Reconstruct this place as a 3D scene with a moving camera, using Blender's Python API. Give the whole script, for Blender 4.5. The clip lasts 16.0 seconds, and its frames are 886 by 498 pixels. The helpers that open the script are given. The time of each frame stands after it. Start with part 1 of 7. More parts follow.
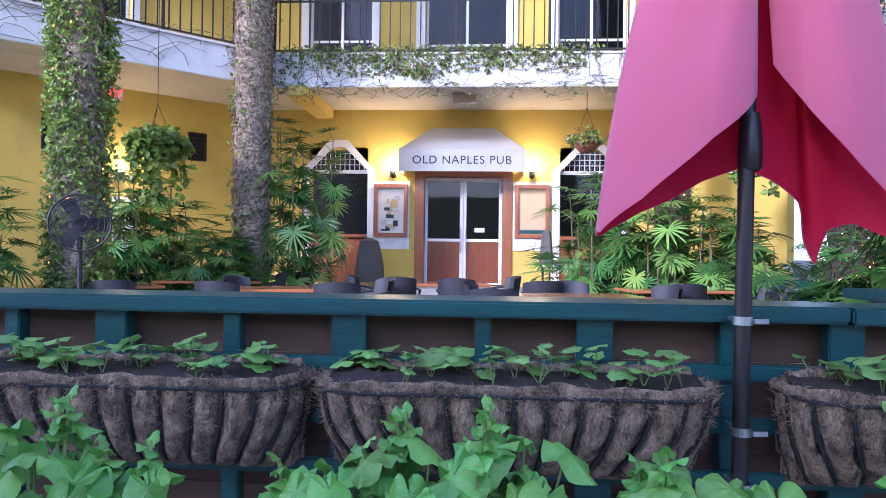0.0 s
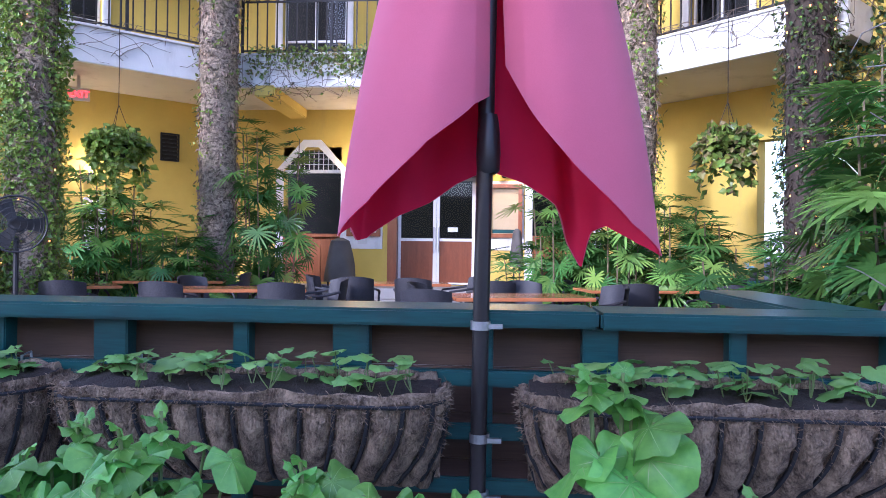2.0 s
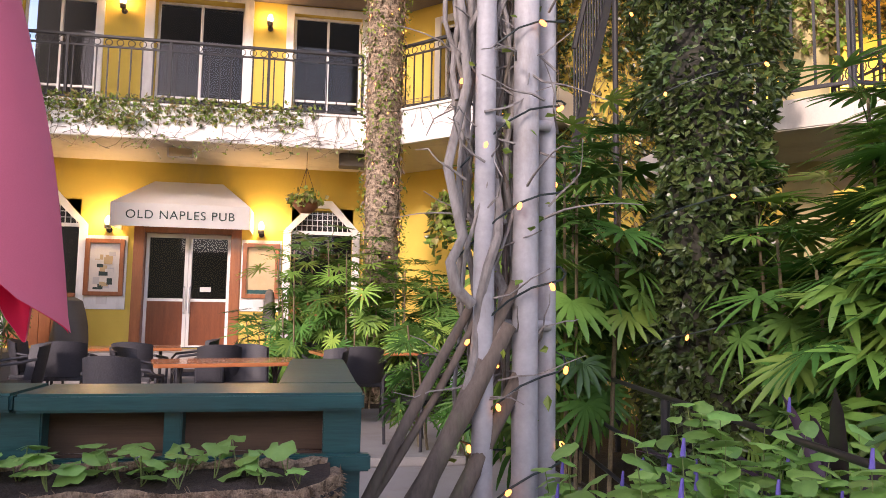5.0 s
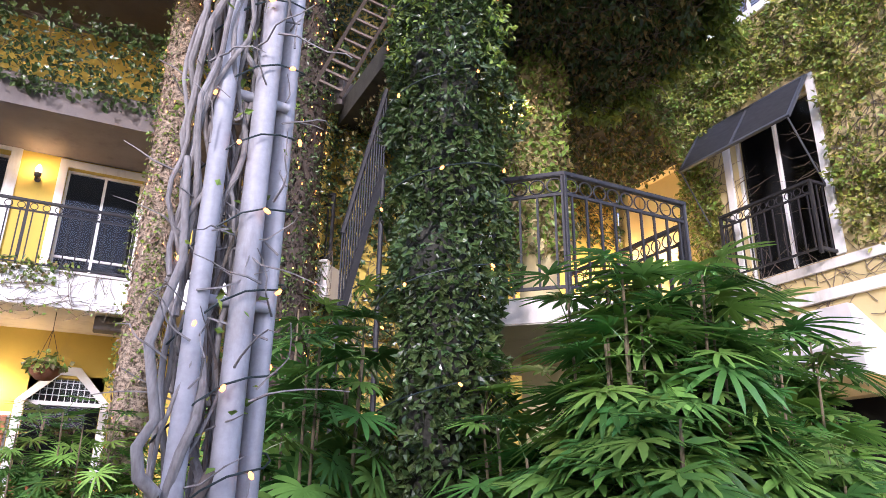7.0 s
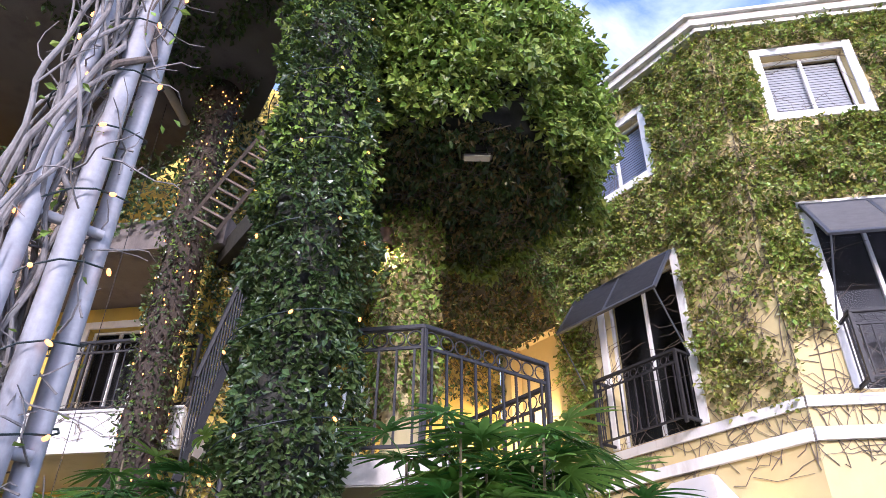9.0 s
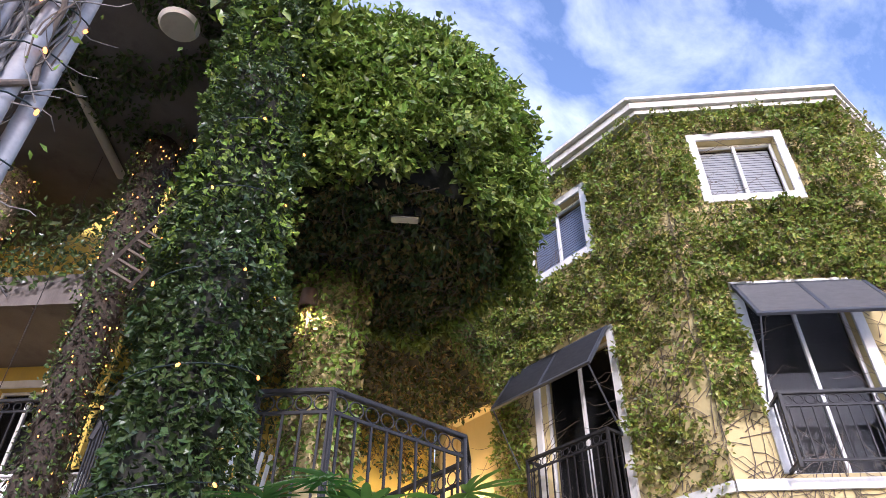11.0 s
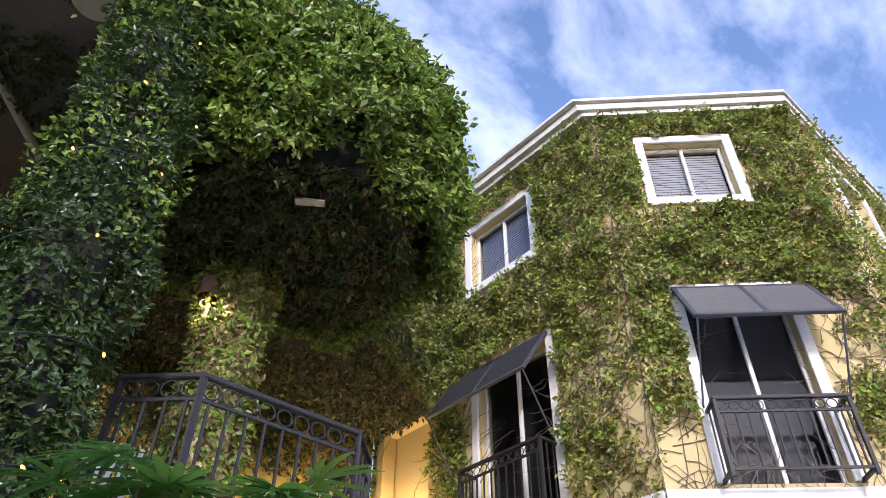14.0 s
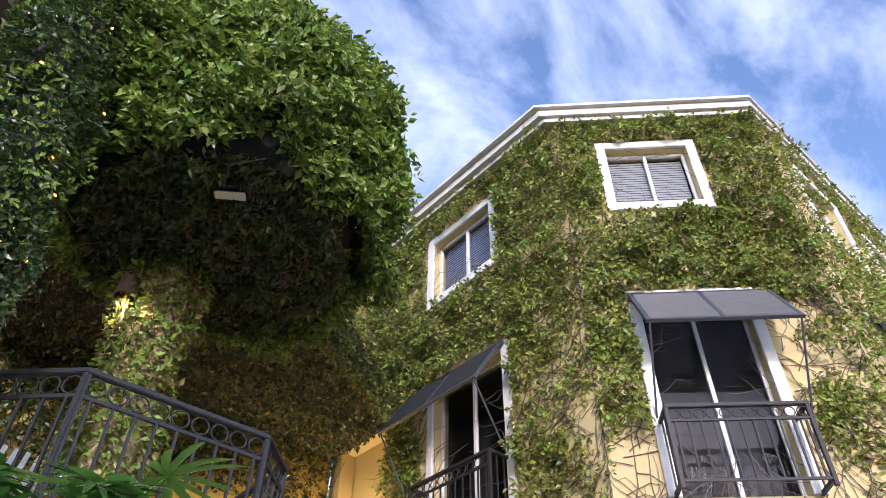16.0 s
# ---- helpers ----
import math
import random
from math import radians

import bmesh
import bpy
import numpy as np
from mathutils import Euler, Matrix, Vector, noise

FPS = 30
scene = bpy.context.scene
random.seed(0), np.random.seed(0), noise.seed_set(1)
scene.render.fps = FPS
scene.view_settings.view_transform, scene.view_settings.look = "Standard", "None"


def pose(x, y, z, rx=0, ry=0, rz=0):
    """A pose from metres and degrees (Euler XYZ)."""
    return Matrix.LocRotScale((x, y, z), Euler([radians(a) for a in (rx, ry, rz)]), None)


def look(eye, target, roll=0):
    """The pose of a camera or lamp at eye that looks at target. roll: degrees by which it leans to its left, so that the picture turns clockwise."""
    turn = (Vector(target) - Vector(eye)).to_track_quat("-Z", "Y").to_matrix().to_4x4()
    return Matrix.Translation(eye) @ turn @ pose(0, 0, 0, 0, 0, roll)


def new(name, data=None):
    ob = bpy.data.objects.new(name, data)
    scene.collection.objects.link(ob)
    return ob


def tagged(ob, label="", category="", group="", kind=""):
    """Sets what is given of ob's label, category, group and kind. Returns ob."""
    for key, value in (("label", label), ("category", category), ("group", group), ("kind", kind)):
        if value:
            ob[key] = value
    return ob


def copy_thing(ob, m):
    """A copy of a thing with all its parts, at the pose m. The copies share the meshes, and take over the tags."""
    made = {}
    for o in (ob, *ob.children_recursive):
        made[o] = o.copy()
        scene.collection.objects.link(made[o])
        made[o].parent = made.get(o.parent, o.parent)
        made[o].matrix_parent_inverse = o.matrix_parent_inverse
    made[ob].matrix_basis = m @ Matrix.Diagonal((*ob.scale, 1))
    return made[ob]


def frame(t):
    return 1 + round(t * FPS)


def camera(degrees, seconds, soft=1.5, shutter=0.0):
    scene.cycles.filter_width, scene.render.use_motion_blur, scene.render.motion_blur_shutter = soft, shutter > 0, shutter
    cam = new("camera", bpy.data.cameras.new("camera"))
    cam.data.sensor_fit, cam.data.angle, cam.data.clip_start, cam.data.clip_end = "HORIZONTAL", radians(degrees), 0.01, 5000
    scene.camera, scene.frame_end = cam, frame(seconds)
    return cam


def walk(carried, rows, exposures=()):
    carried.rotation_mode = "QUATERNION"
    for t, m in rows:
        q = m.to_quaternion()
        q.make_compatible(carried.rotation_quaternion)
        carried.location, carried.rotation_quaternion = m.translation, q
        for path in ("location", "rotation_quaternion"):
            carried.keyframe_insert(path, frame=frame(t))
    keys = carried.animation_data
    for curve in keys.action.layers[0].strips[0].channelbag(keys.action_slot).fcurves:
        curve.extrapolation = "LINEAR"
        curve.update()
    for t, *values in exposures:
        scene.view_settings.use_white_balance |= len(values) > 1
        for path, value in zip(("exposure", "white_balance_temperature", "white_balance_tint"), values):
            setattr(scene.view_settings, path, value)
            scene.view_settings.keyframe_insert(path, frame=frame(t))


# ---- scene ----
cam = camera(64.5, 16.0, 0.7)
METRES, EYE, TILT, LEAN, TURN = 4.6, 1.25, 0.0, 0.0, 3.9
ROWS = [
    (0.0, 0.0, 0.0, 0.0, -0.0, 0.29, -0.75),
    (0.5, 0.0481, -0.0081, 0.0004, 0.36, 0.24, -0.71),
    (1.0, 0.0879, -0.0068, -0.0007, 0.68, 0.22, -0.71),
    (1.5, 0.1172, 0.0036, 0.0003, 0.91, 0.19, -0.7),
    (2.0, 0.1542, 0.0054, 0.0048, 1.05, 0.18, -0.68),
    (2.5, 0.2034, -0.0106, 0.0045, 1.15, 0.21, -0.64),
    (3.0, 0.235, -0.01, 0.0035, 1.11, 0.19, -0.65),
    (3.5, 0.266, -0.0049, 0.0079, -0.56, 0.4, -0.7),
    (4.0, 0.3053, -0.017, 0.0098, -4.18, 1.6, -0.71),
    (4.5, 0.338, -0.0218, 0.0123, -8.77, 2.91, -0.76),
    (5.0, 0.3629, -0.0107, 0.0167, -14.1, 5.18, -0.85),
    (7.5, 0.4383, -0.0539, 0.026, -33.8, 22.89, -0.64),
    (8.0, 0.4539, -0.0479, 0.0294, -36.21, 25.79, -0.66),
    (8.5, 0.4785, -0.0494, 0.0328, -38.1, 29.23, -0.57),
    (9.0, 0.5069, -0.0678, 0.0334, -39.41, 32.15, -0.53),
    (9.5, 0.528, -0.0712, 0.0348, -40.7, 33.94, -0.53),
    (12.0, 0.6554, -0.083, 0.0335, -44.53, 40.21, -0.6),
    (12.5, 0.6881, -0.0922, 0.033, -44.81, 40.42, -0.56),
    (13.0, 0.7181, -0.1067, 0.0335, -44.92, 40.54, -0.54),
    (13.5, 0.7528, -0.097, 0.0325, -45.05, 40.55, -0.58),
    (14.0, 0.7883, -0.0943, 0.0341, -45.13, 40.58, -0.58),
    (14.5, 0.8261, -0.1109, 0.0358, -45.15, 40.65, -0.56),
    (15.0, 0.8668, -0.1077, 0.0357, -45.12, 40.75, -0.58),
    (15.5, 0.9078, -0.1091, 0.0376, -45.12, 41.32, -0.6),
    (16.0, 0.9486, -0.1266, 0.0378, -45.15, 42.74, -0.56),
]
walk(cam, [(t, pose(0, 0, EYE, TILT, LEAN, TURN) @ pose(METRES * x, METRES * y, METRES * z, 90 + pitch, roll, yaw)) for t, x, y, z, yaw, pitch, roll in ROWS],
     [(0.0, 1.7, 4850, 31), (2.8, 1.7, 5000, 31), (3.5, 1.6, 6900, 38), (5.0, 1.55, 6800, 33), (7.5, 1.65, 5450, 31), (9.5, 1.5, 5450, 31), (12.0, 1.2, 5650, 26), (16.0, 1.15, 5600, 24)])

# ---- world, sun, exposure ----
SUN_EL, SUN_AZ = 19.0, 216.0
world = bpy.data.worlds.new("world")
scene.world = world
world.use_nodes = True
wn, wl = world.node_tree.nodes, world.node_tree.links
wn.clear()
w_out = wn.new("ShaderNodeOutputWorld")
w_bg = wn.new("ShaderNodeBackground")
w_sky = wn.new("ShaderNodeTexSky")
w_sky.sky_type = "NISHITA"
w_sky.sun_disc = False
w_sky.sun_elevation = radians(SUN_EL)
w_sky.sun_rotation = radians(SUN_AZ)
w_bg.inputs["Strength"].default_value = 0.15
w_tc = wn.new("ShaderNodeTexCoord")
w_map = wn.new("ShaderNodeMapping")
w_map.inputs["Scale"].default_value = (1.5, 3.2, 3.6)
w_map.inputs["Rotation"].default_value = (0.3, 0.5, 0.6)
w_noise = wn.new("ShaderNodeTexNoise")
w_noise.inputs["Scale"].default_value = 2.1
w_noise.inputs["Detail"].default_value = 9
w_noise.inputs["Roughness"].default_value = 0.58
w_noise.inputs["Distortion"].default_value = 0.35
w_ramp = wn.new("ShaderNodeValToRGB")
w_ramp.color_ramp.elements[0].position = 0.40
w_ramp.color_ramp.elements[1].position = 0.78
w_ramp.color_ramp.elements[1].color = (0.85, 0.85, 0.85, 1)
w_mix = wn.new("ShaderNodeMix")
w_mix.data_type = "RGBA"
w_mix.inputs["B"].default_value = (4.3, 4.6, 5.2, 1)
wl.new(w_tc.outputs["Generated"], w_map.inputs["Vector"])
wl.new(w_map.outputs["Vector"], w_noise.inputs["Vector"])
wl.new(w_noise.outputs["Fac"], w_ramp.inputs["Fac"])
wl.new(w_ramp.outputs["Color"], w_mix.inputs["Factor"])
wl.new(w_sky.outputs["Color"], w_mix.inputs["A"])
wl.new(w_mix.outputs["Result"], w_bg.inputs["Color"])
wl.new(w_bg.outputs["Background"], w_out.inputs["Surface"])

sun = new("sun", bpy.data.lights.new("sun", "SUN"))
sun.data.energy = 1.25
sun.data.angle = radians(7)
sun.data.color = (1.0, 0.93, 0.82)
_az, _el = radians(SUN_AZ), radians(SUN_EL)
_sd = Vector((math.sin(_az) * math.cos(_el), math.cos(_az) * math.cos(_el), math.sin(_el)))
sun.matrix_world = look(_sd * 60, (0, 0, 0))


# ---- materials ----
def material(name, a, b=None, rough=0.6, metal=0.0, scale=6.0, fine=60.0, bump=0.15, dist=0.01, spec=0.5, stretch=(1, 1, 1),
             lo=0.35, hi=0.7, leafy=0.0, vary=0.0, island=False, coat=0.0, dirt=None, dirt_scale=1.5, sheen=0.0):
    """A surface with colour a broken by colour b at a large and a fine scale, with fine relief."""
    m = bpy.data.materials.new(name)
    m.use_nodes = True
    n, l = m.node_tree.nodes, m.node_tree.links
    bs = n["Principled BSDF"]
    b = b or tuple(0.7 * c for c in a)
    tc = n.new("ShaderNodeTexCoord")
    mp = n.new("ShaderNodeMapping")
    mp.inputs["Scale"].default_value = stretch
    geo = n.new("ShaderNodeNewGeometry")
    l.new(geo.outputs["Position"], mp.inputs["Vector"])
    big = n.new("ShaderNodeTexNoise")
    big.inputs["Scale"].default_value = scale
    big.inputs["Detail"].default_value = 6
    big.inputs["Roughness"].default_value = 0.6
    small = n.new("ShaderNodeTexNoise")
    small.inputs["Scale"].default_value = fine
    small.inputs["Detail"].default_value = 5
    l.new(mp.outputs["Vector"], big.inputs["Vector"])
    l.new(mp.outputs["Vector"], small.inputs["Vector"])
    add = n.new("ShaderNodeMath")
    add.operation = "MULTIPLY_ADD"
    add.inputs[1].default_value = 0.35
    l.new(small.outputs["Fac"], add.inputs[0])
    mul = n.new("ShaderNodeMath")
    mul.operation = "MULTIPLY"
    mul.inputs[1].default_value = 0.65
    l.new(big.outputs["Fac"], mul.inputs[0])
    l.new(mul.outputs[0], add.inputs[2])
    rmp = n.new("ShaderNodeMapRange")
    rmp.inputs["From Min"].default_value = lo
    rmp.inputs["From Max"].default_value = hi
    l.new(add.outputs[0], rmp.inputs["Value"])
    mix = n.new("ShaderNodeMix")
    mix.data_type = "RGBA"
    mix.inputs["A"].default_value = (*a, 1)
    mix.inputs["B"].default_value = (*b, 1)
    l.new(rmp.outputs["Result"], mix.inputs["Factor"])
    col = mix.outputs["Result"]
    if dirt:
        dn = n.new("ShaderNodeTexNoise")
        dn.inputs["Scale"].default_value = dirt_scale
        dn.inputs["Detail"].default_value = 8
        dn.inputs["Roughness"].default_value = 0.7
        dm = n.new("ShaderNodeMapping")
        dm.inputs["Scale"].default_value = (1.0, 1.0, 0.3)
        l.new(geo.outputs["Position"], dm.inputs["Vector"])
        l.new(dm.outputs["Vector"], dn.inputs["Vector"])
        dr = n.new("ShaderNodeMapRange")
        dr.inputs["From Min"].default_value = 0.52
        dr.inputs["From Max"].default_value = 0.75
        dr.inputs["To Max"].default_value = 0.75
        l.new(dn.outputs["Fac"], dr.inputs["Value"])
        dx = n.new("ShaderNodeMix")
        dx.data_type = "RGBA"
        dx.inputs["B"].default_value = (*dirt, 1)
        l.new(dr.outputs["Result"], dx.inputs["Factor"])
        l.new(col, dx.inputs["A"])
        col = dx.outputs["Result"]
    if vary:
        hs = n.new("ShaderNodeHueSaturation")
        if island:
            rnd = geo.outputs["Random Per Island"]
        else:
            rnd = n.new("ShaderNodeObjectInfo").outputs["Random"]
        r1 = n.new("ShaderNodeMapRange")
        r1.inputs["To Min"].default_value = 1 - vary
        r1.inputs["To Max"].default_value = 1 + vary
        l.new(rnd, r1.inputs["Value"])
        l.new(r1.outputs["Result"], hs.inputs["Value"])
        r2 = n.new("ShaderNodeMath")
        r2.operation = "MULTIPLY"
        r2.inputs[1].default_value = 7.31
        l.new(rnd, r2.inputs[0])
        r3 = n.new("ShaderNodeMath")
        r3.operation = "FRACT"
        l.new(r2.outputs[0], r3.inputs[0])
        r4 = n.new("ShaderNodeMapRange")
        r4.inputs["To Min"].default_value = 0.5 - 0.07 * vary
        r4.inputs["To Max"].default_value = 0.5 + 0.03 * vary
        l.new(r3.outputs[0], r4.inputs["Value"])
        l.new(r4.outputs["Result"], hs.inputs["Hue"])
        l.new(col, hs.inputs["Color"])
        col = hs.outputs["Color"]
    l.new(col, bs.inputs["Base Color"])
    bs.inputs["Roughness"].default_value = rough
    bs.inputs["Metallic"].default_value = metal
    bs.inputs["Specular IOR Level"].default_value = spec
    bs.inputs["Coat Weight"].default_value = coat
    bs.inputs["Sheen Weight"].default_value = sheen
    if bump:
        bp = n.new("ShaderNodeBump")
        bp.inputs["Strength"].default_value = bump
        bp.inputs["Distance"].default_value = dist
        l.new(add.outputs[0], bp.inputs["Height"])
        l.new(bp.outputs["Normal"], bs.inputs["Normal"])
    if leafy:
        tr = n.new("ShaderNodeBsdfTranslucent")
        l.new(col, tr.inputs["Color"])
        ms = n.new("ShaderNodeMixShader")
        ms.inputs[0].default_value = leafy
        l.new(bs.outputs[0], ms.inputs[1])
        l.new(tr.outputs[0], ms.inputs[2])
        l.new(ms.outputs[0], n["Material Output"].inputs["Surface"])
    return m


def glow(name, colour, strength):
    m = bpy.data.materials.new(name)
    m.use_nodes = True
    bs = m.node_tree.nodes["Principled BSDF"]
    bs.inputs["Base Color"].default_value = (*colour, 1)
    bs.inputs["Emission Color"].default_value = (*colour, 1)
    bs.inputs["Emission Strength"].default_value = strength
    return m


def glass(name, tint=(0.82, 0.85, 0.86), gloss=1.0):
    """Clear glass: tinted see-through with a Fresnel reflection."""
    m = bpy.data.materials.new(name)
    m.use_nodes = True
    n, l = m.node_tree.nodes, m.node_tree.links
    n.remove(n["Principled BSDF"])
    tr = n.new("ShaderNodeBsdfTransparent")
    tr.inputs["Color"].default_value = (*tint, 1)
    gl = n.new("ShaderNodeBsdfGlossy")
    gl.inputs["Roughness"].default_value = 0.02
    fr = n.new("ShaderNodeFresnel")
    fr.inputs["IOR"].default_value = 1.45
    ms = n.new("ShaderNodeMixShader")
    l.new(fr.outputs[0], ms.inputs[0])
    l.new(tr.outputs[0], ms.inputs[1])
    l.new(gl.outputs[0], ms.inputs[2])
    l.new(ms.outputs[0], n["Material Output"].inputs["Surface"])
    return m


YELLOW = material("yellow_stucco", (0.66, 0.49, 0.09), (0.58, 0.42, 0.075), 0.85, scale=2.5, fine=120, bump=0.25, dist=0.006, dirt=(0.42, 0.31, 0.12), dirt_scale=0.9)
CREAM = material("cream_stucco", (0.616, 0.507, 0.248), (0.563, 0.447, 0.208), 0.85, scale=2.5, fine=110, bump=0.3, dist=0.008, dirt=(0.45, 0.37, 0.2), dirt_scale=0.9)
WHITE = material("white_paint", (0.80, 0.79, 0.76), (0.70, 0.69, 0.66), 0.55, scale=4, fine=90, bump=0.12, dist=0.004, dirt=(0.42, 0.40, 0.36), dirt_scale=2.0)
SOFFIT = material("soffit_plaster", (0.66, 0.61, 0.53), (0.57, 0.52, 0.45), 0.8, scale=1.5, fine=80, bump=0.15, dirt=(0.35, 0.3, 0.24))
# Plaster soffit darkened in colour for its shade; only the blotches are stain.
SHADESOFFIT = material("shade_toned_stained_soffit", (0.20, 0.175, 0.16), (0.13, 0.11, 0.10), 0.85, scale=1.5, fine=60, bump=0.2, dirt=(0.06, 0.05, 0.045))
DOORWOOD = material("dark_red_door_wood", (0.24, 0.075, 0.03), (0.13, 0.04, 0.018), 0.28, scale=5, fine=40, bump=0.1, dist=0.002, stretch=(4, 4, 0.4), coat=0.3)
IRON = material("black_iron", (0.022, 0.022, 0.025), (0.04, 0.038, 0.036), 0.5, scale=9, fine=140, bump=0.1, dist=0.002, spec=0.28)
SHUTTER = material("weathered_black_louvre", (0.045, 0.05, 0.062), (0.075, 0.08, 0.092), 0.5, scale=7, fine=120, bump=0.15, dist=0.002, stretch=(1, 1, 3))
TEAL = material("teal_painted_wood", (0.005, 0.045, 0.048), (0.016, 0.105, 0.10), 0.36, scale=5, fine=60, bump=0.35, dist=0.004, stretch=(0.25, 3, 3), dirt=(0.02, 0.05, 0.05), dirt_scale=4)
PLANK = material("weathered_plank", (0.16, 0.095, 0.06), (0.09, 0.055, 0.038), 0.8, scale=5, fine=50, bump=0.4, dist=0.004, stretch=(0.3, 3, 6), vary=0.2)
WOOD = material("varnished_wood", (0.36, 0.13, 0.05), (0.24, 0.08, 0.03), 0.3, scale=5, fine=40, bump=0.1, dist=0.002, stretch=(4, 4, 0.4), coat=0.3)
TABLE = material("table_wood", (0.55, 0.22, 0.08), (0.42, 0.15, 0.05), 0.22, scale=6, fine=40, bump=0.05, dist=0.002, stretch=(0.4, 4, 1), coat=0.4, vary=0.1)
WICKER = material("dark_wicker", (0.045, 0.042, 0.05), (0.02, 0.02, 0.024), 0.55, scale=90, fine=220, bump=0.6, dist=0.004, lo=0.4, hi=0.6)
COIR = material("coir_fibre", (0.46, 0.33, 0.215), (0.085, 0.055, 0.034), 0.95, scale=34, fine=210, bump=1.0, dist=0.03, lo=0.38, hi=0.62, stretch=(1, 1, 0.5))
SOIL = material("potting_soil", (0.055, 0.036, 0.026), (0.02, 0.014, 0.011), 0.95, scale=60, fine=180, bump=1.0, dist=0.015)
# One cloth: the pink carries sky sheen, the crimson light passing through.
FABRIC_OUT = material("sheen_pink_fabric", (0.78, 0.20, 0.30), (0.70, 0.165, 0.25), 0.8, scale=3, fine=400, bump=0.08, dist=0.001, sheen=0.3, leafy=0.35)
# Near-black base holding the shade between and beneath the leaves.
IVYBASE = material("shade_dark_base", (0.05, 0.048, 0.035), (0.02, 0.019, 0.014), 0.9, scale=8, fine=50, bump=0.8)
FABRIC_IN = material("backlit_crimson_fabric", (0.78, 0.016, 0.085), (0.70, 0.013, 0.07), 0.8, scale=3, fine=400, bump=0.08, dist=0.001, leafy=0.25)
POLE = material("dark_brown_pole", (0.022, 0.018, 0.018), (0.03, 0.024, 0.024), 0.35, scale=8, fine=80, bump=0.05)
STEEL = material("galvanised_steel", (0.6, 0.6, 0.62), (0.45, 0.45, 0.47), 0.35, 0.9, scale=30, fine=150, bump=0.1)
PIPE = material("white_painted_pipe", (0.44, 0.435, 0.445), (0.31, 0.30, 0.305), 0.55, scale=7, fine=50, bump=0.25, dist=0.004, dirt=(0.20, 0.165, 0.13), dirt_scale=6)
BARK = material("grey_vine_bark", (0.33, 0.305, 0.28), (0.12, 0.10, 0.085), 0.85, scale=14, fine=90, bump=0.6, dist=0.01, stretch=(1, 1, 0.3))
BROWNBARK = material("brown_vine_bark", (0.20, 0.155, 0.12), (0.09, 0.07, 0.055), 0.9, scale=14, fine=90, bump=0.7, dist=0.01, stretch=(1, 1, 0.3), dirt=(0.13, 0.15, 0.07), dirt_scale=6)
PALMBARK = material("palm_trunk_bark", (0.42, 0.33, 0.235), (0.09, 0.066, 0.045), 0.95, lo=0.42, hi=0.58, scale=15, fine=55, bump=1.0, dist=0.03, stretch=(1, 1, 1.6), dirt=(0.13, 0.13, 0.06), dirt_scale=3)
IVY = material("ivy_leaf", (0.19, 0.275, 0.045), (0.11, 0.18, 0.03), 0.33, scale=1.2, fine=8, bump=0, leafy=0.22, vary=0.55, island=True)
# Ivy copy toned down to carry the shade on column, eaves and hall.
IVYSHADED = material("shade_toned_ivy_leaf", (0.075, 0.125, 0.032), (0.042, 0.075, 0.022), 0.3, scale=1.2, fine=8, bump=0, leafy=0.15, vary=0.5, island=True)
# Bark darkened in colour to carry the shade under the eave.
SHADEBARK = material("shade_toned_bark", (0.075, 0.056, 0.04), (0.03, 0.022, 0.017), 0.9, scale=14, fine=90, bump=0.7, dist=0.01, stretch=(1, 1, 0.3))
FIG = material("creeping_fig_leaf", (0.26, 0.30, 0.055), (0.17, 0.205, 0.035), 0.4, scale=1.2, fine=8, bump=0, leafy=0.3, vary=0.6, island=True)
IVYDRY = material("dry_ivy_leaf", (0.27, 0.235, 0.08), (0.19, 0.15, 0.06), 0.6, scale=1.2, fine=8, bump=0, leafy=0.2, vary=0.5, island=True)
IVYBRIGHT = material("young_ivy_leaf", (0.23, 0.34, 0.05), (0.16, 0.26, 0.035), 0.4, scale=1.2, fine=8, bump=0, leafy=0.3, vary=0.4, island=True)
PALM = material("palm_leaf", (0.10, 0.25, 0.05), (0.06, 0.17, 0.04), 0.24, scale=3, fine=20, bump=0, leafy=0.2, vary=0.4)
PALMLIGHT = material("light_palm_leaf", (0.24, 0.42, 0.08), (0.16, 0.32, 0.06), 0.26, scale=3, fine=20, bump=0, leafy=0.25, vary=0.35)
BEGONIA = material("begonia_leaf", (0.20, 0.45, 0.075), (0.10, 0.28, 0.05), 0.32, scale=16, fine=70, bump=0.4, dist=0.006, leafy=0.25, vary=0.25)
VEIN = material("pale_leaf_vein", (0.34, 0.50, 0.16), (0.26, 0.42, 0.12), 0.4, bump=0, leafy=0.2)
SEEDLING = material("seedling_leaf", (0.25, 0.46, 0.11), (0.17, 0.36, 0.08), 0.4, scale=9, fine=60, bump=0.1, leafy=0.3, vary=0.25)
STEM = material("green_stem", (0.20, 0.26, 0.08), (0.13, 0.18, 0.05), 0.5, bump=0.1)
CANE = material("palm_cane", (0.22, 0.17, 0.09), (0.12, 0.09, 0.05), 0.7, scale=20, fine=80, bump=0.5)
PURPLE = material("purple_cordyline_leaf", (0.065, 0.035, 0.05), (0.035, 0.018, 0.03), 0.35, bump=0, leafy=0.12, vary=0.3)
PAVING = material("pale_paving", (0.33, 0.31, 0.29), (0.26, 0.24, 0.225), 0.75, scale=3, fine=90, bump=0.25, vary=0.1, dirt=(0.2, 0.18, 0.15))
EARTH = material("planting_soil", (0.06, 0.045, 0.03), (0.03, 0.022, 0.016), 0.95, scale=8, fine=60, bump=1.0, dist=0.03)
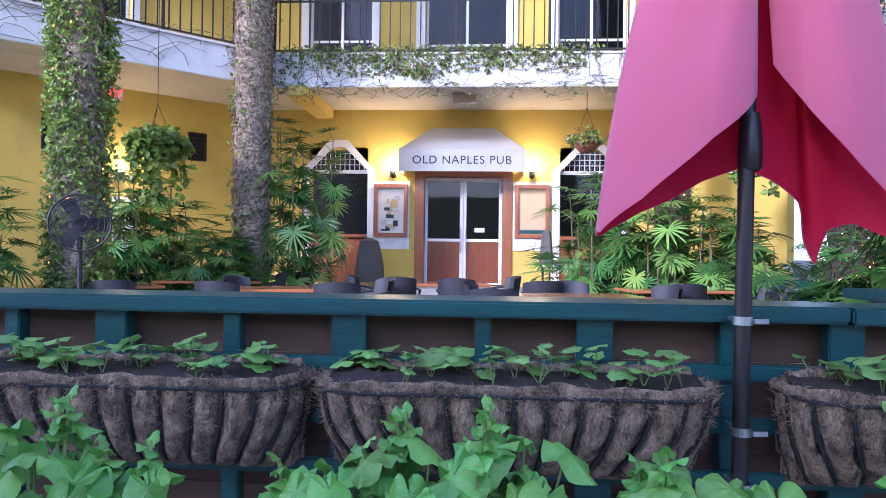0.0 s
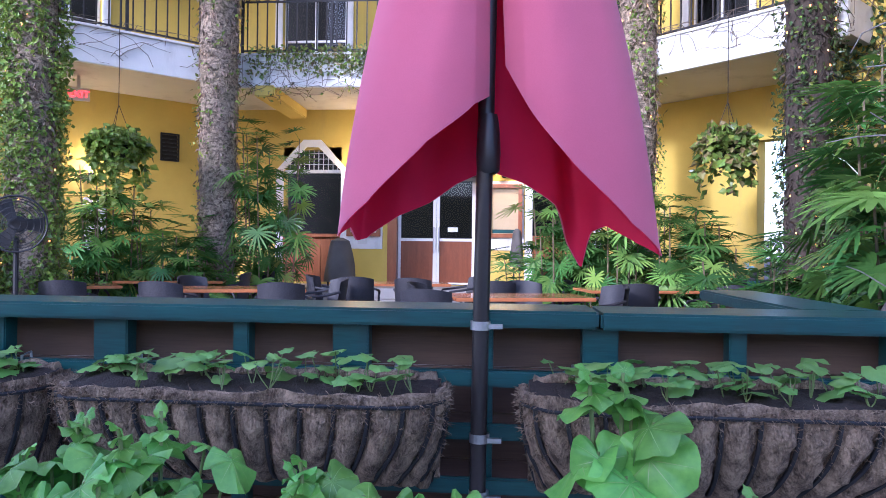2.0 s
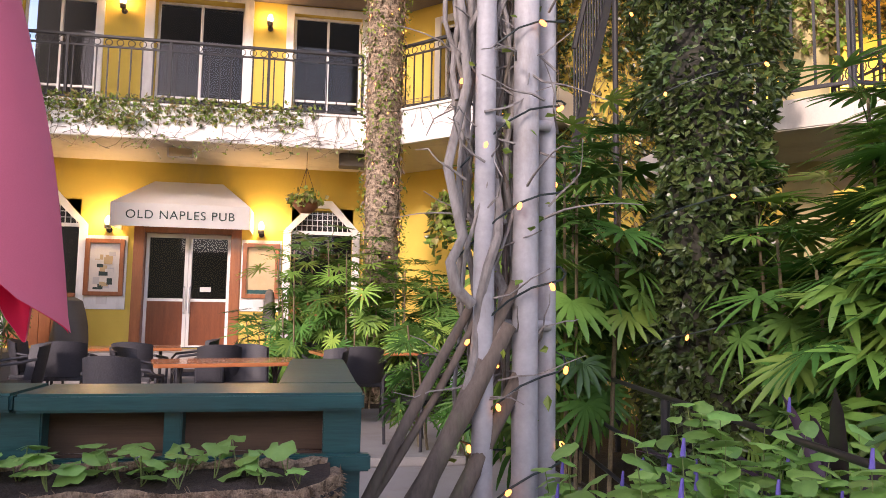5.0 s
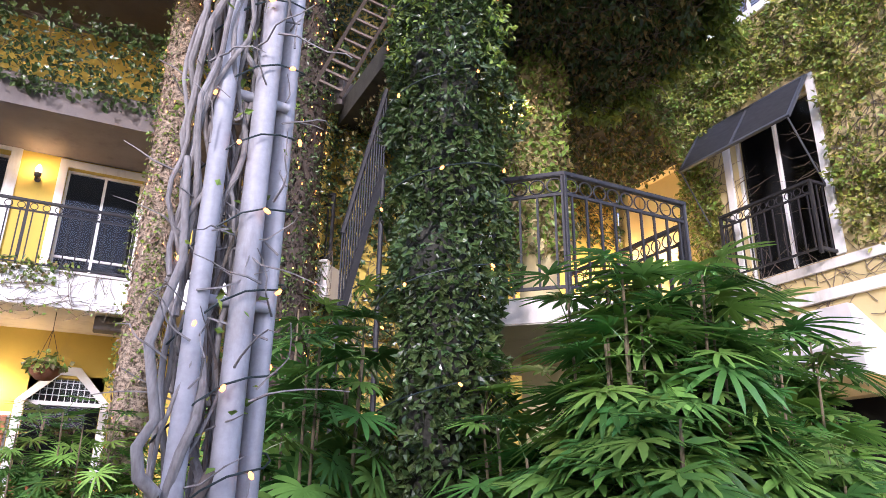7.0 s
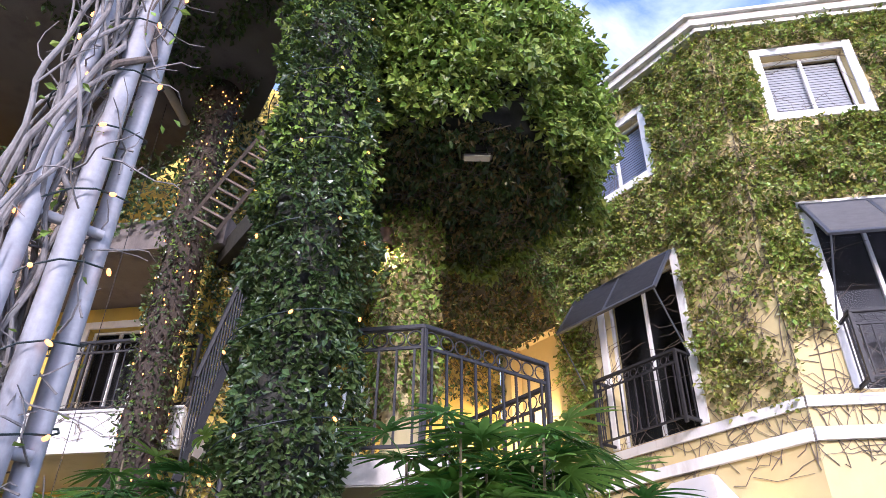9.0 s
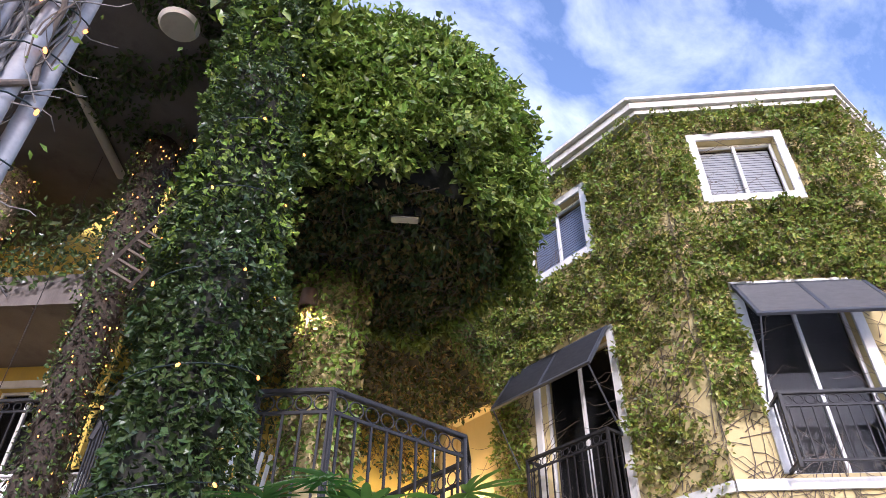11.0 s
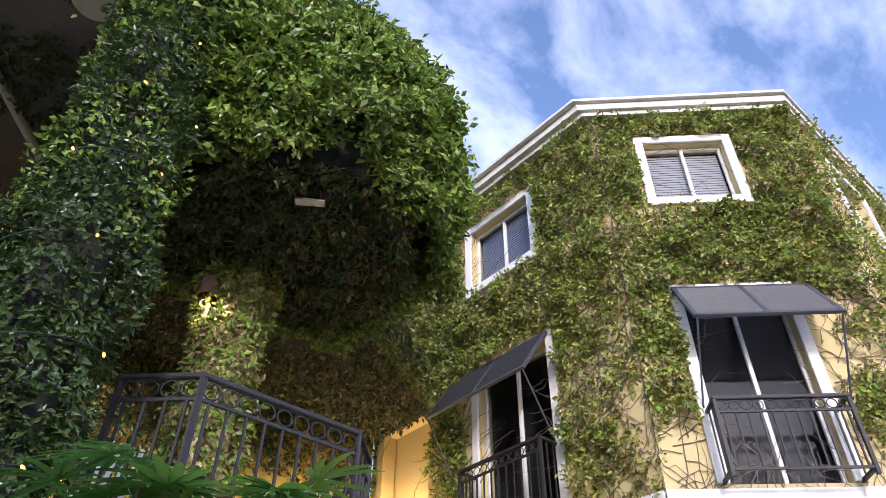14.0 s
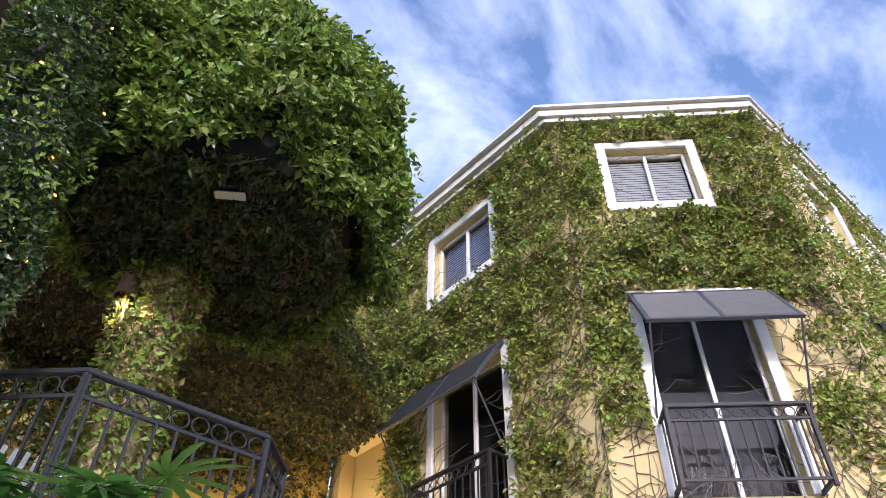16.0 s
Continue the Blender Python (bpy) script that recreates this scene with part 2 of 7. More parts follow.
# Near-black stands in for unlit rooms and the depth behind vents.
DARK = material("shade_black", (0.02, 0.019, 0.018), (0.012, 0.011, 0.011), 0.9, bump=0)
CANVAS = material("awning_canvas", (0.80, 0.79, 0.77), (0.72, 0.71, 0.69), 0.8, scale=3, fine=300, bump=0.08, leafy=0.45)
INK = material("dark_green_lettering", (0.03, 0.06, 0.055), rough=0.7, bump=0)
BLIND = material("blind_slat", (0.52, 0.52, 0.54), (0.46, 0.46, 0.48), 0.5, bump=0.05)
# Blind slat again, with the tower side's bluish shade put into its colour.
SHADEBLIND = material("shaded_blind_slat", (0.32, 0.36, 0.48), (0.27, 0.31, 0.42), 0.5, bump=0.05)
ROOFWOOD = material("weathered_white_fascia", (0.72, 0.70, 0.66), (0.52, 0.49, 0.44), 0.7, scale=4, fine=60, bump=0.3, stretch=(0.5, 0.5, 4), dirt=(0.3, 0.25, 0.2), dirt_scale=2)
PAPER = material("paper", (0.72, 0.70, 0.66), (0.6, 0.58, 0.55), 0.8, bump=0)
TANPAPER = material("tan_menu_paper", (0.55, 0.42, 0.24), (0.48, 0.36, 0.2), 0.7, bump=0)
TERRACOTTA = material("red_brown_coir_basket", (0.26, 0.10, 0.05), (0.15, 0.06, 0.03), 0.9, scale=30, fine=110, bump=0.8)
WIRE = material("dark_cable", (0.012, 0.025, 0.022), (0.02, 0.03, 0.028), 0.5, bump=0)
BULB = glow("warm_bulb", (1.0, 0.36, 0.06), 1.7)
SCONCE = glow("warm_flame_lamp", (1.0, 0.62, 0.22), 30.0)
EXITRED = glow("red_exit_letters", (0.9, 0.03, 0.02), 1.6)
GLASS = glass("window_glass", gloss=0.6)
COPPER = material("dull_copper", (0.30, 0.19, 0.13), (0.2, 0.13, 0.1), 0.4, 0.8, bump=0.1)
COVER = material("grey_brown_cover", (0.13, 0.115, 0.10), (0.09, 0.08, 0.07), 0.75, scale=4, fine=150, bump=0.2)


# ---- building blocks ----
class Build:
    """Gathers points and faces of one part."""

    def __init__(self):
        self.v, self.f = [], []

    def add(self, verts, faces):
        k = len(self.v)
        self.v += [tuple(p) for p in verts]
        self.f += [tuple(k + i for i in q) for q in faces]
        return self

    def box(self, a, b, m=None):
        (x0, y0, z0), (x1, y1, z1) = a, b
        p = [Vector(c) for c in ((x0, y0, z0), (x1, y0, z0), (x1, y1, z0), (x0, y1, z0), (x0, y0, z1), (x1, y0, z1), (x1, y1, z1), (x0, y1, z1))]
        if m is not None:
            p = [m @ c for c in p]
        return self.add(p, ((0, 3, 2, 1), (4, 5, 6, 7), (0, 1, 5, 4), (1, 2, 6, 5), (2, 3, 7, 6), (3, 0, 4, 7)))

    def tube(self, pts, r, seg=8, caps=True):
        pts = [Vector(p) for p in pts]
        n = len(pts)
        rad = r if isinstance(r, (list, tuple)) else [r] * n
        rings = []
        side = None
        for i, p in enumerate(pts):
            d = (pts[min(i + 1, n - 1)] - pts[max(i - 1, 0)]).normalized()
            if side is None:
                side = d.orthogonal().normalized()
            side = (side - d * side.dot(d))
            side = side.normalized() if side.length > 1e-6 else d.orthogonal().normalized()
            up = d.cross(side)
            rings.append([p + (side * math.cos(2 * math.pi * k / seg) + up * math.sin(2 * math.pi * k / seg)) * rad[i] for k in range(seg)])
        faces = [(i * seg + k, i * seg + (k + 1) % seg, (i + 1) * seg + (k + 1) % seg, (i + 1) * seg + k) for i in range(n - 1) for k in range(seg)]
        if caps:
            faces += [tuple(range(seg - 1, -1, -1)), tuple((n - 1) * seg + k for k in range(seg))]
        return self.add([p for ring in rings for p in ring], faces)

    def lathe(self, c, prof, seg=20):
        """prof: (radius, z) pairs from low to high."""
        c = Vector(c)
        vs = [c + Vector((r * math.cos(2 * math.pi * k / seg), r * math.sin(2 * math.pi * k / seg), z)) for r, z in prof for k in range(seg)]
        fs = [(i * seg + k, i * seg + (k + 1) % seg, (i + 1) * seg + (k + 1) % seg, (i + 1) * seg + k) for i in range(len(prof) - 1) for k in range(seg)]
        return self.add(vs, fs)

    def ring(self, c, r, w, m, seg=14):
        pts = [m @ Vector((c[0] + r * math.cos(2 * math.pi * k / seg), 0, c[2] + r * math.sin(2 * math.pi * k / seg))) for k in range(seg + 1)]
        return self.tube(pts, w, 5, False)

    def prism(self, poly, z0, z1):
        n = len(poly)
        vs = [(x, y, z0) for x, y in poly] + [(x, y, z1) for x, y in poly]
        return self.add(vs, [tuple(range(n - 1, -1, -1)), tuple(range(n, 2 * n))] + [(i, (i + 1) % n, n + (i + 1) % n, n + i) for i in range(n)])

    def mesh(self, name, mat, smooth=False, bevel=0.0):
        me = bpy.data.meshes.new(name)
        me.from_pydata(self.v, [], self.f)
        if bevel:
            bm = bmesh.new()
            bm.from_mesh(me)
            bmesh.ops.bevel(bm, geom=bm.edges[:], offset=bevel, segments=2, affect="EDGES", clamp_overlap=True)
            bm.to_mesh(me)
            bm.free()
        me.materials.append(mat)
        if smooth:
            me.polygons.foreach_set("use_smooth", [True] * len(me.polygons))
            me.set_sharp_from_angle(angle=radians(40))
        me.update()
        return me

    def part(self, name, mat, parent=None, label="", smooth=False, bevel=0.0):
        ob = new(name, self.mesh(name, mat, smooth, bevel))
        ob.parent = parent
        return tagged(ob, label)


def thing(name, label, category, group="", kind="", at=None):
    e = new(name)
    e.empty_display_size = 0.1
    if at is not None:
        e.matrix_world = at
    return tagged(e, label, category, group, kind)


def put(mesh, name, parent, m, label=""):
    ob = new(name, mesh)
    ob.parent = parent
    ob.matrix_basis = m
    return tagged(ob, label)


class Face:
    """A wall's own axes: u along it, d out of it towards the court, z up."""

    def __init__(self, p0, p1, flip=False):
        self.o = Vector((p0[0], p0[1], 0))
        self.u = (Vector((p1[0], p1[1], 0)) - self.o)
        self.len = self.u.length
        self.u.normalize()
        self.n = Vector((self.u.y, -self.u.x, 0)) * (-1 if flip else 1)
        self.m = Matrix((
            (self.u.x, self.n.x, 0, self.o.x), (self.u.y, self.n.y, 0, self.o.y), (0, 0, 1, 0), (0, 0, 0, 1)))

    def __call__(self, u, d, z):
        return self.m @ Vector((u, d, z))


def holed(face, u0, u1, z0, z1, holes, thick, mat, name, label="", parent=None):
    """A wall slab with openings cut right through it. holes: (u0, u1, z0, z1)."""
    us = sorted({u0, u1, *[c for h in holes for c in h[:2]]})
    zs = sorted({z0, z1, *[c for h in holes for c in h[2:]]})
    solid = lambda i, j: 0 <= i < len(us) - 1 and 0 <= j < len(zs) - 1 and not any(
        h[0] - 1e-6 <= us[i] and us[i + 1] <= h[1] + 1e-6 and h[2] - 1e-6 <= zs[j] and zs[j + 1] <= h[3] + 1e-6 for h in holes)
    b = Build()
    for i in range(len(us) - 1):
        for j in range(len(zs) - 1):
            if not solid(i, j):
                continue
            a0, a1, c0, c1 = us[i], us[i + 1], zs[j], zs[j + 1]
            q = [face(u, d, z) for d in (0, -thick) for u, z in ((a0, c0), (a1, c0), (a1, c1), (a0, c1))]
            fs = [(0, 1, 2, 3), (7, 6, 5, 4)]
            if not solid(i - 1, j):
                fs.append((0, 3, 7, 4))
            if not solid(i + 1, j):
                fs.append((1, 5, 6, 2))
            if not solid(i, j - 1):
                fs.append((0, 4, 5, 1))
            if not solid(i, j + 1):
                fs.append((3, 2, 6, 7))
            b.add(q, fs)
    ob = b.part(name, mat, parent, label)
    bm = bmesh.new()
    bm.from_mesh(ob.data)
    bmesh.ops.remove_doubles(bm, verts=bm.verts[:], dist=0.0005)
    bm.to_mesh(ob.data)
    bm.free()
    ob["kind"] = "structure"
    return ob


def quad_pane(fc, u0, u1, z0, z1, d, parent):
    """A single sheet of glass that lets daylight through."""
    ob = Build().add([fc(u0, d, z0), fc(u1, d, z0), fc(u1, d, z1), fc(u0, d, z1)], [(0, 1, 2, 3)]).part("pane", GLASS, parent)
    ob.visible_shadow = False
    return ob


def leaf_mass(name, pts, nrm, size, mat, label="", category="", parent=None, depth=0.08, hang=0.5, flat=0.5, kind="stuff", seed=1, wide=0.62, clump=0.0):
    """One object of many small folded leaves on a surface, all hanging a little outwards."""
    rng = np.random.default_rng(seed)
    n = len(pts)
    pts, nrm = np.asarray(pts, float), np.asarray(nrm, float)
    nrm = nrm / (np.linalg.norm(nrm, axis=1, keepdims=True) + 1e-9)
    p = pts + nrm * rng.random((n, 1)) ** 1.4 * depth
    if clump:
        lump = np.array([max(0.0, noise.noise(Vector(q) * 3.1) + 0.55 * noise.noise(Vector(q) * 7.3) + 0.1) for q in pts.tolist()])
        p = p + nrm * (lump * clump)[:, None] + np.array((0, 0, -0.35)) * (lump * clump)[:, None]
    d = rng.normal(size=(n, 3)) * 0.8 + nrm * (1 - flat) * 0.8 + np.array((0, 0, -hang))
    d /= np.linalg.norm(d, axis=1, keepdims=True)
    up = nrm + rng.normal(size=(n, 3)) * 0.45 + np.array((0, 0, 0.35))
    s = np.cross(d, up)
    s /= np.linalg.norm(s, axis=1, keepdims=True) + 1e-9
    up = np.cross(s, d)
    L = size * (0.55 + 0.9 * rng.random((n, 1)))
    w = L * wide * 0.5
    base = p
    mid = p + d * L * 0.45 - up * L * 0.10
    tip = p + d * L - up * L * 0.06
    lft = p + d * L * 0.42 + s * w + up * L * 0.06
    rgt = p + d * L * 0.42 - s * w + up * L * 0.06
    v = np.stack((base, lft, tip, rgt, mid), 1).reshape(-1, 3)
    i0 = np.arange(n)[:, None] * 5
    f = np.concatenate((i0 + [0, 4, 1], i0 + [1, 4, 2], i0 + [0, 3, 4], i0 + [3, 2, 4]), 1).reshape(-1, 3)
    me = bpy.data.meshes.new(name)
    me.from_pydata(v.tolist(), [], f.tolist())
    me.materials.append(mat)
    ob = new(name, me)
    ob.parent = parent
    return tagged(ob, label, category, "", kind)


def on_face(face, u0, u1, z0, z1, count, rng, keep=None, d=0.0):
    """Random places on a wall; keep(u, z) gives the chance that a leaf grows there."""
    u = rng.uniform(u0, u1, count)
    z = rng.uniform(z0, z1, count)
    if keep is not None:
        ok = np.array([rng.random() < keep(a, b) for a, b in zip(u, z)])
        u, z = u[ok], z[ok]
    o, ax, nn = np.array(face.o), np.array(face.u), np.array(face.n)
    pts = o + u[:, None] * ax + d * nn
    pts[:, 2] = z
    return pts, np.repeat(nn[None], len(pts), 0)


def patchy(u, z, s=0.9, seed=0.0):
    return noise.noise(Vector((u * s + seed, z * s, seed * 1.7)))


def twigs(face, count, u0, u1, z0, z1, rng, mat, name, label, length=(0.4, 1.3), r=0.006, parent=None, keep=None):
    """Bare creeping stems on a wall, in one mesh."""
    b = Build()
    for _ in range(count):
        u, z = rng.uniform(u0, u1), rng.uniform(z0, z1)
        if keep is not None and not keep(u, z):
            continue
        a = rng.uniform(0.2, math.pi - 0.2)
        pts = []
        for k in range(7):
            pts.append(face(u, 0.012 + 0.01 * rng.random(), z))
            a += rng.normal(0, 0.35)
            st = rng.uniform(*length) / 6
            u += math.cos(a) * st
            z += math.sin(a) * st * (1 if rng.random() < 0.9 else -0.3)
            u, z = min(max(u, u0), u1), min(max(z, z0), z1)
        b.tube(pts, [r * (1 - 0.1 * k) for k in range(7)], 4, False)
    ob = b.part(name, mat, parent, label)
    return tagged(ob, category="vine stems", kind="stuff")


# ---- structure: ground ----
g = Build()
g.add([(-300, -300, -0.03), (300, -300, -0.03), (300, 300, -0.03), (-300, 300, -0.03)], [(0, 1, 2, 3)])
ground = g.part("ground", EARTH)
tagged(ground, "dark earth round the paved court", "ground", kind="structure")

# ---- structure: pub building, two storeys round a half-octagon court ----
PLATFORM, BALC_LO, BALC_HI, BALC3_LO, BALC3_HI = 0.66, 3.80, 4.25, 6.78, 7.25
PUB = Face((-4.2, 12.5), (3.06, 12.5))
DIAG_L = Face((-8.0, 8.7), (-4.2, 12.5))
DIAG_R = Face((3.06, 12.5), (6.2, 9.36))
U0 = 4.2
pub_holes = [(U0 - 1.37, U0 + 0.37, PLATFORM, 2.78), (U0 - 3.28, U0 - 2.22, 1.56, 3.08), (U0 + 1.2, U0 + 2.26, 1.56, 3.08),
             (U0 - 3.33, U0 - 2.16, 4.40, 6.62), (U0 - 1.22, U0 + 0.27, 4.27, 6.72), (U0 + 1.13, U0 + 2.34, 4.40, 6.62)]
wall_pub = holed(PUB, 0, PUB.len, 0, 10.6, pub_holes, 0.25, YELLOW, "wall_north", "yellow stucco pub wall with white-trimmed openings")
wall_diag_l = holed(DIAG_L, 0, DIAG_L.len, 0, 10.6, [(2.2, 3.1, 4.3, 6.4)], 0.25, YELLOW, "wall_north_west", "yellow stucco wing wall with vents")
wall_diag_r = holed(DIAG_R, 0, DIAG_R.len, 0, 10.6, [(2.05, 2.9, 0.0, 3.0), (0.9, 1.9, 4.3, 6.4)], 0.25, YELLOW, "wall_north_east", "yellow stucco wing wall with a passage opening")
# Sheets coloured near-black to give the panes an unlit depth.
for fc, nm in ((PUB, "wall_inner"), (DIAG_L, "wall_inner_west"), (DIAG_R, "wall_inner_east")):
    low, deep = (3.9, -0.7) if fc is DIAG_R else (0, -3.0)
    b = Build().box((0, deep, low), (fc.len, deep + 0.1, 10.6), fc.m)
    tagged(b.part(nm, DARK), "near-black sheet for unlit rooms behind the windows", "wall", kind="structure")

# upper floors and balconies
court = [(-6.9, 7.25), (-3.45, 10.7), (2.31, 10.7), (4.6, 8.41)]
back = [(6.0, 9.81), (3.3, 12.6), (-4.3, 12.6), (-8.3, 8.6)]
b = Build().prism(court + back, BALC_LO, BALC_HI - 0.004)
balcony_slab = tagged(b.part("balcony_slab", SOFFIT), "pale plaster balcony slab over the pub front", "balcony", kind="structure")
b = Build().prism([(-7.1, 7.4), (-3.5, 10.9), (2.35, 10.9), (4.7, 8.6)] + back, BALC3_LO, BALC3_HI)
third_slab = tagged(b.part("upper_balcony_slab", SHADESOFFIT), "pale upper balcony slab toned dark for shade, hung with ivy", "balcony", kind="structure")
for k in range(3):
    p, q = court[k], court[k + 1]
    fc = Face(p, q)
    b = Build().box((0.0 if k else 0.0, 0.002, BALC_LO - 0.03), (fc.len, 0.07, BALC_HI + 0.01), fc.m)
    b.box((0, 0.002, BALC_HI + 0.01), (fc.len, 0.10, BALC_HI + 0.045), fc.m)
    tagged(b.part("fascia", WHITE, None, "", bevel=0.006), "white painted balcony edge, stained and overgrown", "fascia", kind="structure")


def railing(fc, u0, u1, z0, z1, name, label, d=0.0, step=0.125, rings=True, band=0.17, post_every=1.5, group="", bar=0.008, parent=None):
    """An iron railing: posts, top and second rail, balusters, and rings between the two rails."""
    t = parent or thing(name, label, "railing", group)
    n = max(1, round((u1 - u0) / post_every))
    for k in range(n + 1):
        u = u0 + (u1 - u0) * k / n
        Build().box((u - 0.02, d - 0.02, z0), (u + 0.02, d + 0.02, z1), fc.m).part("post", IRON, t, bevel=0.003)
    Build().box((u0 - 0.02, d - 0.026, z1 - 0.02), (u1 + 0.02, d + 0.026, z1 + 0.02), fc.m).part("top_rail", IRON, t, bevel=0.006)
    Build().box((u0, d - 0.012, z1 - band - 0.02), (u1, d + 0.012, z1 - band + 0.005), fc.m).part("second_rail", IRON, t)
    Build().box((u0, d - 0.012, z0 + 0.06), (u1, d + 0.012, z0 + 0.085), fc.m).part("bottom_rail", IRON, t)
    n = max(1, round((u1 - u0) / step))
    bal = Build().box((-bar, -bar, 0), (bar, bar, z1 - band - z0 - 0.08)).mesh("baluster", IRON)
    rg = Build().ring((0, 0, 0), band / 2 - 0.022, 0.007, Matrix.Identity(4)).mesh("ring", IRON)
    for k in range(n):
        u = u0 + (u1 - u0) * (k + 0.5) / n
        put(bal, "baluster", t, fc.m @ Matrix.Translation((u, d, z0 + 0.07)))
        if rings:
            put(rg, "ring", t, fc.m @ Matrix.Translation((u, d, z1 - band / 2 - 0.01)))
    return t


for k in range(3):
    fc = Face(court[k], court[k + 1])
    railing(fc, 0.04, fc.len - 0.04, BALC_HI + 0.046, 5.28, "balcony_railing", "black wrought-iron balcony railing above the white edge", d=-0.05, step=0.16, band=0.14, group="upstairs railings", bar=0.009)


def window(fc, u0, u1, z0, z1, label, trim=0.13, sill=True, bars=(1, 1), depth=0.16, blinds=None, frame_mat=None, name="window", pane_back=DARK):
    """A framed window in an opening: surround, sash, glass, and blinds where there are some."""
    t = thing(name, label, "window", kind="structure")
    fm = frame_mat or WHITE
    for nm, a, c in (("surround", (u0 - trim, 0.003, z0 - (trim if sill else 0)), (u0, 0.045, z1 + trim)), ("surround", (u1, 0.003, z0 - (trim if sill else 0)), (u1 + trim, 0.045, z1 + trim)),
                     ("surround", (u0, 0.003, z1), (u1, 0.045, z1 + trim))):
        Build().box(a, c, fc.m).part(nm, fm, t, bevel=0.006)
    if sill:
        Build().box((u0, 0.003, z0 - trim), (u1, 0.06, z0), fc.m).part("window_sill", fm, t, bevel=0.006)
    s = 0.045
    y0, y1 = -depth, -depth + 0.05
    for a, c in (((u0 + 0.003, y0, z0 + 0.003), (u0 + s, y1, z1 - 0.003)), ((u1 - s, y0, z0 + 0.003), (u1 - 0.003, y1, z1 - 0.003)),
                 ((u0 + s, y0, z0 + 0.003), (u1 - s, y1, z0 + s)), ((u0 + s, y0, z1 - s), (u1 - s, y1, z1 - 0.003))):
        Build().box(a, c, fc.m).part("window_frame", fm, t, bevel=0.004)
    nu, nz = bars
    for k in range(1, nu + 1):
        u = u0 + (u1 - u0) * k / (nu + 1)
        Build().box((u - 0.022, y0 + 0.003, z0 + s), (u + 0.022, y1 + 0.006, z1 - s), fc.m).part("mullion", fm, t, bevel=0.003)
    for k in range(1, nz + 1):
        z = z0 + (z1 - z0) * k / (nz + 1) * (0.6 if nz == 1 else 1)
        Build().box((u0 + s, y0 + 0.006, z - 0.018), (u1 - s, y1 + 0.002, z + 0.018), fc.m).part("glazing_bar", fm, t)
    quad_pane(fc, u0 + s, u1 - s, z0 + s, z1 - s, y0 + 0.02, t)
    if blinds:
        n = int((z1 - z0 - 2 * s) / 0.05)
        sl = Build().box((0, -0.029, -0.0015), (u1 - u0 - 2 * s, 0.029, 0.0015), pose(0, 0, 0, -72)).mesh("slat", blinds)
        for k in range(n):
            put(sl, "slat", t, fc.m @ Matrix.Translation((u0 + s, y0 - 0.05, z0 + s + 0.05 * (k + 0.5))))
    return t


# upstairs openings of the pub
window(PUB, U0 - 3.33, U0 - 2.16, 4.40, 6.62, "white-framed dark tall window on the pub balcony", 0.13, bars=(1, 1))
window(PUB, U0 + 1.13, U0 + 2.34, 4.40, 6.62, "white-framed dark tall window on the pub balcony", 0.13, bars=(1, 1))
window(PUB, U0 - 1.22, U0 + 0.27, 4.27, 6.72, "white-framed glazed double door upstairs", 0.16, sill=False, bars=(1, 1), depth=0.24, name="balcony_door")
window(DIAG_R, 0.9, 1.9, 4.3, 6.4, "white-framed dark window on the wing", 0.12)
window(DIAG_L, 2.2, 3.1, 4.3, 6.4, "white-framed dark window on the wing", 0.12)
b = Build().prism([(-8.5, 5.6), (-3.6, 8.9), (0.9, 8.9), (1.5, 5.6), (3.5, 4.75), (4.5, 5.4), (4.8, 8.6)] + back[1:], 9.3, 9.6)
tagged(b.part("roof_eave", SHADESOFFIT), "pale plastered eave soffit above the court, toned dark for shade", "roof", kind="structure")

# platform and steps before the pub door
b = Build().prism([(-3.9, 11.3), (2.8, 11.3), (3.0, 12.5), (-4.1, 12.5)], 0, PLATFORM)
tagged(b.part("platform", PAVING, bevel=0.01), "raised pale paved platform before the pub door", "platform", kind="structure")
steps = thing("front_steps", "pale stone steps up to the pub door", "steps", kind="structure")
for k in range(3):
    Build().box((-2.2, 11.3 - 0.27 * (3 - k), 0), (1.2, 11.3 - 0.27 * (2 - k) - 0.002, PLATFORM * (k + 1) / 4)).part("step", PAVING, steps, bevel=0.01)

# ---- structure: ivy-clad corner building ----
WALL_A = Face((10.0, 3.65), (12.1, 1.55))
WALL_B = Face((10.0, 8.8), (10.0, 3.65))
WALL_C = Face((12.1, 1.55), (17.5, 1.55))
bu = lambda y: 8.8 - y
a_holes = [(0.67, 1.84, 8.36, 9.52), (0.66, 1.90, 4.28, 6.70)]
b_holes = [(bu(6.42), bu(5.10), 8.36, 9.56), (bu(6.35), bu(5.0), 4.25, 6.70), (bu(8.6), bu(7.45), 3.2, 6.6), (bu(5.65), bu(4.75), 0.1, 2.55)]
c_holes = [(0.9, 2.1, 8.34, 9.58), (0.9, 2.1, 4.28, 6.70), (3.2, 4.4, 8.34, 9.58)]
holed(WALL_A, 0, WALL_A.len, 0, 10.2, a_holes, 0.25, CREAM, "wall_tower_front", "cream stucco wall covered in creeping fig")
holed(WALL_B, 0, WALL_B.len, 0, 10.2, b_holes, 0.25, CREAM, "wall_tower_side", "cream stucco wall covered in creeping fig")
holed(WALL_C, 0, WALL_C.len, 0, 10.2, c_holes, 0.25, CREAM, "wall_tower_far", "cream stucco wall covered in creeping fig")
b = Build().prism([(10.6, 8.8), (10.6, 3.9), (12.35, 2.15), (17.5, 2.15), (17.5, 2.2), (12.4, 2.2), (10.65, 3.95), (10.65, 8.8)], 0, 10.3)
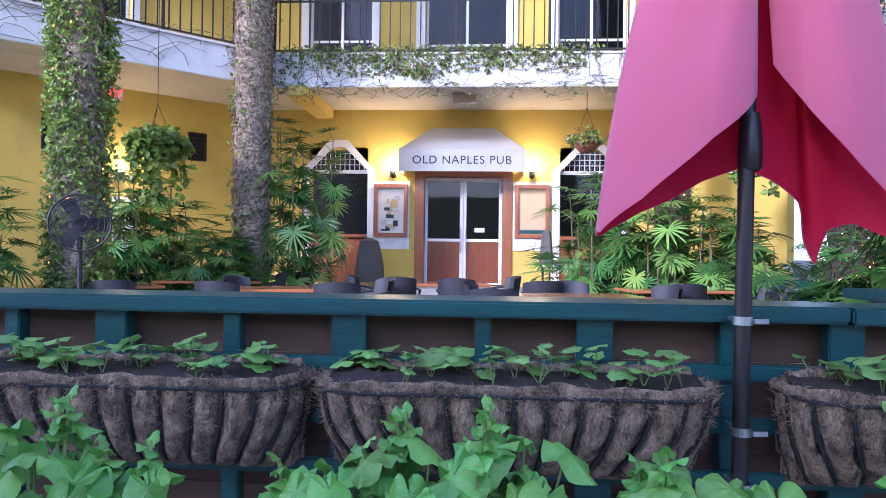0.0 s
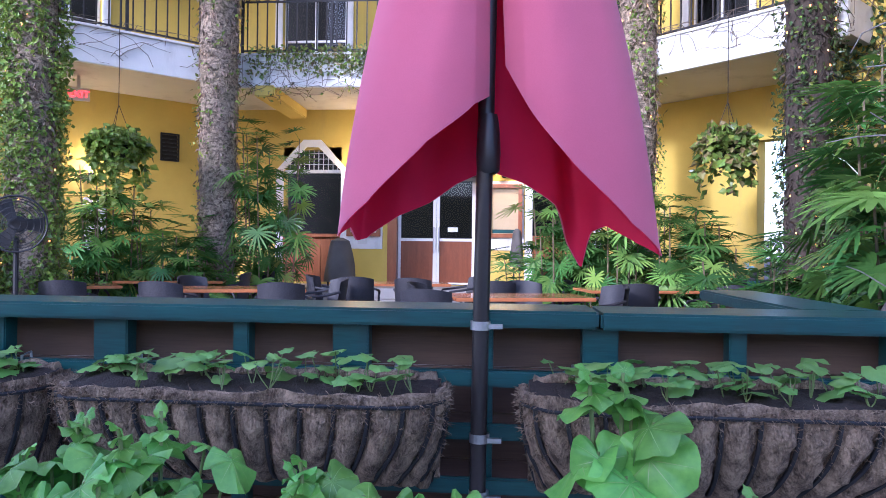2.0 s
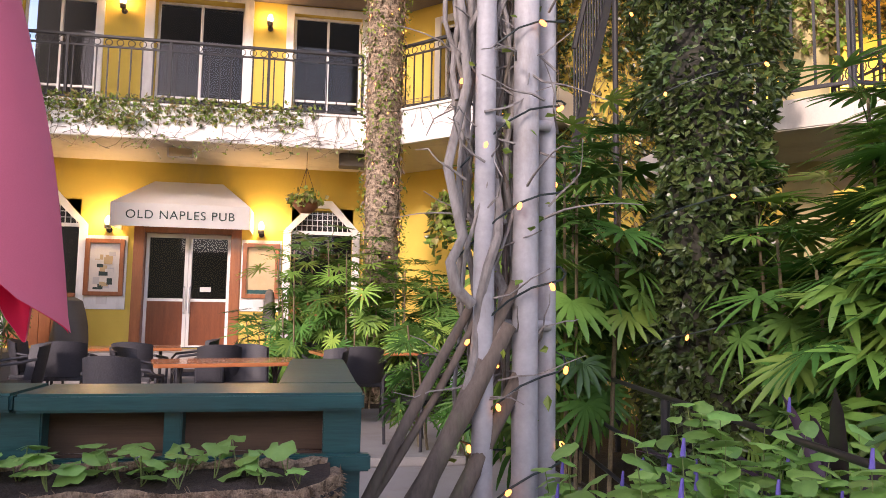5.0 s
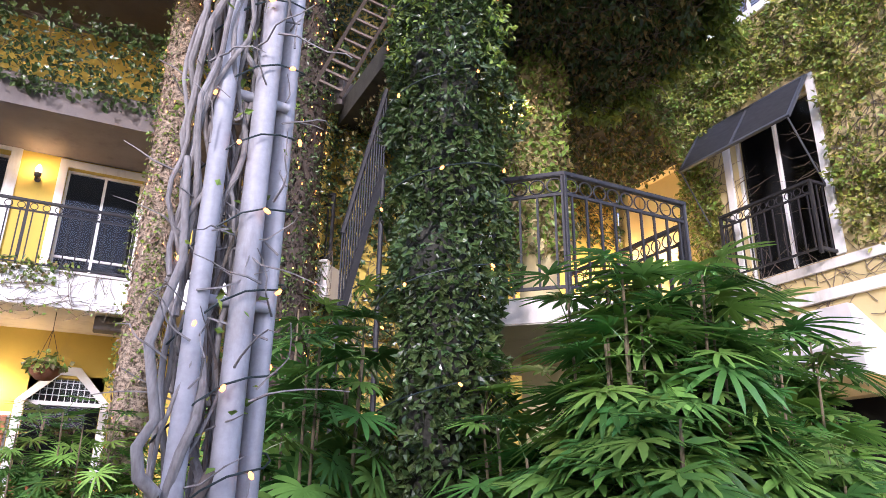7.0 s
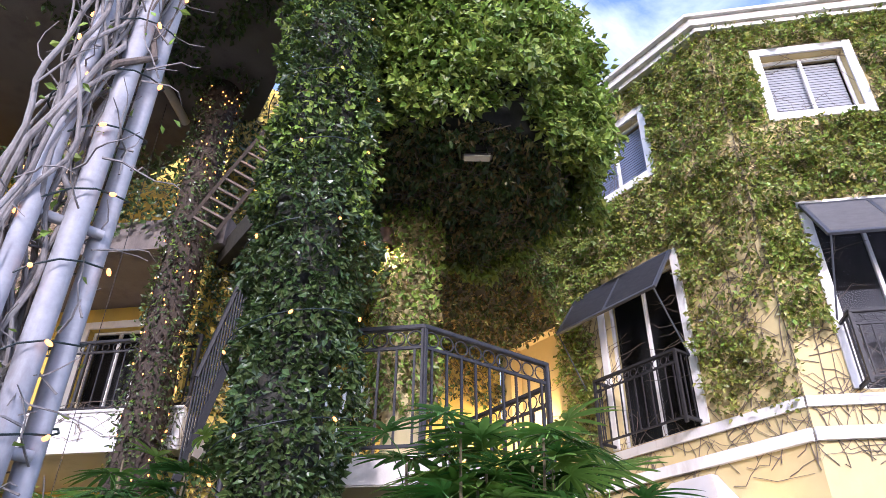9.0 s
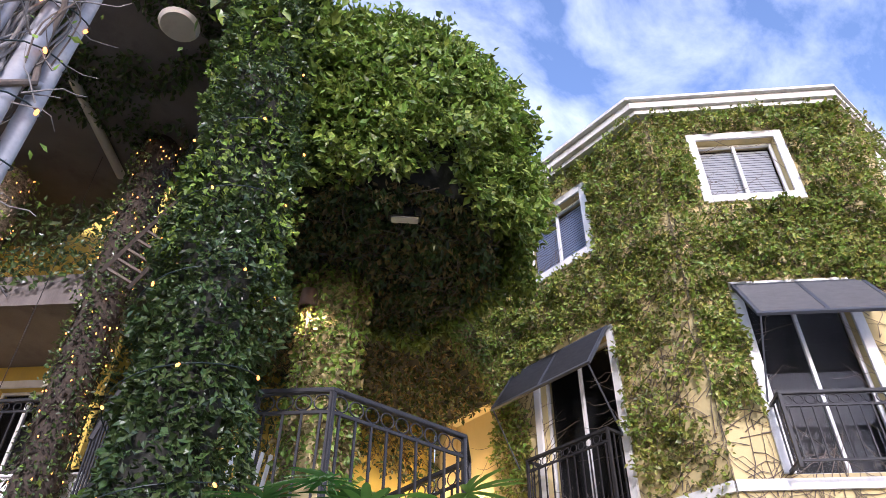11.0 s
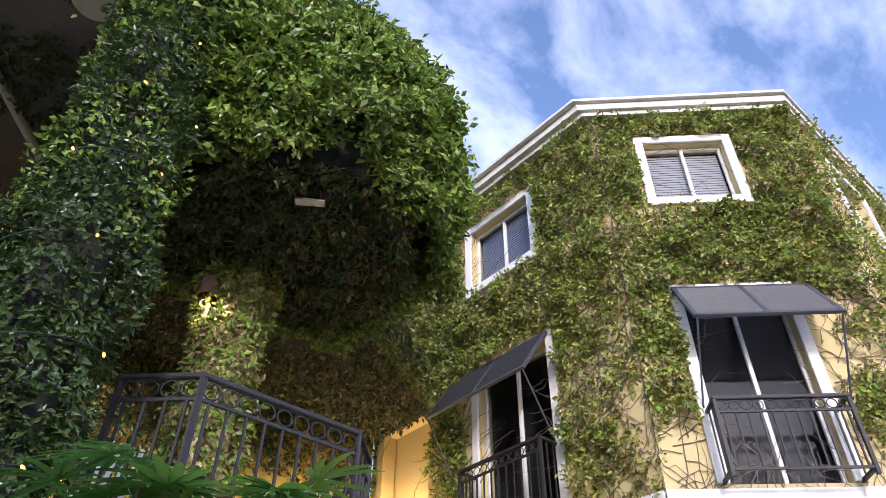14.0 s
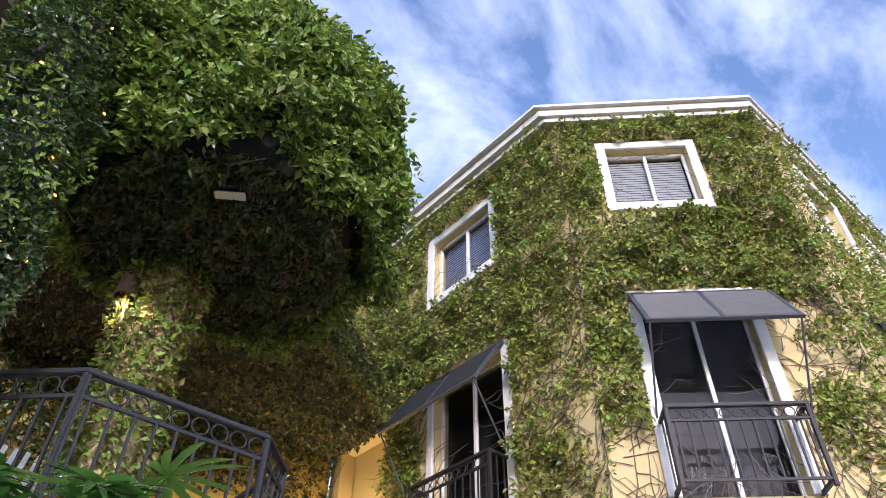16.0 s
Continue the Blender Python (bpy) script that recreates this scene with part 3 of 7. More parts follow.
tagged(b.part("wall_tower_inner", DARK), "near-black sheet for unlit rooms behind the tower windows", "wall", kind="structure")
outer = [(9.80, 9.2), (9.80, 3.68), (12.0, 1.48), (17.5, 1.48)]
inner = [(17.5, 9.2)]
b = Build().prism(outer + inner, 10.12, 10.20)
b.prism([(9.71, 9.2), (9.71, 3.69), (11.96, 1.44), (17.5, 1.44), (17.5, 9.2)], 10.204, 10.34)
b.prism([(9.62, 9.2), (9.62, 3.69), (11.91, 1.40), (17.5, 1.40), (17.5, 9.2)], 10.344, 10.40)
tagged(b.part("roof_cornice", ROOFWOOD), "weathered white wooden roof cornice of the tower", "cornice", kind="structure")
b = Build()
for fc, e0, e1 in ((WALL_B, 0, 0.05), (WALL_A, -0.03, 0.03), (WALL_C, -0.05, 0)):
    b.box((0, 0.002, 3.72), (fc.len, 0.07, 3.86), fc.m)
    b.box((0, 0.002, 4.10), (fc.len, 0.05, 4.22), fc.m)
tagged(b.part("string_course", WHITE), "white painted moulded band round the tower", "moulding", kind="structure")
window(WALL_A, 0.67, 1.84, 8.36, 9.52, "white-framed sliding window with closed pale blinds", 0.13, bars=(1, 0), blinds=BLIND)
window(WALL_B, bu(6.42), bu(5.10), 8.36, 9.56, "white-framed sliding window with closed blinds toned blue-grey for shade", 0.14, bars=(1, 0), blinds=SHADEBLIND)
window(WALL_C, 0.9, 2.1, 8.34, 9.58, "white-framed sliding window with closed pale blinds", 0.15, bars=(1, 0), blinds=BLIND)
window(WALL_C, 3.2, 4.4, 8.34, 9.58, "white-framed sliding window with closed pale blinds", 0.15, bars=(1, 0), blinds=BLIND)
window(WALL_A, 0.66, 1.90, 4.28, 6.70, "white-framed French window under a louvred shutter", 0.13, sill=False, bars=(1, 0))
window(WALL_B, bu(6.35), bu(5.0), 4.25, 6.70, "white-framed French window under a louvred shutter", 0.12, sill=False, bars=(1, 0))
window(WALL_C, 0.9, 2.1, 4.28, 6.70, "white-framed French window under a louvred shutter", 0.13, sill=False, bars=(1, 0))


def shutter(fc, u0, u1, z, drop, out, label):
    """A black top-hung louvred shutter propped open by two stays."""
    t = thing("bahama_shutter", label, "shutter", group="propped shutters")
    L = math.hypot(drop, out)
    ang = math.atan2(out, drop)
    m = fc.m @ Matrix.Translation((u0, 0.06, z)) @ Matrix.Rotation(ang, 4, "X") @ Matrix.Rotation(math.pi, 4, "X")
    W = u1 - u0
    f = 0.055
    for a, c in (((0, -0.02, 0), (f, 0.02, L)), ((W - f, -0.02, 0), (W, 0.02, L)), ((W / 2 - f / 2, -0.02, f), (W / 2 + f / 2, 0.02, L - f)), ((f, -0.02, 0), (W - f, 0.02, f)), ((f, -0.02, L - f), (W - f, 0.02, L))):
        Build().box(a, c, m).part("frame", SHUTTER, t, bevel=0.004)
    n = int((L - 2 * f) / 0.05)
    for x0, x1 in ((f, W / 2 - f / 2), (W / 2 + f / 2, W - f)):
        sl = Build().box((0, -0.026, -0.004), (x1 - x0, 0.026, 0.004), Matrix.Rotation(radians(40), 4, "X")).mesh("louvre", SHUTTER)
        for k in range(n):
            put(sl, "louvre", t, m @ Matrix.Translation((x0, 0, f + 0.05 * (k + 0.5))))
    for u in (u0 + 0.04, u1 - 0.04):
        Build().tube([fc(u, 0.03, z - drop - 0.85), fc(u, 0.06 + out * 0.98, z - drop)], 0.012, 6).part("stay", SHUTTER, t)
    return t


shutter(WALL_A, 0.54, 2.20, 6.76, 0.80, 0.54, "black louvred shutter propped open over the French window")
shutter(WALL_B, bu(6.85), bu(4.93), 6.80, 0.78, 0.52, "black louvred shutter propped open over the French window")
shutter(WALL_C, 0.78, 2.22, 6.76, 0.76, 0.52, "black louvred shutter propped open over the French window")


def juliet(fc, u0, u1, z0, z1, out):
    t = thing("juliet_balcony", "black iron window guard with a row of rings", "railing", group="window guards")
    railing(fc, u0, u1, z0, z1, "", "", d=out, step=0.13, band=0.15, post_every=2.0, parent=t)
    for u in (u0, u1):
        for z in (z1, z0 + 0.07):
            Build().box((u - 0.018, 0.01, z - 0.018), (u + 0.018, out, z + 0.018), fc.m).part("side_rail", IRON, t)
        for k in range(1, 3):
            d = out * k / 3
            Build().box((u - 0.008, d - 0.008, z0 + 0.07), (u + 0.008, d + 0.008, z1), fc.m).part("baluster", IRON, t)
    return t


juliet(WALL_A, 0.60, 1.98, 4.22, 5.07, 0.36)
juliet(WALL_B, bu(6.4), bu(4.98), 4.22, 5.18, 0.34)
juliet(WALL_C, 0.84, 2.16, 4.22, 5.07, 0.36)

# lit recess in the tower's side, above the stair
b = Build().box((10.26, 7.3, 3.0), (10.32, 8.9, 6.7))
b.box((10.02, 8.82, 3.0), (10.26, 8.9, 6.7))
tagged(b.part("recess_wall", CREAM), "cream stucco recess beside the stair", "wall", kind="structure")

# ---- structure: back wall behind the stair tower ----
BACK = Face((4.6, 8.9), (10.0, 8.9))
holed(BACK, 0, BACK.len, 0, 10.3, [], 0.25, YELLOW, "wall_stair_court", "yellow wall behind the stair, dark with creeper")
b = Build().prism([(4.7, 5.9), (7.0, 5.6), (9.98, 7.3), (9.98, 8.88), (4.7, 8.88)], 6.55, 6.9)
tagged(b.part("stair_hall_ceiling", IVYBASE), "overgrown ceiling over the stair hall, base toned dark for shade", "ceiling", kind="structure")

# ---- stair tower: landing, drum overhead, ivy columns ----
TC = Vector((6.0, 4.9, 0))
LAND = 2.86
deck = [(4.75, 4.55), (5.19, 4.11), (6.55, 4.11), (6.95, 4.51), (6.95, 6.4), (4.75, 6.4)]
b = Build().prism(deck, LAND - 0.22, LAND)
landing = tagged(b.part("stair_landing", SOFFIT, bevel=0.01), "white edged angular stair landing", "landing", kind="structure")
for k in (0, 1, 2, 3):
    fc = Face(deck[k], deck[k + 1])
    railing(fc, 0.02, fc.len - 0.02, LAND, 3.90, "landing_railing", "black iron landing railing with a row of rings", d=-0.04, step=0.15, band=0.17, group="landing railings", post_every=1.9, bar=0.009)
# Drum and column are coloured near-black for the shade behind their leaves.
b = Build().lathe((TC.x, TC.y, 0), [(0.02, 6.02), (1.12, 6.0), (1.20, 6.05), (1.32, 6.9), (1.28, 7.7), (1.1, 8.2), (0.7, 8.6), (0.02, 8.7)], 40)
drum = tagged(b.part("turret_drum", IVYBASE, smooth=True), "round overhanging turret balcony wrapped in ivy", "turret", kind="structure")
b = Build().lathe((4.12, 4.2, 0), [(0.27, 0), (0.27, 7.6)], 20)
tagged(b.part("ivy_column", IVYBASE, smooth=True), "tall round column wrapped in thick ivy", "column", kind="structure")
b = Build().lathe((5.82, 5.42, 0), [(0.2, 0), (0.2, 6.0)], 16)
tagged(b.part("inner_column", CREAM, smooth=True), "slim plaster column half covered in dry ivy", "column", kind="structure")


# ---- ivy on walls, columns and turret ----
rng = np.random.default_rng(7)


def clear(holes, grow=0.16):
    return lambda u, z: not any(h[0] - grow < u < h[1] + grow and h[2] - grow < z < h[3] + grow for h in holes)


free_a, free_b, free_c, free_k = clear(a_holes), clear(b_holes), clear(c_holes), clear([(3.1, 6.0, 2.0, 5.4)], 0.1)


def keep_a(u, z):
    if not free_a(u, z):
        return 0
    if z > 6.6:
        return 0.75 + 0.7 * patchy(u, z, 1.3, 3)
    w = 0.85 if u < 0.55 else 0.62
    return max(0, w + 1.3 * patchy(u, z, 1.6, 5) - 0.46 * max(0, 6.4 - z) - (0.5 if z < 4.3 else 0))


def keep_b(u, z):
    if not free_b(u, z):
        return 0
    y = 8.8 - u
    if z > 6.9 or y > 6.6:
        return 0.8 + 0.6 * patchy(u, z, 1.2, 9)
    return max(0, (0.85 if y < 4.9 else 0.25) + 1.2 * patchy(u, z, 1.6, 11) - 0.44 * max(0, 6.4 - z))


def keep_c(u, z):
    return free_c(u, z) * max(0, (0.8 if z > 6.6 else 0.45) + 0.9 * patchy(u, z, 1.2, 13))


for fc, keep, n, nm in ((WALL_A, keep_a, 36000, 1), (WALL_B, keep_b, 46000, 2), (WALL_C, keep_c, 16000, 3)):
    p, q = on_face(fc, 0.0, fc.len, 3.2, 10.2, n, rng, keep)
    leaf_mass("creeping_fig", p, q, 0.07, FIG, "olive green creeping fig leaves over the tower wall", "ivy", depth=0.10, seed=20 + nm, flat=0.3, clump=0.30)
    p, q = on_face(fc, 0.0, fc.len, 3.2, 10.2, n // 3, rng, keep)
    leaf_mass("dry_fig_leaves", p, q, 0.055, IVYDRY, "dry yellow-brown creeper leaves over the tower wall", "ivy", depth=0.09, seed=30 + nm, flat=0.5)
    p, q = on_face(fc, 0.0, fc.len, 5.0, 10.2, n // 4, rng, keep)
    leaf_mass("young_fig_leaves", p, q, 0.07, IVYBRIGHT, "bright young creeper leaves over the tower wall", "ivy", depth=0.13, seed=40 + nm, flat=0.3, clump=0.32)
twigs(WALL_A, 900, 0, WALL_A.len, 3.4, 10.2, rng, BROWNBARK, "creeper_stems", "bare brown creeper stems on the stucco", keep=free_a)
twigs(WALL_B, 1100, 0, WALL_B.len, 3.4, 10.2, rng, BROWNBARK, "creeper_stems", "bare brown creeper stems on the stucco", keep=free_b)
twigs(WALL_C, 260, 0, 5, 3.4, 10.2, rng, BROWNBARK, "creeper_stems", "bare brown creeper stems on the stucco", keep=free_c)
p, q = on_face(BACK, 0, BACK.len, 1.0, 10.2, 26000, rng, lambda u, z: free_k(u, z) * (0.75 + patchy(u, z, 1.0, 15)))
leaf_mass("creeping_fig", p, q, 0.09, IVYSHADED, "creeper over the stair wall, toned dark for shade", "ivy", depth=0.15, seed=51)
p, q = on_face(BACK, 0, BACK.len, 1.0, 10.2, 15600, rng, lambda u, z: free_k(u, z) * (0.75 + patchy(u, z, 1.0, 17)))
leaf_mass("dry_fig_leaves", p, q, 0.08, IVYDRY, "dry brown creeper over the shaded stair wall", "ivy", depth=0.1, seed=52)
twigs(BACK, 700, 0, BACK.len, 3.0, 10.0, rng, BROWNBARK, "creeper_stems", "bare brown creeper stems on the shaded wall", keep=free_k)


def round_ivy(c, r, z0, z1, n, dome=0.0, bulge=0.0, ragged=0.0, seed=1, rag_seed=0.0):
    """Places on an upright drum with a domed top, its lower edge ragged."""
    g2 = np.random.default_rng(seed)
    a = g2.uniform(0, 2 * math.pi, n)
    h = g2.uniform(0, 1, n)
    z = z0 + (z1 - z0) * h
    rr = r + bulge * np.sin(np.clip(h, 0, 1) * math.pi)
    lump = np.array([noise.noise(Vector((math.cos(t) * 1.6, math.sin(t) * 1.6, s * 1.1 + seed))) for t, s in zip(a, z)])
    rr = rr + 0.16 * lump
    pts = np.stack((c[0] + rr * np.cos(a), c[1] + rr * np.sin(a), z), 1)
    nr = np.stack((np.cos(a), np.sin(a), np.zeros(n)), 1)
    if ragged:
        edge = z0 + ragged * (0.5 + np.array([noise.noise(Vector((math.cos(t) * 2.2, math.sin(t) * 2.2, rag_seed))) for t in a]))
        ok = z > edge
        pts, nr = pts[ok], nr[ok]
    if dome:
        m = n // 2
        a = g2.uniform(0, 2 * math.pi, m)
        s = np.sqrt(g2.uniform(0, 1, m))
        rr = (r + 0.02) * s
        zz = z1 + dome * np.sqrt(np.clip(1 - s ** 2, 0, 1))
        lump = np.array([noise.noise(Vector((x * 1.5, y * 1.5, seed))) for x, y in zip(rr * np.cos(a), rr * np.sin(a))])
        pts = np.concatenate((pts, np.stack((c[0] + rr * np.cos(a), c[1] + rr * np.sin(a), zz + 0.15 * lump), 1)))
        nr = np.concatenate((nr, np.stack((s * np.cos(a), s * np.sin(a), np.sqrt(1 - s ** 2) + 0.1), 1)))
    return pts, nr


p, q = round_ivy((TC.x, TC.y), 1.30, 5.80, 8.0, 46000, 0.78, 0.15, 0.22, 61)
leaf_mass("ivy_crown", p, q, 0.085, IVY, "thick glossy green ivy round the turret", "ivy", depth=0.16, seed=61, flat=0.2, clump=0.30)
p, q = round_ivy((TC.x, TC.y), 1.36, 6.0, 8.05, 11000, 0.80, 0.19, 0.35, 62)
leaf_mass("young_ivy", p, q, 0.085, IVYBRIGHT, "bright young ivy shoots round the turret", "ivy", depth=0.18, seed=62, flat=0.2, clump=0.32)
# Shade below and sun above are put into the column's leaf colours.
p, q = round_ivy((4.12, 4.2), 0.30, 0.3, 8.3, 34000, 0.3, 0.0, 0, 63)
leaf_mass("ivy_mantle", p, q, 0.06, IVYSHADED, "thick green ivy round the column, toned dark for shade", "ivy", depth=0.08, seed=63, flat=0.2, clump=0.20)
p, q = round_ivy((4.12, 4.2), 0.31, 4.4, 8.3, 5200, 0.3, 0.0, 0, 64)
leaf_mass("young_ivy", p, q, 0.056, IVYBRIGHT, "bright ivy on the column's upper part, toned as sunlit", "ivy", depth=0.10, seed=64, flat=0.2, clump=0.20)
p, q = round_ivy((5.82, 5.42), 0.23, 3.6, 6.0, 6500, 0, 0, 0, 65)
leaf_mass("dry_ivy", p[::2], q[::2], 0.07, IVYDRY, "dry golden ivy on the slim column", "ivy", depth=0.12, seed=65)
leaf_mass("ivy_mantle", p[1::2], q[1::2], 0.07, IVYBRIGHT, "thin green ivy on the slim column", "ivy", depth=0.14, seed=66)
# creeper under the turret and over the gap between column and turret
n = 9000
t = rng.uniform(0, 2 * math.pi, n)
s = np.sqrt(rng.uniform(0, 1, n)) * 1.26
p = np.stack((TC.x + s * np.cos(t), TC.y + s * np.sin(t), 6.02 + 0.0 * t), 1)
leaf_mass("shaded_ivy", p[::2], np.tile((0, 0, -1.0), (n // 2, 1)), 0.08, IVYSHADED, "creeper under the turret floor, toned dark for shade", "ivy", depth=0.10, seed=67, clump=0.12)
leaf_mass("dry_fig_leaves", p[1::2], np.tile((0, 0, -1.0), (n // 2, 1)), 0.07, IVYDRY, "dry brown creeper under the turret floor", "ivy", depth=0.08, seed=66, clump=0.1)
roots = Build()
for k in range(160):
    a, q = rng.uniform(0, 6.283), 1.15 * math.sqrt(rng.random())
    c = Vector((TC.x + q * math.cos(a), TC.y + q * math.sin(a), 5.98))
    d = Vector((rng.normal(), rng.normal(), -0.25)) * 0.11
    roots.tube([c, c + d + Vector((0, 0, -0.05)), c + 2 * d + Vector((0.05, -0.03, 0.0)), c + 3 * d + Vector((0.03, 0.04, 0.05))], 0.006, 4, False)
tagged(roots.part("creeper_stems", BROWNBARK, None, "bare creeper stems under the turret floor"), category="vine stems", kind="stuff")
k = rng.uniform(0, 1, 5200)
p = np.stack((4.1 + 1.0 * k, 4.25 + 0.35 * k, 6.7 + 1.5 * rng.uniform(0, 1, 5200) + 0.3 * k), 1) + rng.normal(0, 0.2, (5200, 3))
leaf_mass("ivy_bridge", p, np.tile((-0.2, -1.0, 0.2), (5200, 1)), 0.12, IVY, "ivy hanging between column and turret", "ivy", depth=0.2, seed=68, flat=0.2)
leaf_mass("young_ivy", p[::4], np.tile((-0.2, -1.0, 0.2), (1300, 1)), 0.11, IVYBRIGHT, "young ivy between column and turret", "ivy", depth=0.3, seed=69, flat=0.2)
n = 7000
p = np.stack((rng.uniform(4.8, 9.9, n), rng.uniform(5.7, 8.8, n), np.full(n, 6.55)), 1)
p = p[p[:, 1] > 5.6 + 0.57 * np.clip(p[:, 0] - 7.0, 0, 9)]
leaf_mass("dry_fig_leaves", p[::2], np.tile((0, 0, -1.0), (len(p[::2]), 1)), 0.075, IVYDRY, "dry brown creeper under the stair hall ceiling", "ivy", depth=0.12, seed=53)
leaf_mass("shaded_ivy", p[1::2], np.tile((0, 0, -1.0), (len(p[1::2]), 1)), 0.08, IVYSHADED, "creeper under the stair hall ceiling, toned dark for shade", "ivy", depth=0.15, seed=54)
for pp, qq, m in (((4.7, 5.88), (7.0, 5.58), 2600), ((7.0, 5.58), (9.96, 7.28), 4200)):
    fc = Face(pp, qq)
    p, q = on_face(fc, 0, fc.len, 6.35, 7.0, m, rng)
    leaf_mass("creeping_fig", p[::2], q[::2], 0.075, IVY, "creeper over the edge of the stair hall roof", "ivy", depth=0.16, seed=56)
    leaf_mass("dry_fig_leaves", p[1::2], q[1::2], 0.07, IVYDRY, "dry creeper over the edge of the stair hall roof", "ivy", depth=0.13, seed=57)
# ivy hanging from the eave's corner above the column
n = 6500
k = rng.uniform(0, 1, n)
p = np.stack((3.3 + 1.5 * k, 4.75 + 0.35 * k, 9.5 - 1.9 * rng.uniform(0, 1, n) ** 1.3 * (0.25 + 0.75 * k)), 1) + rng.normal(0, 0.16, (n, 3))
leaf_mass("hanging_ivy", p, np.tile((-0.1, -1.0, 0.1), (n, 1)), 0.085, IVYSHADED, "ivy hanging from the eave corner, toned dark for shade", "ivy", depth=0.2, seed=55, flat=0.2)
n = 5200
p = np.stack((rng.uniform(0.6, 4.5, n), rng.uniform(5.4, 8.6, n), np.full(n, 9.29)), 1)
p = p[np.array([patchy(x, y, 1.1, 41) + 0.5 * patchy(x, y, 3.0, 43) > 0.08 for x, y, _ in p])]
leaf_mass("hanging_ivy", p, np.tile((0, 0, -1.0), (len(p), 1)), 0.09, IVYSHADED, "creeper clinging under the eave, toned dark for shade", "ivy", depth=0.15, seed=58)
pipe = thing("drain_pipe", "grey drain pipe under the eave", "pipe")
Build().tube([(2.65, 7.84, 9.22), (3.87, 9.34, 9.22)], 0.07, 12).part("pipe_run", SOFFIT, pipe, smooth=True)
# ivy hung from the upper balcony and eave, its leaf colour darkened for shade
for k, (pp, qq) in enumerate((((-7.1, 7.4), (-3.5, 10.9)), ((-3.5, 10.9), (2.35, 10.9)), ((2.35, 10.9), (4.7, 8.6)))):
    fc = Face(pp, qq)
    Build().box((0, 0.002, BALC3_LO - 0.02), (fc.len, 0.08, BALC3_HI + 0.02), fc.m).part("upper_fascia", SHADESOFFIT)["kind"] = "structure"
    p, q = on_face(fc, 0, fc.len, 7.0, 8.5, int(700 * fc.len), rng, lambda u, z: 0.8 + patchy(u, z, 1.5, 21 + k) - 0.4 * max(0, 7.25 - z), 0.1)
    leaf_mass("hanging_ivy", p, q, 0.10, IVYSHADED, "ivy hanging over the upper balcony edge, toned dark for shade", "ivy", depth=0.25, seed=70 + k)
    twigs(fc, int(22 * fc.len), 0, fc.len, 6.7, 8.4, rng, BROWNBARK, "creeper_stems", "bare stems along the upper balcony edge")
# creeper on the lower balcony edge
FRONT = Face(court[1], court[2])
p, q = on_face(FRONT, 0.2, FRONT.len - 0.3, 3.84, 4.40, 3400, rng, lambda u, z: max(0, 0.40 + 1.3 * patchy(u, z * 1.5, 1.3, 31) - (0.9 * max(0, 3.98 - z) * 4) - 0.25 * max(0, u - 4.3)), 0.075)
leaf_mass("balcony_creeper", p, q, 0.06, IVY, "creeper trailing along the white balcony edge", "ivy", depth=0.1, seed=81)
leaf_mass("young_creeper", p[::3], q[::3], 0.06, IVYDRY, "young creeper along the balcony edge", "ivy", depth=0.13, seed=82)
twigs(Face((court[1][0], court[1][1] - 0.08), (court[2][0], court[2][1] - 0.08)), 130, 0.1, FRONT.len - 0.1, 3.62, 4.3, rng, BROWNBARK, "creeper_stems", "bare creeper stems trailing over the white edge", r=0.005)
hang = Build()
hp = []
for k in range(46):
    x = rng.uniform(court[1][0], court[2][0])
    c = Vector((x, 10.60, 3.84))
    pts = [c]
    side = rng.choice((-1, 1))
    for i in range(rng.integers(4, 9)):
        pts.append(pts[-1] + Vector((side * abs(rng.normal(0.07, 0.05)), rng.normal(0, 0.02), -abs(rng.normal(0.035, 0.03)))))
        if rng.random() < 0.7:
            hp.append(tuple(pts[-1]))
    hang.tube(pts, 0.0045, 4, False)
tagged(hang.part("creeper_stems", BROWNBARK, None, "thin creeper tendrils hanging under the balcony edge"), category="vine stems", kind="stuff")
leaf_mass("balcony_creeper", hp, np.tile((0, -1.0, 0), (len(hp), 1)), 0.05, IVY, "small leaves on the hanging tendrils", "ivy", depth=0.02, seed=83)
for k in (0, 2):
    fc = Face(court[k], court[k + 1])
    twigs(Face((court[k][0], court[k][1] - 0.1), (court[k + 1][0], court[k + 1][1] - 0.1)), 60, 0, fc.len, 3.8, 4.4, rng, BROWNBARK, "creeper_stems", "bare creeper stems over the white wing edge", r=0.005)


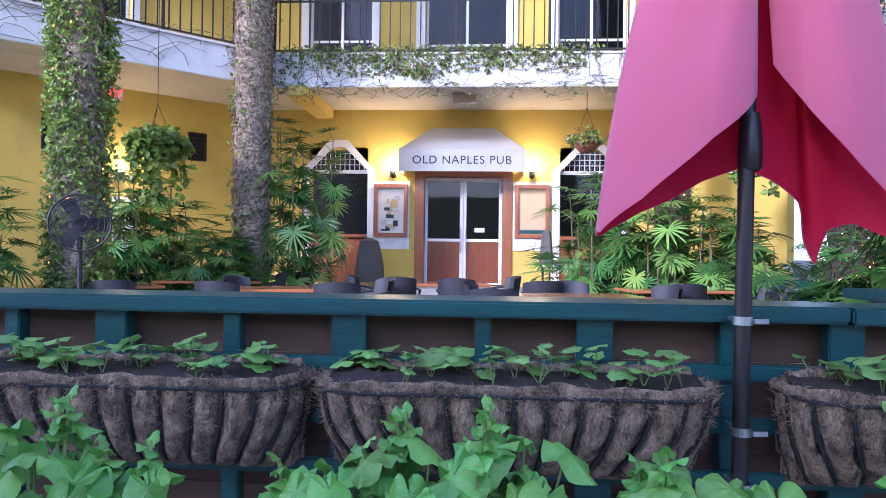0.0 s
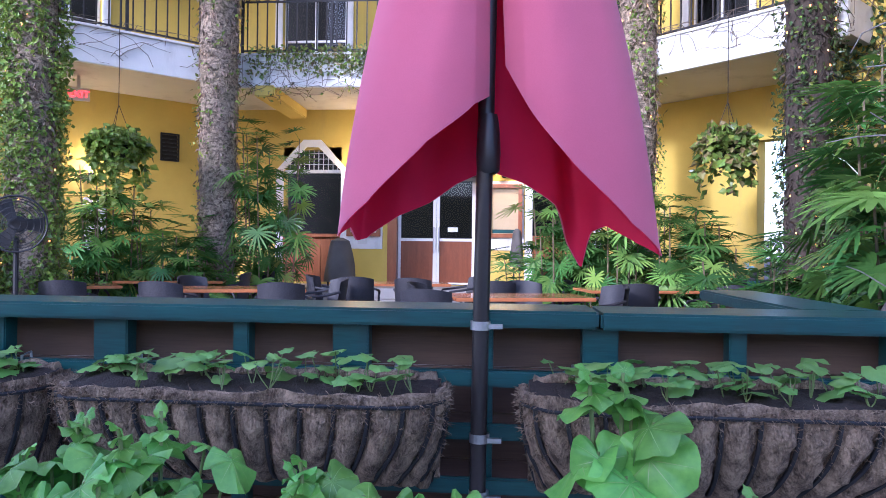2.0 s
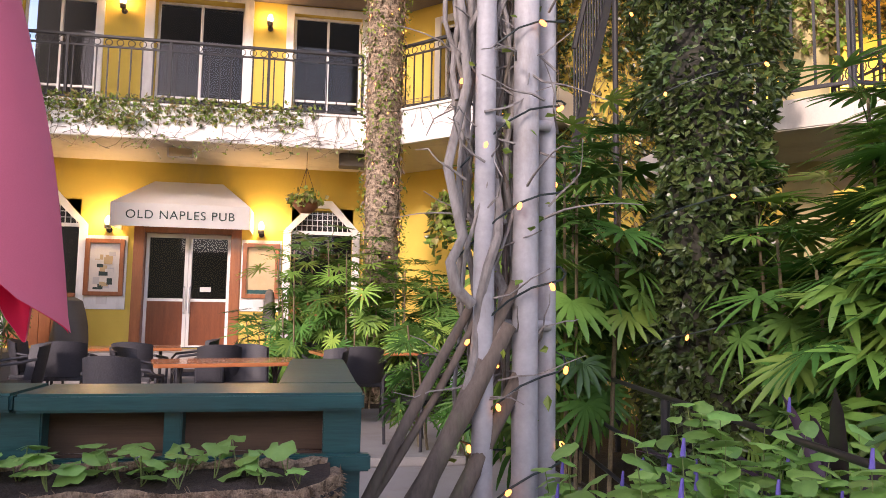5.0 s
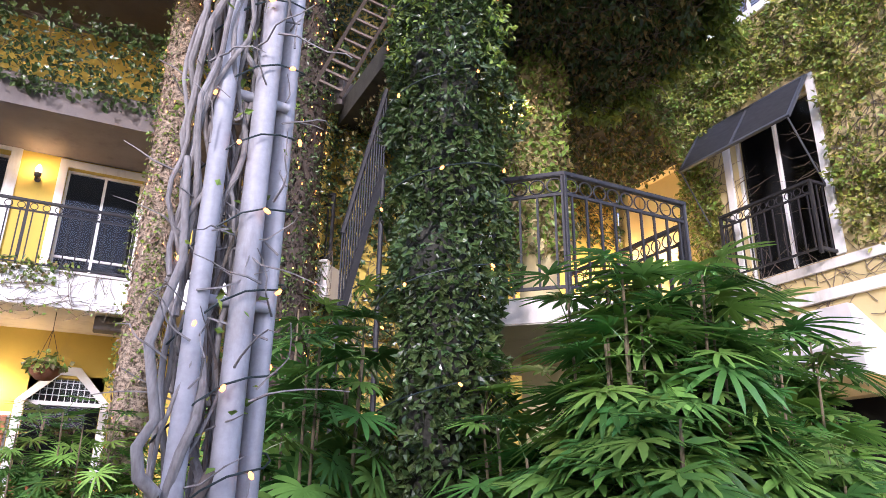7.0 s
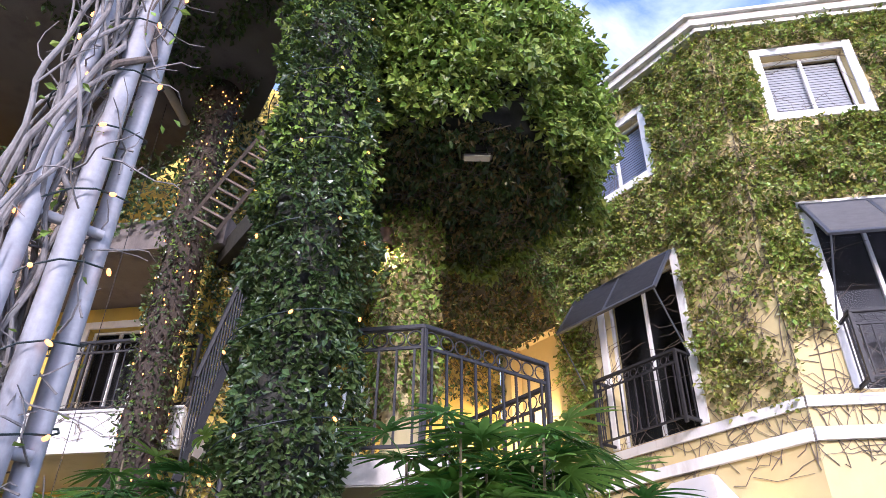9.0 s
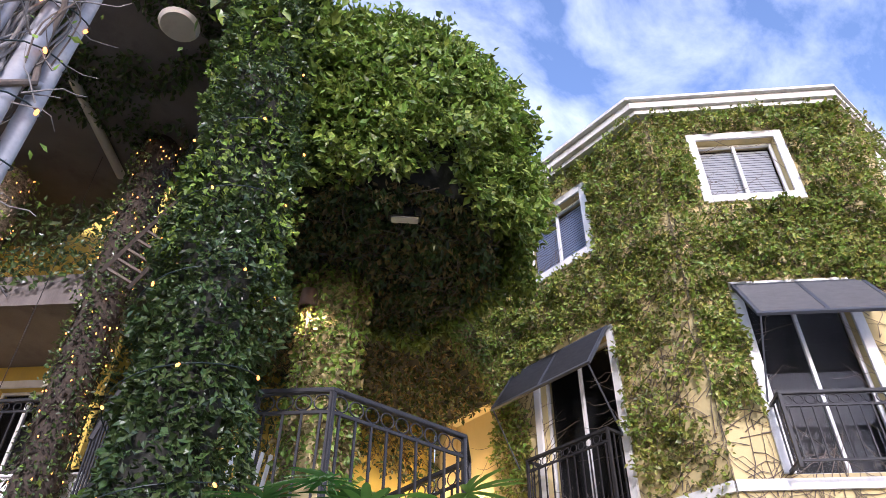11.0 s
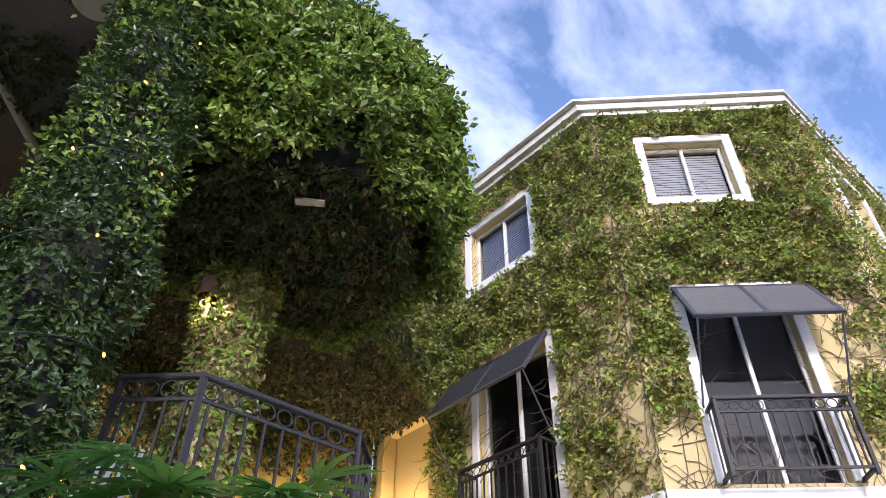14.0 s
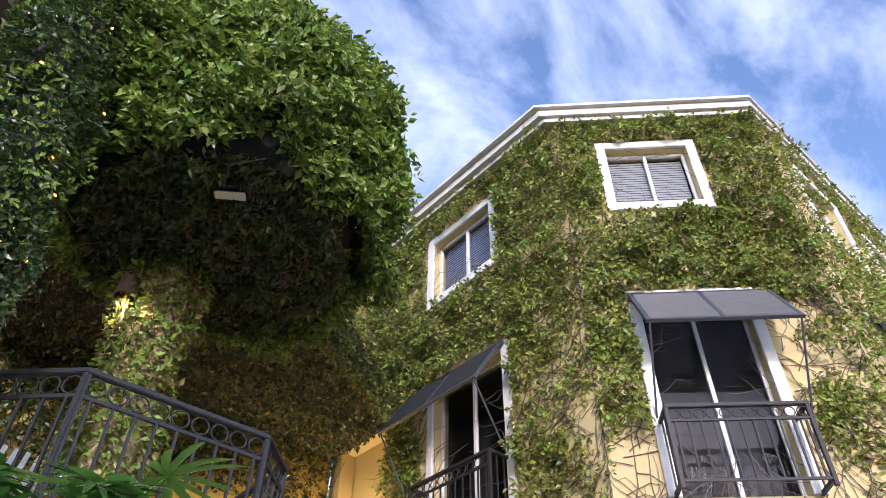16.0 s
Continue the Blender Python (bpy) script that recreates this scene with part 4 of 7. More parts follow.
# ---- palm trunks with creeper and tiny lights ----
BARKFLAKE = material("shaggy_bark_flake", (0.42, 0.33, 0.23), (0.17, 0.125, 0.085), 0.95, scale=6, fine=40, bump=0, vary=0.4, island=True)
def trunk(x, y, r0, r1, h, label, ivy_n, seed, young=0.3, lean=0.0, ivy_top=99.0, lights=26, leaf=None, bark=None, flakes=None):
    t = thing("palm_trunk", label, "palm trunk")
    g2 = random.Random(seed)
    b = Build()
    n, seg = 46, 18
    vs = []
    for i in range(n + 1):
        z = h * i / n
        for k in range(seg):
            a = 2 * math.pi * k / seg
            rr = r0 + (r1 - r0) * i / n + 0.012 * math.sin(i * 2.3) + 0.02 * noise.noise(Vector((math.cos(a) * 2, math.sin(a) * 2, z * 2.2 + seed)))
            vs.append((x + lean * z + rr * math.cos(a), y + rr * math.sin(a), z))
    fs = [(i * seg + k, i * seg + (k + 1) % seg, (i + 1) * seg + (k + 1) % seg, (i + 1) * seg + k) for i in range(n) for k in range(seg)]
    b.add(vs, fs).part("trunk", bark or PALMBARK, t, smooth=True)
    rg = np.random.default_rng(seed)
    a, z = rg.uniform(0, 2 * math.pi, ivy_n), rg.uniform(0.3, h, ivy_n)
    ok = np.array([rg.random() < max(0, 0.5 + 1.2 * noise.noise(Vector((math.cos(t2) * 1.5, math.sin(t2) * 1.5, zz * 0.8 + seed)))) and zz < ivy_top for t2, zz in zip(a, z)])
    a, z = a[ok], z[ok]
    rr = r0 + (r1 - r0) * z / h + 0.015
    p = np.stack((x + lean * z + rr * np.cos(a), y + rr * np.sin(a), z), 1)
    q = np.stack((np.cos(a), np.sin(a), 0 * a), 1)
    if len(p):
        leaf_mass("creeper_leaves", p, q, 0.055, leaf or IVY, "", "", t, depth=0.12, kind="", seed=seed)
        j = max(1, int(1 / max(young, 0.01)))
        leaf_mass("young_creeper_leaves", p[::j], q[::j], 0.06, IVYBRIGHT, "", "", t, depth=0.14, kind="", seed=seed + 1)
    a, z = rg.uniform(0, 2 * math.pi, 3600), rg.uniform(0.2, h, 3600)
    rr = r0 + (r1 - r0) * z / h - 0.005
    leaf_mass("shaggy_bark", np.stack((x + lean * z + rr * np.cos(a), y + rr * np.sin(a), z), 1), np.stack((np.cos(a), np.sin(a), 0 * a), 1), 0.085, flakes or BARKFLAKE, "", "", t, depth=0.03, hang=1.6, flat=0.95, kind="stuff", seed=seed + 3, wide=0.4)
    bulbs = Build()
    for k in range(lights):
        a2 = g2.uniform(math.pi, 2 * math.pi)
        z2 = g2.uniform(0.8, h)
        r2 = r0 + (r1 - r0) * z2 / h + 0.04
        bulbs.tube([(x + lean * z2 + r2 * math.cos(a2), y + r2 * math.sin(a2), z2), (x + lean * z2 + r2 * math.cos(a2), y + r2 * math.sin(a2), z2 + 0.02)], 0.008, 5)
    if lights:
        bulbs.part("fairy_lights", BULB, t)
    return t


trunk(-3.53, 10.15, 0.25, 0.29, 9.0, "ringed grey palm trunk wound with a little creeper", 1500, 91, lights=0)
trunk(2.57, 10.2, 0.23, 0.28, 9.0, "ringed brown palm trunk wound with creeper and fairy lights", 4200, 92, lights=60)
trunk(-4.64, 7.6, 0.24, 0.25, 9.0, "thick trunk wrapped in bright green creeper", 17000, 93, 0.6, lights=14)
# This trunk's bark and creeper colours hold the shade under the roof.
trunk(4.12, 8.35, 0.22, 0.25, 9.32, "thick trunk wrapped in creeper and fairy lights, toned dark for shade", 11000, 94, 0.08, lights=130, leaf=IVYSHADED, bark=SHADEBARK, flakes=SHADEBARK)

# ---- outer stair behind the ivy column ----
stair = thing("outer_stair", "dark timber stair with slatted treads behind the ivy", "stair", kind="structure")
p0, p1 = Vector((3.85, 6.55, 5.62)), Vector((4.62, 6.35, 7.55))
for s in (-0.16, 0.16):
    off = Vector((0.75, -0.2, -0.3)).normalized() * s
    Build().tube([p0 + off, p1 + off], 0.028, 4).part("stringer", SHADEBARK, stair)
off = Vector((0.75, -0.2, -0.3)).normalized() * 0.15
for k in range(13):
    c = p0.lerp(p1, (k + 0.5) / 13)
    Build().tube([c - off, c + off], 0.02, 4).part("tread", BROWNBARK, stair)
r0, r1 = Vector((4.15, 6.6, 3.0)), Vector((4.50, 6.4, 4.75))
flight = thing("stair_railing", "black iron railing along the lower stair flight", "railing")
Build().tube([r0 + Vector((0, 0, 1)), r1 + Vector((0, 0, 1))], 0.03, 6).part("top_rail", IRON, flight)
for k in range(16):
    c = r0.lerp(r1, k / 15)
    Build().tube([c, c + Vector((0, 0, 1))], 0.011, 5).part("baluster", IRON, flight)
Build().tube([r0, r1], 0.05, 4).part("stringer", IRON, flight)
for c in (r0, r1):
    Build().tube([(c.x, c.y, 0.0), c], 0.03, 8).part("post", IRON, flight)

flight = thing("inner_stair_rail", "white painted sloping slats beside the landing", "railing")
for k in range(6):
    Build().box((-0.018, -0.012, 0), (0.018, 0.012, 1.05), pose(4.98 + 0.085 * k, 5.6, LAND, 0, 8, 0)).part("slat", WHITE, flight, bevel=0.003)
Build().box((4.97, 5.575, LAND + 0.0), (5.5, 5.588, LAND + 0.05)).part("bottom_rail", WHITE, flight)

# ---- fence with planters ----
fence = thing("fence", "teal painted timber fence with a broad cap and brown board backing", "fence")
FX0, FX1, FY = -4.2, 1.80, 1.95
Build().box((FX0, FY - 0.02, 1.072), (0.956, FY + 0.235, 1.118)).part("cap", TEAL, fence, bevel=0.007)
Build().box((0.96, FY - 0.023, 1.070), (FX1, FY + 0.235, 1.116)).part("cap", TEAL, fence, bevel=0.007)
Build().box((FX1 - 0.235, FY + 0.238, 1.072), (FX1 - 0.004, 3.25, 1.116)).part("cap", TEAL, fence, bevel=0.007)
posts = [(-1.79, 0.10), (-1.40, 0.045), (-1.10, 0.095), (-0.74, 0.05), (-0.40, 0.10), (-0.02, 0.045), (0.29, 0.10), (0.655, 0.05), (0.965, 0.095), (1.32, 0.045), (1.745, 0.10)]
for x, w in posts + [(-2.15, 0.045), (-2.5, 0.1), (-2.85, 0.045), (-3.2, 0.1), (-3.55, 0.045), (-3.9, 0.1)]:
    Build().box((x - w / 2, FY + 0.02, 0.0), (x + w / 2, FY + 0.075, 1.071)).part("post", TEAL, fence, bevel=0.004)
for z, d in ((0.935, -0.015), (0.79, 0.0), (0.645, 0.0), (0.48, 0), (0.3, 0)):
    Build().box((FX0, FY + d, z - 0.022), (FX1 + 0.02, FY + 0.019, z + 0.022)).part("rail", TEAL, fence, bevel=0.005)
pm = Build().box((0, 0, 0), (FX1 - FX0 - 0.02, 0.02, 0.128)).mesh("plank", PLANK, bevel=0.003)
for k in range(8):
    put(pm, "plank", fence, Matrix.Translation((FX0, FY + 0.12, 0.03 + 0.131 * k)))
pm = Build().box((0, 0, 0), (0.02, 1.1, 0.128)).mesh("plank", PLANK, bevel=0.003)
for k in range(8):
    put(pm, "plank", fence, Matrix.Translation((FX1 - 0.14, FY + 0.145, 0.03 + 0.131 * k)))
for y in (2.2, 2.65, 3.1):
    Build().box((FX1 - 0.115, y, 0), (FX1 - 0.06, y + 0.09, 1.071)).part("post", TEAL, fence, bevel=0.004)


def blob_leaf(name, mat, size, lobes=0, cup=0.12, wave=0.02, seed=1, long=1.0, rim=18, notch=0.55, point=0.30, veins=False, vein=0.022):
    """A broad veined leaf from its stalk at the origin, growing along x."""
    g2 = random.Random(seed)
    rows = 5

    def at(s, a, lift=0.0, jag=0.0):
        heart = 1.0 - notch * math.exp(-((abs(a) - math.pi) / 0.26) ** 2)
        tip = 1 + point * math.exp(-(a / 0.30) ** 2)
        edge = 1 + (0.10 * math.cos(lobes * a) if lobes else 0) + jag
        r = size * 0.5 * s * heart * tip * edge
        zz = -cup * size * s * s + vein * size * s * math.cos(9 * a) + wave * size * s ** 3 * math.sin(5 * a + seed) + 0.035 * size * math.sin(a * 2 + seed) * s * s + 0.012 * size * s ** 4 * math.sin(13 * a + seed)
        return (size * 0.12 + r * math.cos(a) * long, r * math.sin(a) * (1 + 0.12 * (1 if math.sin(a) > 0 else -1)), zz + lift)

    vs, fs = [], []
    for i in range(rows + 1):
        for k in range(rim):
            vs.append(at(i / rows, -math.pi + 2 * math.pi * (k + 0.5) / rim, 0.0, 0.025 * g2.uniform(-1, 1) if i == rows else 0))
    for i in range(rows):
        for k in range(rim):
            if k == rim - 1 and notch > 0.3 and i > 0:
                continue
            fs.append((i * rim + k, i * rim + (k + 1) % rim, (i + 1) * rim + (k + 1) % rim, (i + 1) * rim + k))
    b = Build().add(vs, fs)
    n = len(fs)
    if veins:
        for a in (-2.3, -1.55, -0.75, 0.0, 0.75, 1.55, 2.3):
            v = []
            for i in range(6):
                s = 0.02 + 0.90 * i / 5
                w = 0.07 * (1 - i / 5.5) / max(s, 0.25) * 0.25
                v += [at(s, a - w, 0.0012), at(s, a + w, 0.0012)]
            b.add(v, [(2 * i, 2 * i + 1, 2 * i + 3, 2 * i + 2) for i in range(5)])
    me = b.mesh(name, mat, True)
    if veins:
        me.materials.append(VEIN)
        for p in me.polygons[n:]:
            p.material_index = 1
    return me


SEED_LEAVES = [blob_leaf("leaf", SEEDLING, 0.055 + 0.008 * k, 5, 0.10, 0.05, 7 + k, rim=15, notch=0.35) for k in range(4)]
SEED_STEM = Build().tube([(0, 0, 0), (0.003, 0.002, 0.02), (0.0, 0.004, 0.045)], 0.0016, 5).mesh("stem", STEM)


def seedling(x, y, z, n, g2):
    t = thing("seedling", "small bright green seedling in the planter", "seedling", "seedlings in the planters", at=Matrix.Translation((x, y, z)))
    for k in range(n):
        h = g2.uniform(0.6, 2.2)
        a = g2.uniform(0, 360)
        tilt = g2.uniform(5, 35)
        m = pose(0, 0, 0, 0, 0, a) @ pose(0, 0, 0, 0, tilt, 0) @ Matrix.Diagonal((1, 1, h, 1))
        put(SEED_STEM, "stem", t, m)
        top = m @ Vector((0, 0.004, 0.045))
        s = g2.uniform(0.6, 1.1)
        put(SEED_LEAVES[g2.randrange(4)], "leaf", t, Matrix.Translation(top) @ pose(0, 0, 0, g2.uniform(-22, 22), g2.uniform(-12, 25), a + g2.uniform(-60, 60)) @ Matrix.Scale(s, 4))
    return t


def planter(x0, x1, seed):
    """A wire trough with a bulging coir liner, soil and hooks over the fence rail."""
    g2 = random.Random(seed)
    t = thing("planter_basket", "black wire trough basket with a shaggy brown coir liner", "planter", "trough planters on the fence")
    W, cx = x1 - x0, (x0 + x1) / 2
    back, front, top, low = FY - 0.022, FY - 0.235, 0.905, 0.655
    H = W / 2

    def outline(s, k, n):
        # straight front with rounded ends, going in towards the bottom; s: 0 at the rim, 1 at the bottom
        D = (back - front) * (0.10 + 0.90 * math.cos(s * math.pi / 2) ** 0.6)
        h = H * (1 - 0.09 * s ** 2)
        R = min(0.13, D)
        runs = (D - R, R * math.pi / 2, 2 * (h - R), R * math.pi / 2, D - R)
        w = sum(runs) * k / n
        if w < runs[0]:
            return cx - h, back - w
        w -= runs[0]
        if w < runs[1]:
            a = w / R
            return cx - h + R - R * math.cos(a), back - D + R - R * math.sin(a)
        w -= runs[1]
        if w < runs[2]:
            return cx - h + R + w, back - D
        w -= runs[2]
        if w < runs[3]:
            a = w / R
            return cx + h - R + R * math.sin(a), back - D + R - R * math.cos(a)
        return cx + h, back - D + R + w - runs[3]

    nk, ns = 240, 14
    nribs = int(W / 0.062)
    vs, fs = [], []
    for i in range(ns + 1):
        s = i / ns
        for k in range(nk + 1):
            px, py = outline(s, k, nk)
            z = top + 0.015 - (top + 0.015 - low) * s
            puff = (0.040 * abs(math.sin(k / nk * nribs * math.pi)) ** 0.6 - 0.020) * min(1.0, 4 * s + 0.1)
            shag = 0.010 * noise.noise(Vector((px * 30, z * 30, seed))) + 0.006 * noise.noise(Vector((px * 80, z * 80, seed)))
            if i == 0:
                z += 0.018 * noise.noise(Vector((px * 9, 3, seed))) + 0.008
            vs.append((px + shag, py - puff - shag, z))
    fs = [(i * (nk + 1) + k, i * (nk + 1) + k + 1, (i + 1) * (nk + 1) + k + 1, (i + 1) * (nk + 1) + k) for i in range(ns) for k in range(nk)]
    liner = Build().add(vs, fs).part("liner", COIR, t, smooth=True)
    # inner lip: a shaggy roll along the rim, front and back
    lip = Build()
    pts, rad = [], []
    for k in range(0, nk + 1, 2):
        px, py = outline(0.0, k, nk)
        pts.append((cx + (px - cx) * 0.985, py + 0.012 + 0.008 * noise.noise(Vector((px * 11, 0, seed))), top + 0.004 + 0.012 * noise.noise(Vector((px * 9, 5, seed)))))
        rad.append(0.017 + 0.009 * noise.noise(Vector((px * 14, py * 20, seed + 4))))
    lip.tube(pts, rad, 8)
    lip.box((x0 + 0.02, back - 0.008, low + 0.02), (x1 - 0.02, back, top + 0.03))
    pts = [(x0 + 0.03 + (W - 0.06) * k / 60, back - 0.008, top + 0.034 + 0.014 * noise.noise(Vector((k * 0.3, 9, seed)))) for k in range(61)]
    lip.tube(pts, [0.016 + 0.008 * noise.noise(Vector((k * 0.4, 2, seed))) for k in range(61)], 8)
    lip.part("liner_lip", COIR, liner, smooth=True)
    fz = Build()
    for _ in range(4600):
        k = g2.uniform(0, nk)
        s = abs(g2.gauss(0, 0.35))
        if s > 1:
            continue
        px, py = outline(s, k, nk)
        z = top + 0.02 - (top - low) * s
        d = Vector((g2.gauss(0, 1), g2.gauss(-0.7, 0.8), g2.gauss(-0.1, 0.9))).normalized() * g2.uniform(0.010, 0.034)
        o = Vector((px, py - 0.006, z))
        fz.add([o, o + Vector((0.0012, 0, 0.0006)), o + d * 0.6 + Vector((0, 0, 0.003)), o + d], [(0, 1, 2), (0, 2, 3)])
    fz.part("loose_fibre_fringe", COIR, liner)
    # soil
    n1, n2 = 60, 6
    vs = []
    for i in range(n2 + 1):
        for k in range(n1 + 1):
            px = x0 + 0.02 + (W - 0.04) * k / n1
            py = back - 0.012 - (back - front - 0.02) * i / n2 * (1 - 0.35 * abs((px - cx) / H) ** 6)
            vs.append((px, py, top + 0.010 + 0.022 * (1 - i / n2) + 0.012 * noise.noise(Vector((px * 16, py * 16, seed))) + 0.006 * noise.noise(Vector((px * 60, py * 60, seed)))))
    Build().add(vs, [(i * (n1 + 1) + k, i * (n1 + 1) + k + 1, (i + 1) * (n1 + 1) + k + 1, (i + 1) * (n1 + 1) + k) for i in range(n2) for k in range(n1)]).part("soil", SOIL, t, smooth=True)
    # wire cage
    rim = [(lambda q: (q[0], q[1] - 0.008, top - 0.004))(outline(0, k, nk)) for k in range(nk + 1)]
    Build().tube(rim, 0.0055, 6).part("rim_wire", IRON, t, smooth=True)
    mid = [(lambda q: (q[0], q[1] + 0.004, low + 0.01))(outline(1, k, nk)) for k in range(nk + 1)]
    Build().tube(mid, 0.004, 5).part("base_wire", IRON, t, smooth=True)
    for j in range(nribs + 1):
        pts = []
        for i in range(11):
            s = i / 10
            q = outline(s, nk * j / nribs, nk)
            pts.append((q[0], q[1] - 0.005, top - (top - low - 0.008) * s))
        Build().tube(pts, 0.006, 5).part("rib_wire", IRON, t, smooth=True)
    for f in (0.14, 0.5, 0.86):
        px = x0 + W * f
        Build().tube([(px, back, top - 0.02), (px, back - 0.002, top + 0.062), (px, FY + 0.014, top + 0.068), (px, FY + 0.018, top + 0.03)], 0.004, 5).part("hook", STEEL, t)
    for _ in range(int(W * 21)):
        px = x0 + 0.06 + (W - 0.12) * (_ + g2.random()) / int(W * 21)
        seedling(px, g2.uniform(front + 0.05, back - 0.03), top + 0.015, g2.randint(2, 4), g2)
    return t


planter(-0.445, 0.565, 3)
planter(0.755, 1.735, 4)
planter(-1.50, -0.49, 5)

# ---- closed umbrella ----
umbrella = thing("garden_umbrella", "closed pink umbrella on a dark pole clamped to the fence", "umbrella")
PX, PY = 0.655, 1.86
Build().tube([(PX - 0.015, PY, 0.0), (PX - 0.005, PY, 1.1), (PX + 0.02, PY, 2.9)], 0.021, 14).part("pole", POLE, umbrella, smooth=True)
Build().lathe((PX + 0.009, PY, 1.47), [(0.022, 0), (0.029, 0.008), (0.031, 0.05), (0.029, 0.10), (0.026, 0.13), (0.022, 0.15)], 16).part("runner_hub", POLE, umbrella, smooth=True)
for z in (1.085, 0.80, 0.655):
    cl = Build().lathe((PX - 0.006, PY, z), [(0.0235, -0.011), (0.026, -0.011), (0.026, 0.011), (0.0235, 0.011)], 18)
    cl.box((PX + 0.015, PY - 0.03, z - 0.006), (PX + 0.05, PY - 0.02, z + 0.006))
    cl.box((PX - 0.02, PY + 0.02, z - 0.006), (PX - 0.01, FY + 0.02, z + 0.006))
    cl.part("hose_clamp", STEEL, umbrella)


# plan of the folded cloth: way round, x, y, hem height; two flaps parted before and behind the pole
PLAN = [(0.0, 0.43, 0.01, 1.265), (0.05, 0.35, -0.085, 1.345), (0.11, 0.22, -0.135, 1.475), (0.18, 0.105, -0.10, 1.63), (0.232, 0.045, -0.045, 1.74), (0.2375, 0.04, -0.012, 2.35), (0.2500, 0.0, -0.012, 2.35), (0.256, 0.004, -0.045, 1.66),
        (0.30, -0.035, -0.115, 1.625), (0.37, -0.15, -0.15, 1.53), (0.44, -0.30, -0.10, 1.39), (0.49, -0.385, -0.02, 1.305), (0.52, -0.375, 0.06, 1.335), (0.55, -0.37, 0.15, 1.30), (0.57, -0.345, 0.18, 1.305), (0.60, -0.25, 0.15, 1.37), (0.64, -0.17, 0.15, 1.405),
        (0.70, -0.09, 0.11, 1.455), (0.75, 0.0, 0.075, 1.485), (0.79, 0.10, 0.10, 1.455), (0.825, 0.185, 0.14, 1.40), (0.845, 0.215, 0.19, 1.30), (0.865, 0.25, 0.21, 1.225), (0.885, 0.285, 0.18, 1.33), (0.92, 0.32, 0.11, 1.345), (0.96, 0.385, 0.06, 1.30), (1.0, 0.43, 0.01, 1.265)]


def canopy_point(a, s):
    """a: way round from 0 to 1; s: from the top (0) to the hem (1)."""
    a %= 1.0
    for i in range(len(PLAN) - 1):
        if PLAN[i][0] <= a <= PLAN[i + 1][0]:
            break
    o, p, q, r = (PLAN[max(i - 1, 0)] if i else PLAN[-2]), PLAN[i], PLAN[i + 1], PLAN[min(i + 2, len(PLAN) - 1)]
    f = (a - p[0]) / (q[0] - p[0])
    sharp = abs(p[3] - q[3]) > 0.4 or abs(o[3] - p[3]) > 0.4 or abs(q[3] - r[3]) > 0.4
    bend = lambda c: p[c] + (q[c] - p[c]) * f if sharp else 0.5 * (2 * p[c] + (q[c] - o[c]) * f + (2 * o[c] - 5 * p[c] + 4 * q[c] - r[c]) * f * f + (3 * p[c] - o[c] - 3 * q[c] + r[c]) * f ** 3)
    x, y, hem = bend(1), bend(2), p[3] + (q[3] - p[3]) * f
    top = 2.95
    z = top + (hem - top) * s
    k = 1.0 - 0.34 * (z - 1.3) / 0.63
    k = max(k, 0.10 + 0.0 * z)
    belly = 1 + 0.10 * math.sin(math.pi * min(1, max(0, (z - 1.3) / 1.2)))
    wob = (0.005 * math.sin(a * 31 + z * 4) + 0.016 * math.sin(a * 62.8 + 1.5 * z) * math.sin(math.pi * min(1.0, 1.15 * s))) * s
    k *= belly
    return Vector((PX + 0.008 + x * k + wob * 0.3, PY + y * (0.55 + 0.45 * k) + wob, z))


na, nsx = 240, 44
grid = [[canopy_point(k / na, i / nsx) for k in range(na)] for i in range(nsx + 1)]
axis = lambda z: Vector((PX + 0.01, PY, z))
INWARD = 1 if (grid[30][1] - grid[30][-1]).cross(grid[31][0] - grid[29][0]).dot(axis(grid[30][0].z) - grid[30][0]) > 0 else -1
vs = [p for row in grid for p in row]
fs = [(i * na + k, (i + 1) * na + k, (i + 1) * na + (k + 1) % na, i * na + (k + 1) % na) for i in range(nsx) for k in range(na)]
canopy = Build().add(vs, fs).part("canopy", FABRIC_OUT, umbrella, "pink outer cloth with the sky sheen in its colour", smooth=True)
# Second sheet just inside, only to hold the crimson of the backlit cloth.
vs2 = []
for i in range(nsx + 1):
    for k in range(na):
        du = grid[i][(k + 1) % na] - grid[i][k - 1]
        dv = grid[min(i + 1, nsx)][k] - grid[max(i - 1, 0)][k]
        vs2.append(grid[i][k] + du.cross(dv).normalized() * 0.005 * INWARD)
Build().add(vs2, [tuple(reversed(q)) for q in fs]).part("cloth_inside", FABRIC_IN, canopy, "underside of the cloth, coloured crimson for light shining through", smooth=True)
for a in (0.0, 0.5):
    pts = [canopy_point(a, s) * 1.0 + (axis(canopy_point(a, s).z) - canopy_point(a, s)).normalized() * 0.02 for s in (0.1, 0.4, 0.7, 0.93)]
    Build().tube(pts, 0.007, 6).part("rib", POLE, canopy)

# ---- begonias in front of the fence ----
BEG = [blob_leaf("leaf", BEGONIA, 0.15 + 0.015 * k, 0, 0.14, 0.07, 17 + k, 1.0, 40, 0.45, 0.12, True, 0.02) for k in range(4)]


LONG = [blob_leaf("leaf", BEGONIA, 0.088 + 0.012 * k, 0, 0.22, 0.12, 31 + k, 1.35, 30, 0.35, 0.35, True, 0.03) for k in range(4)]


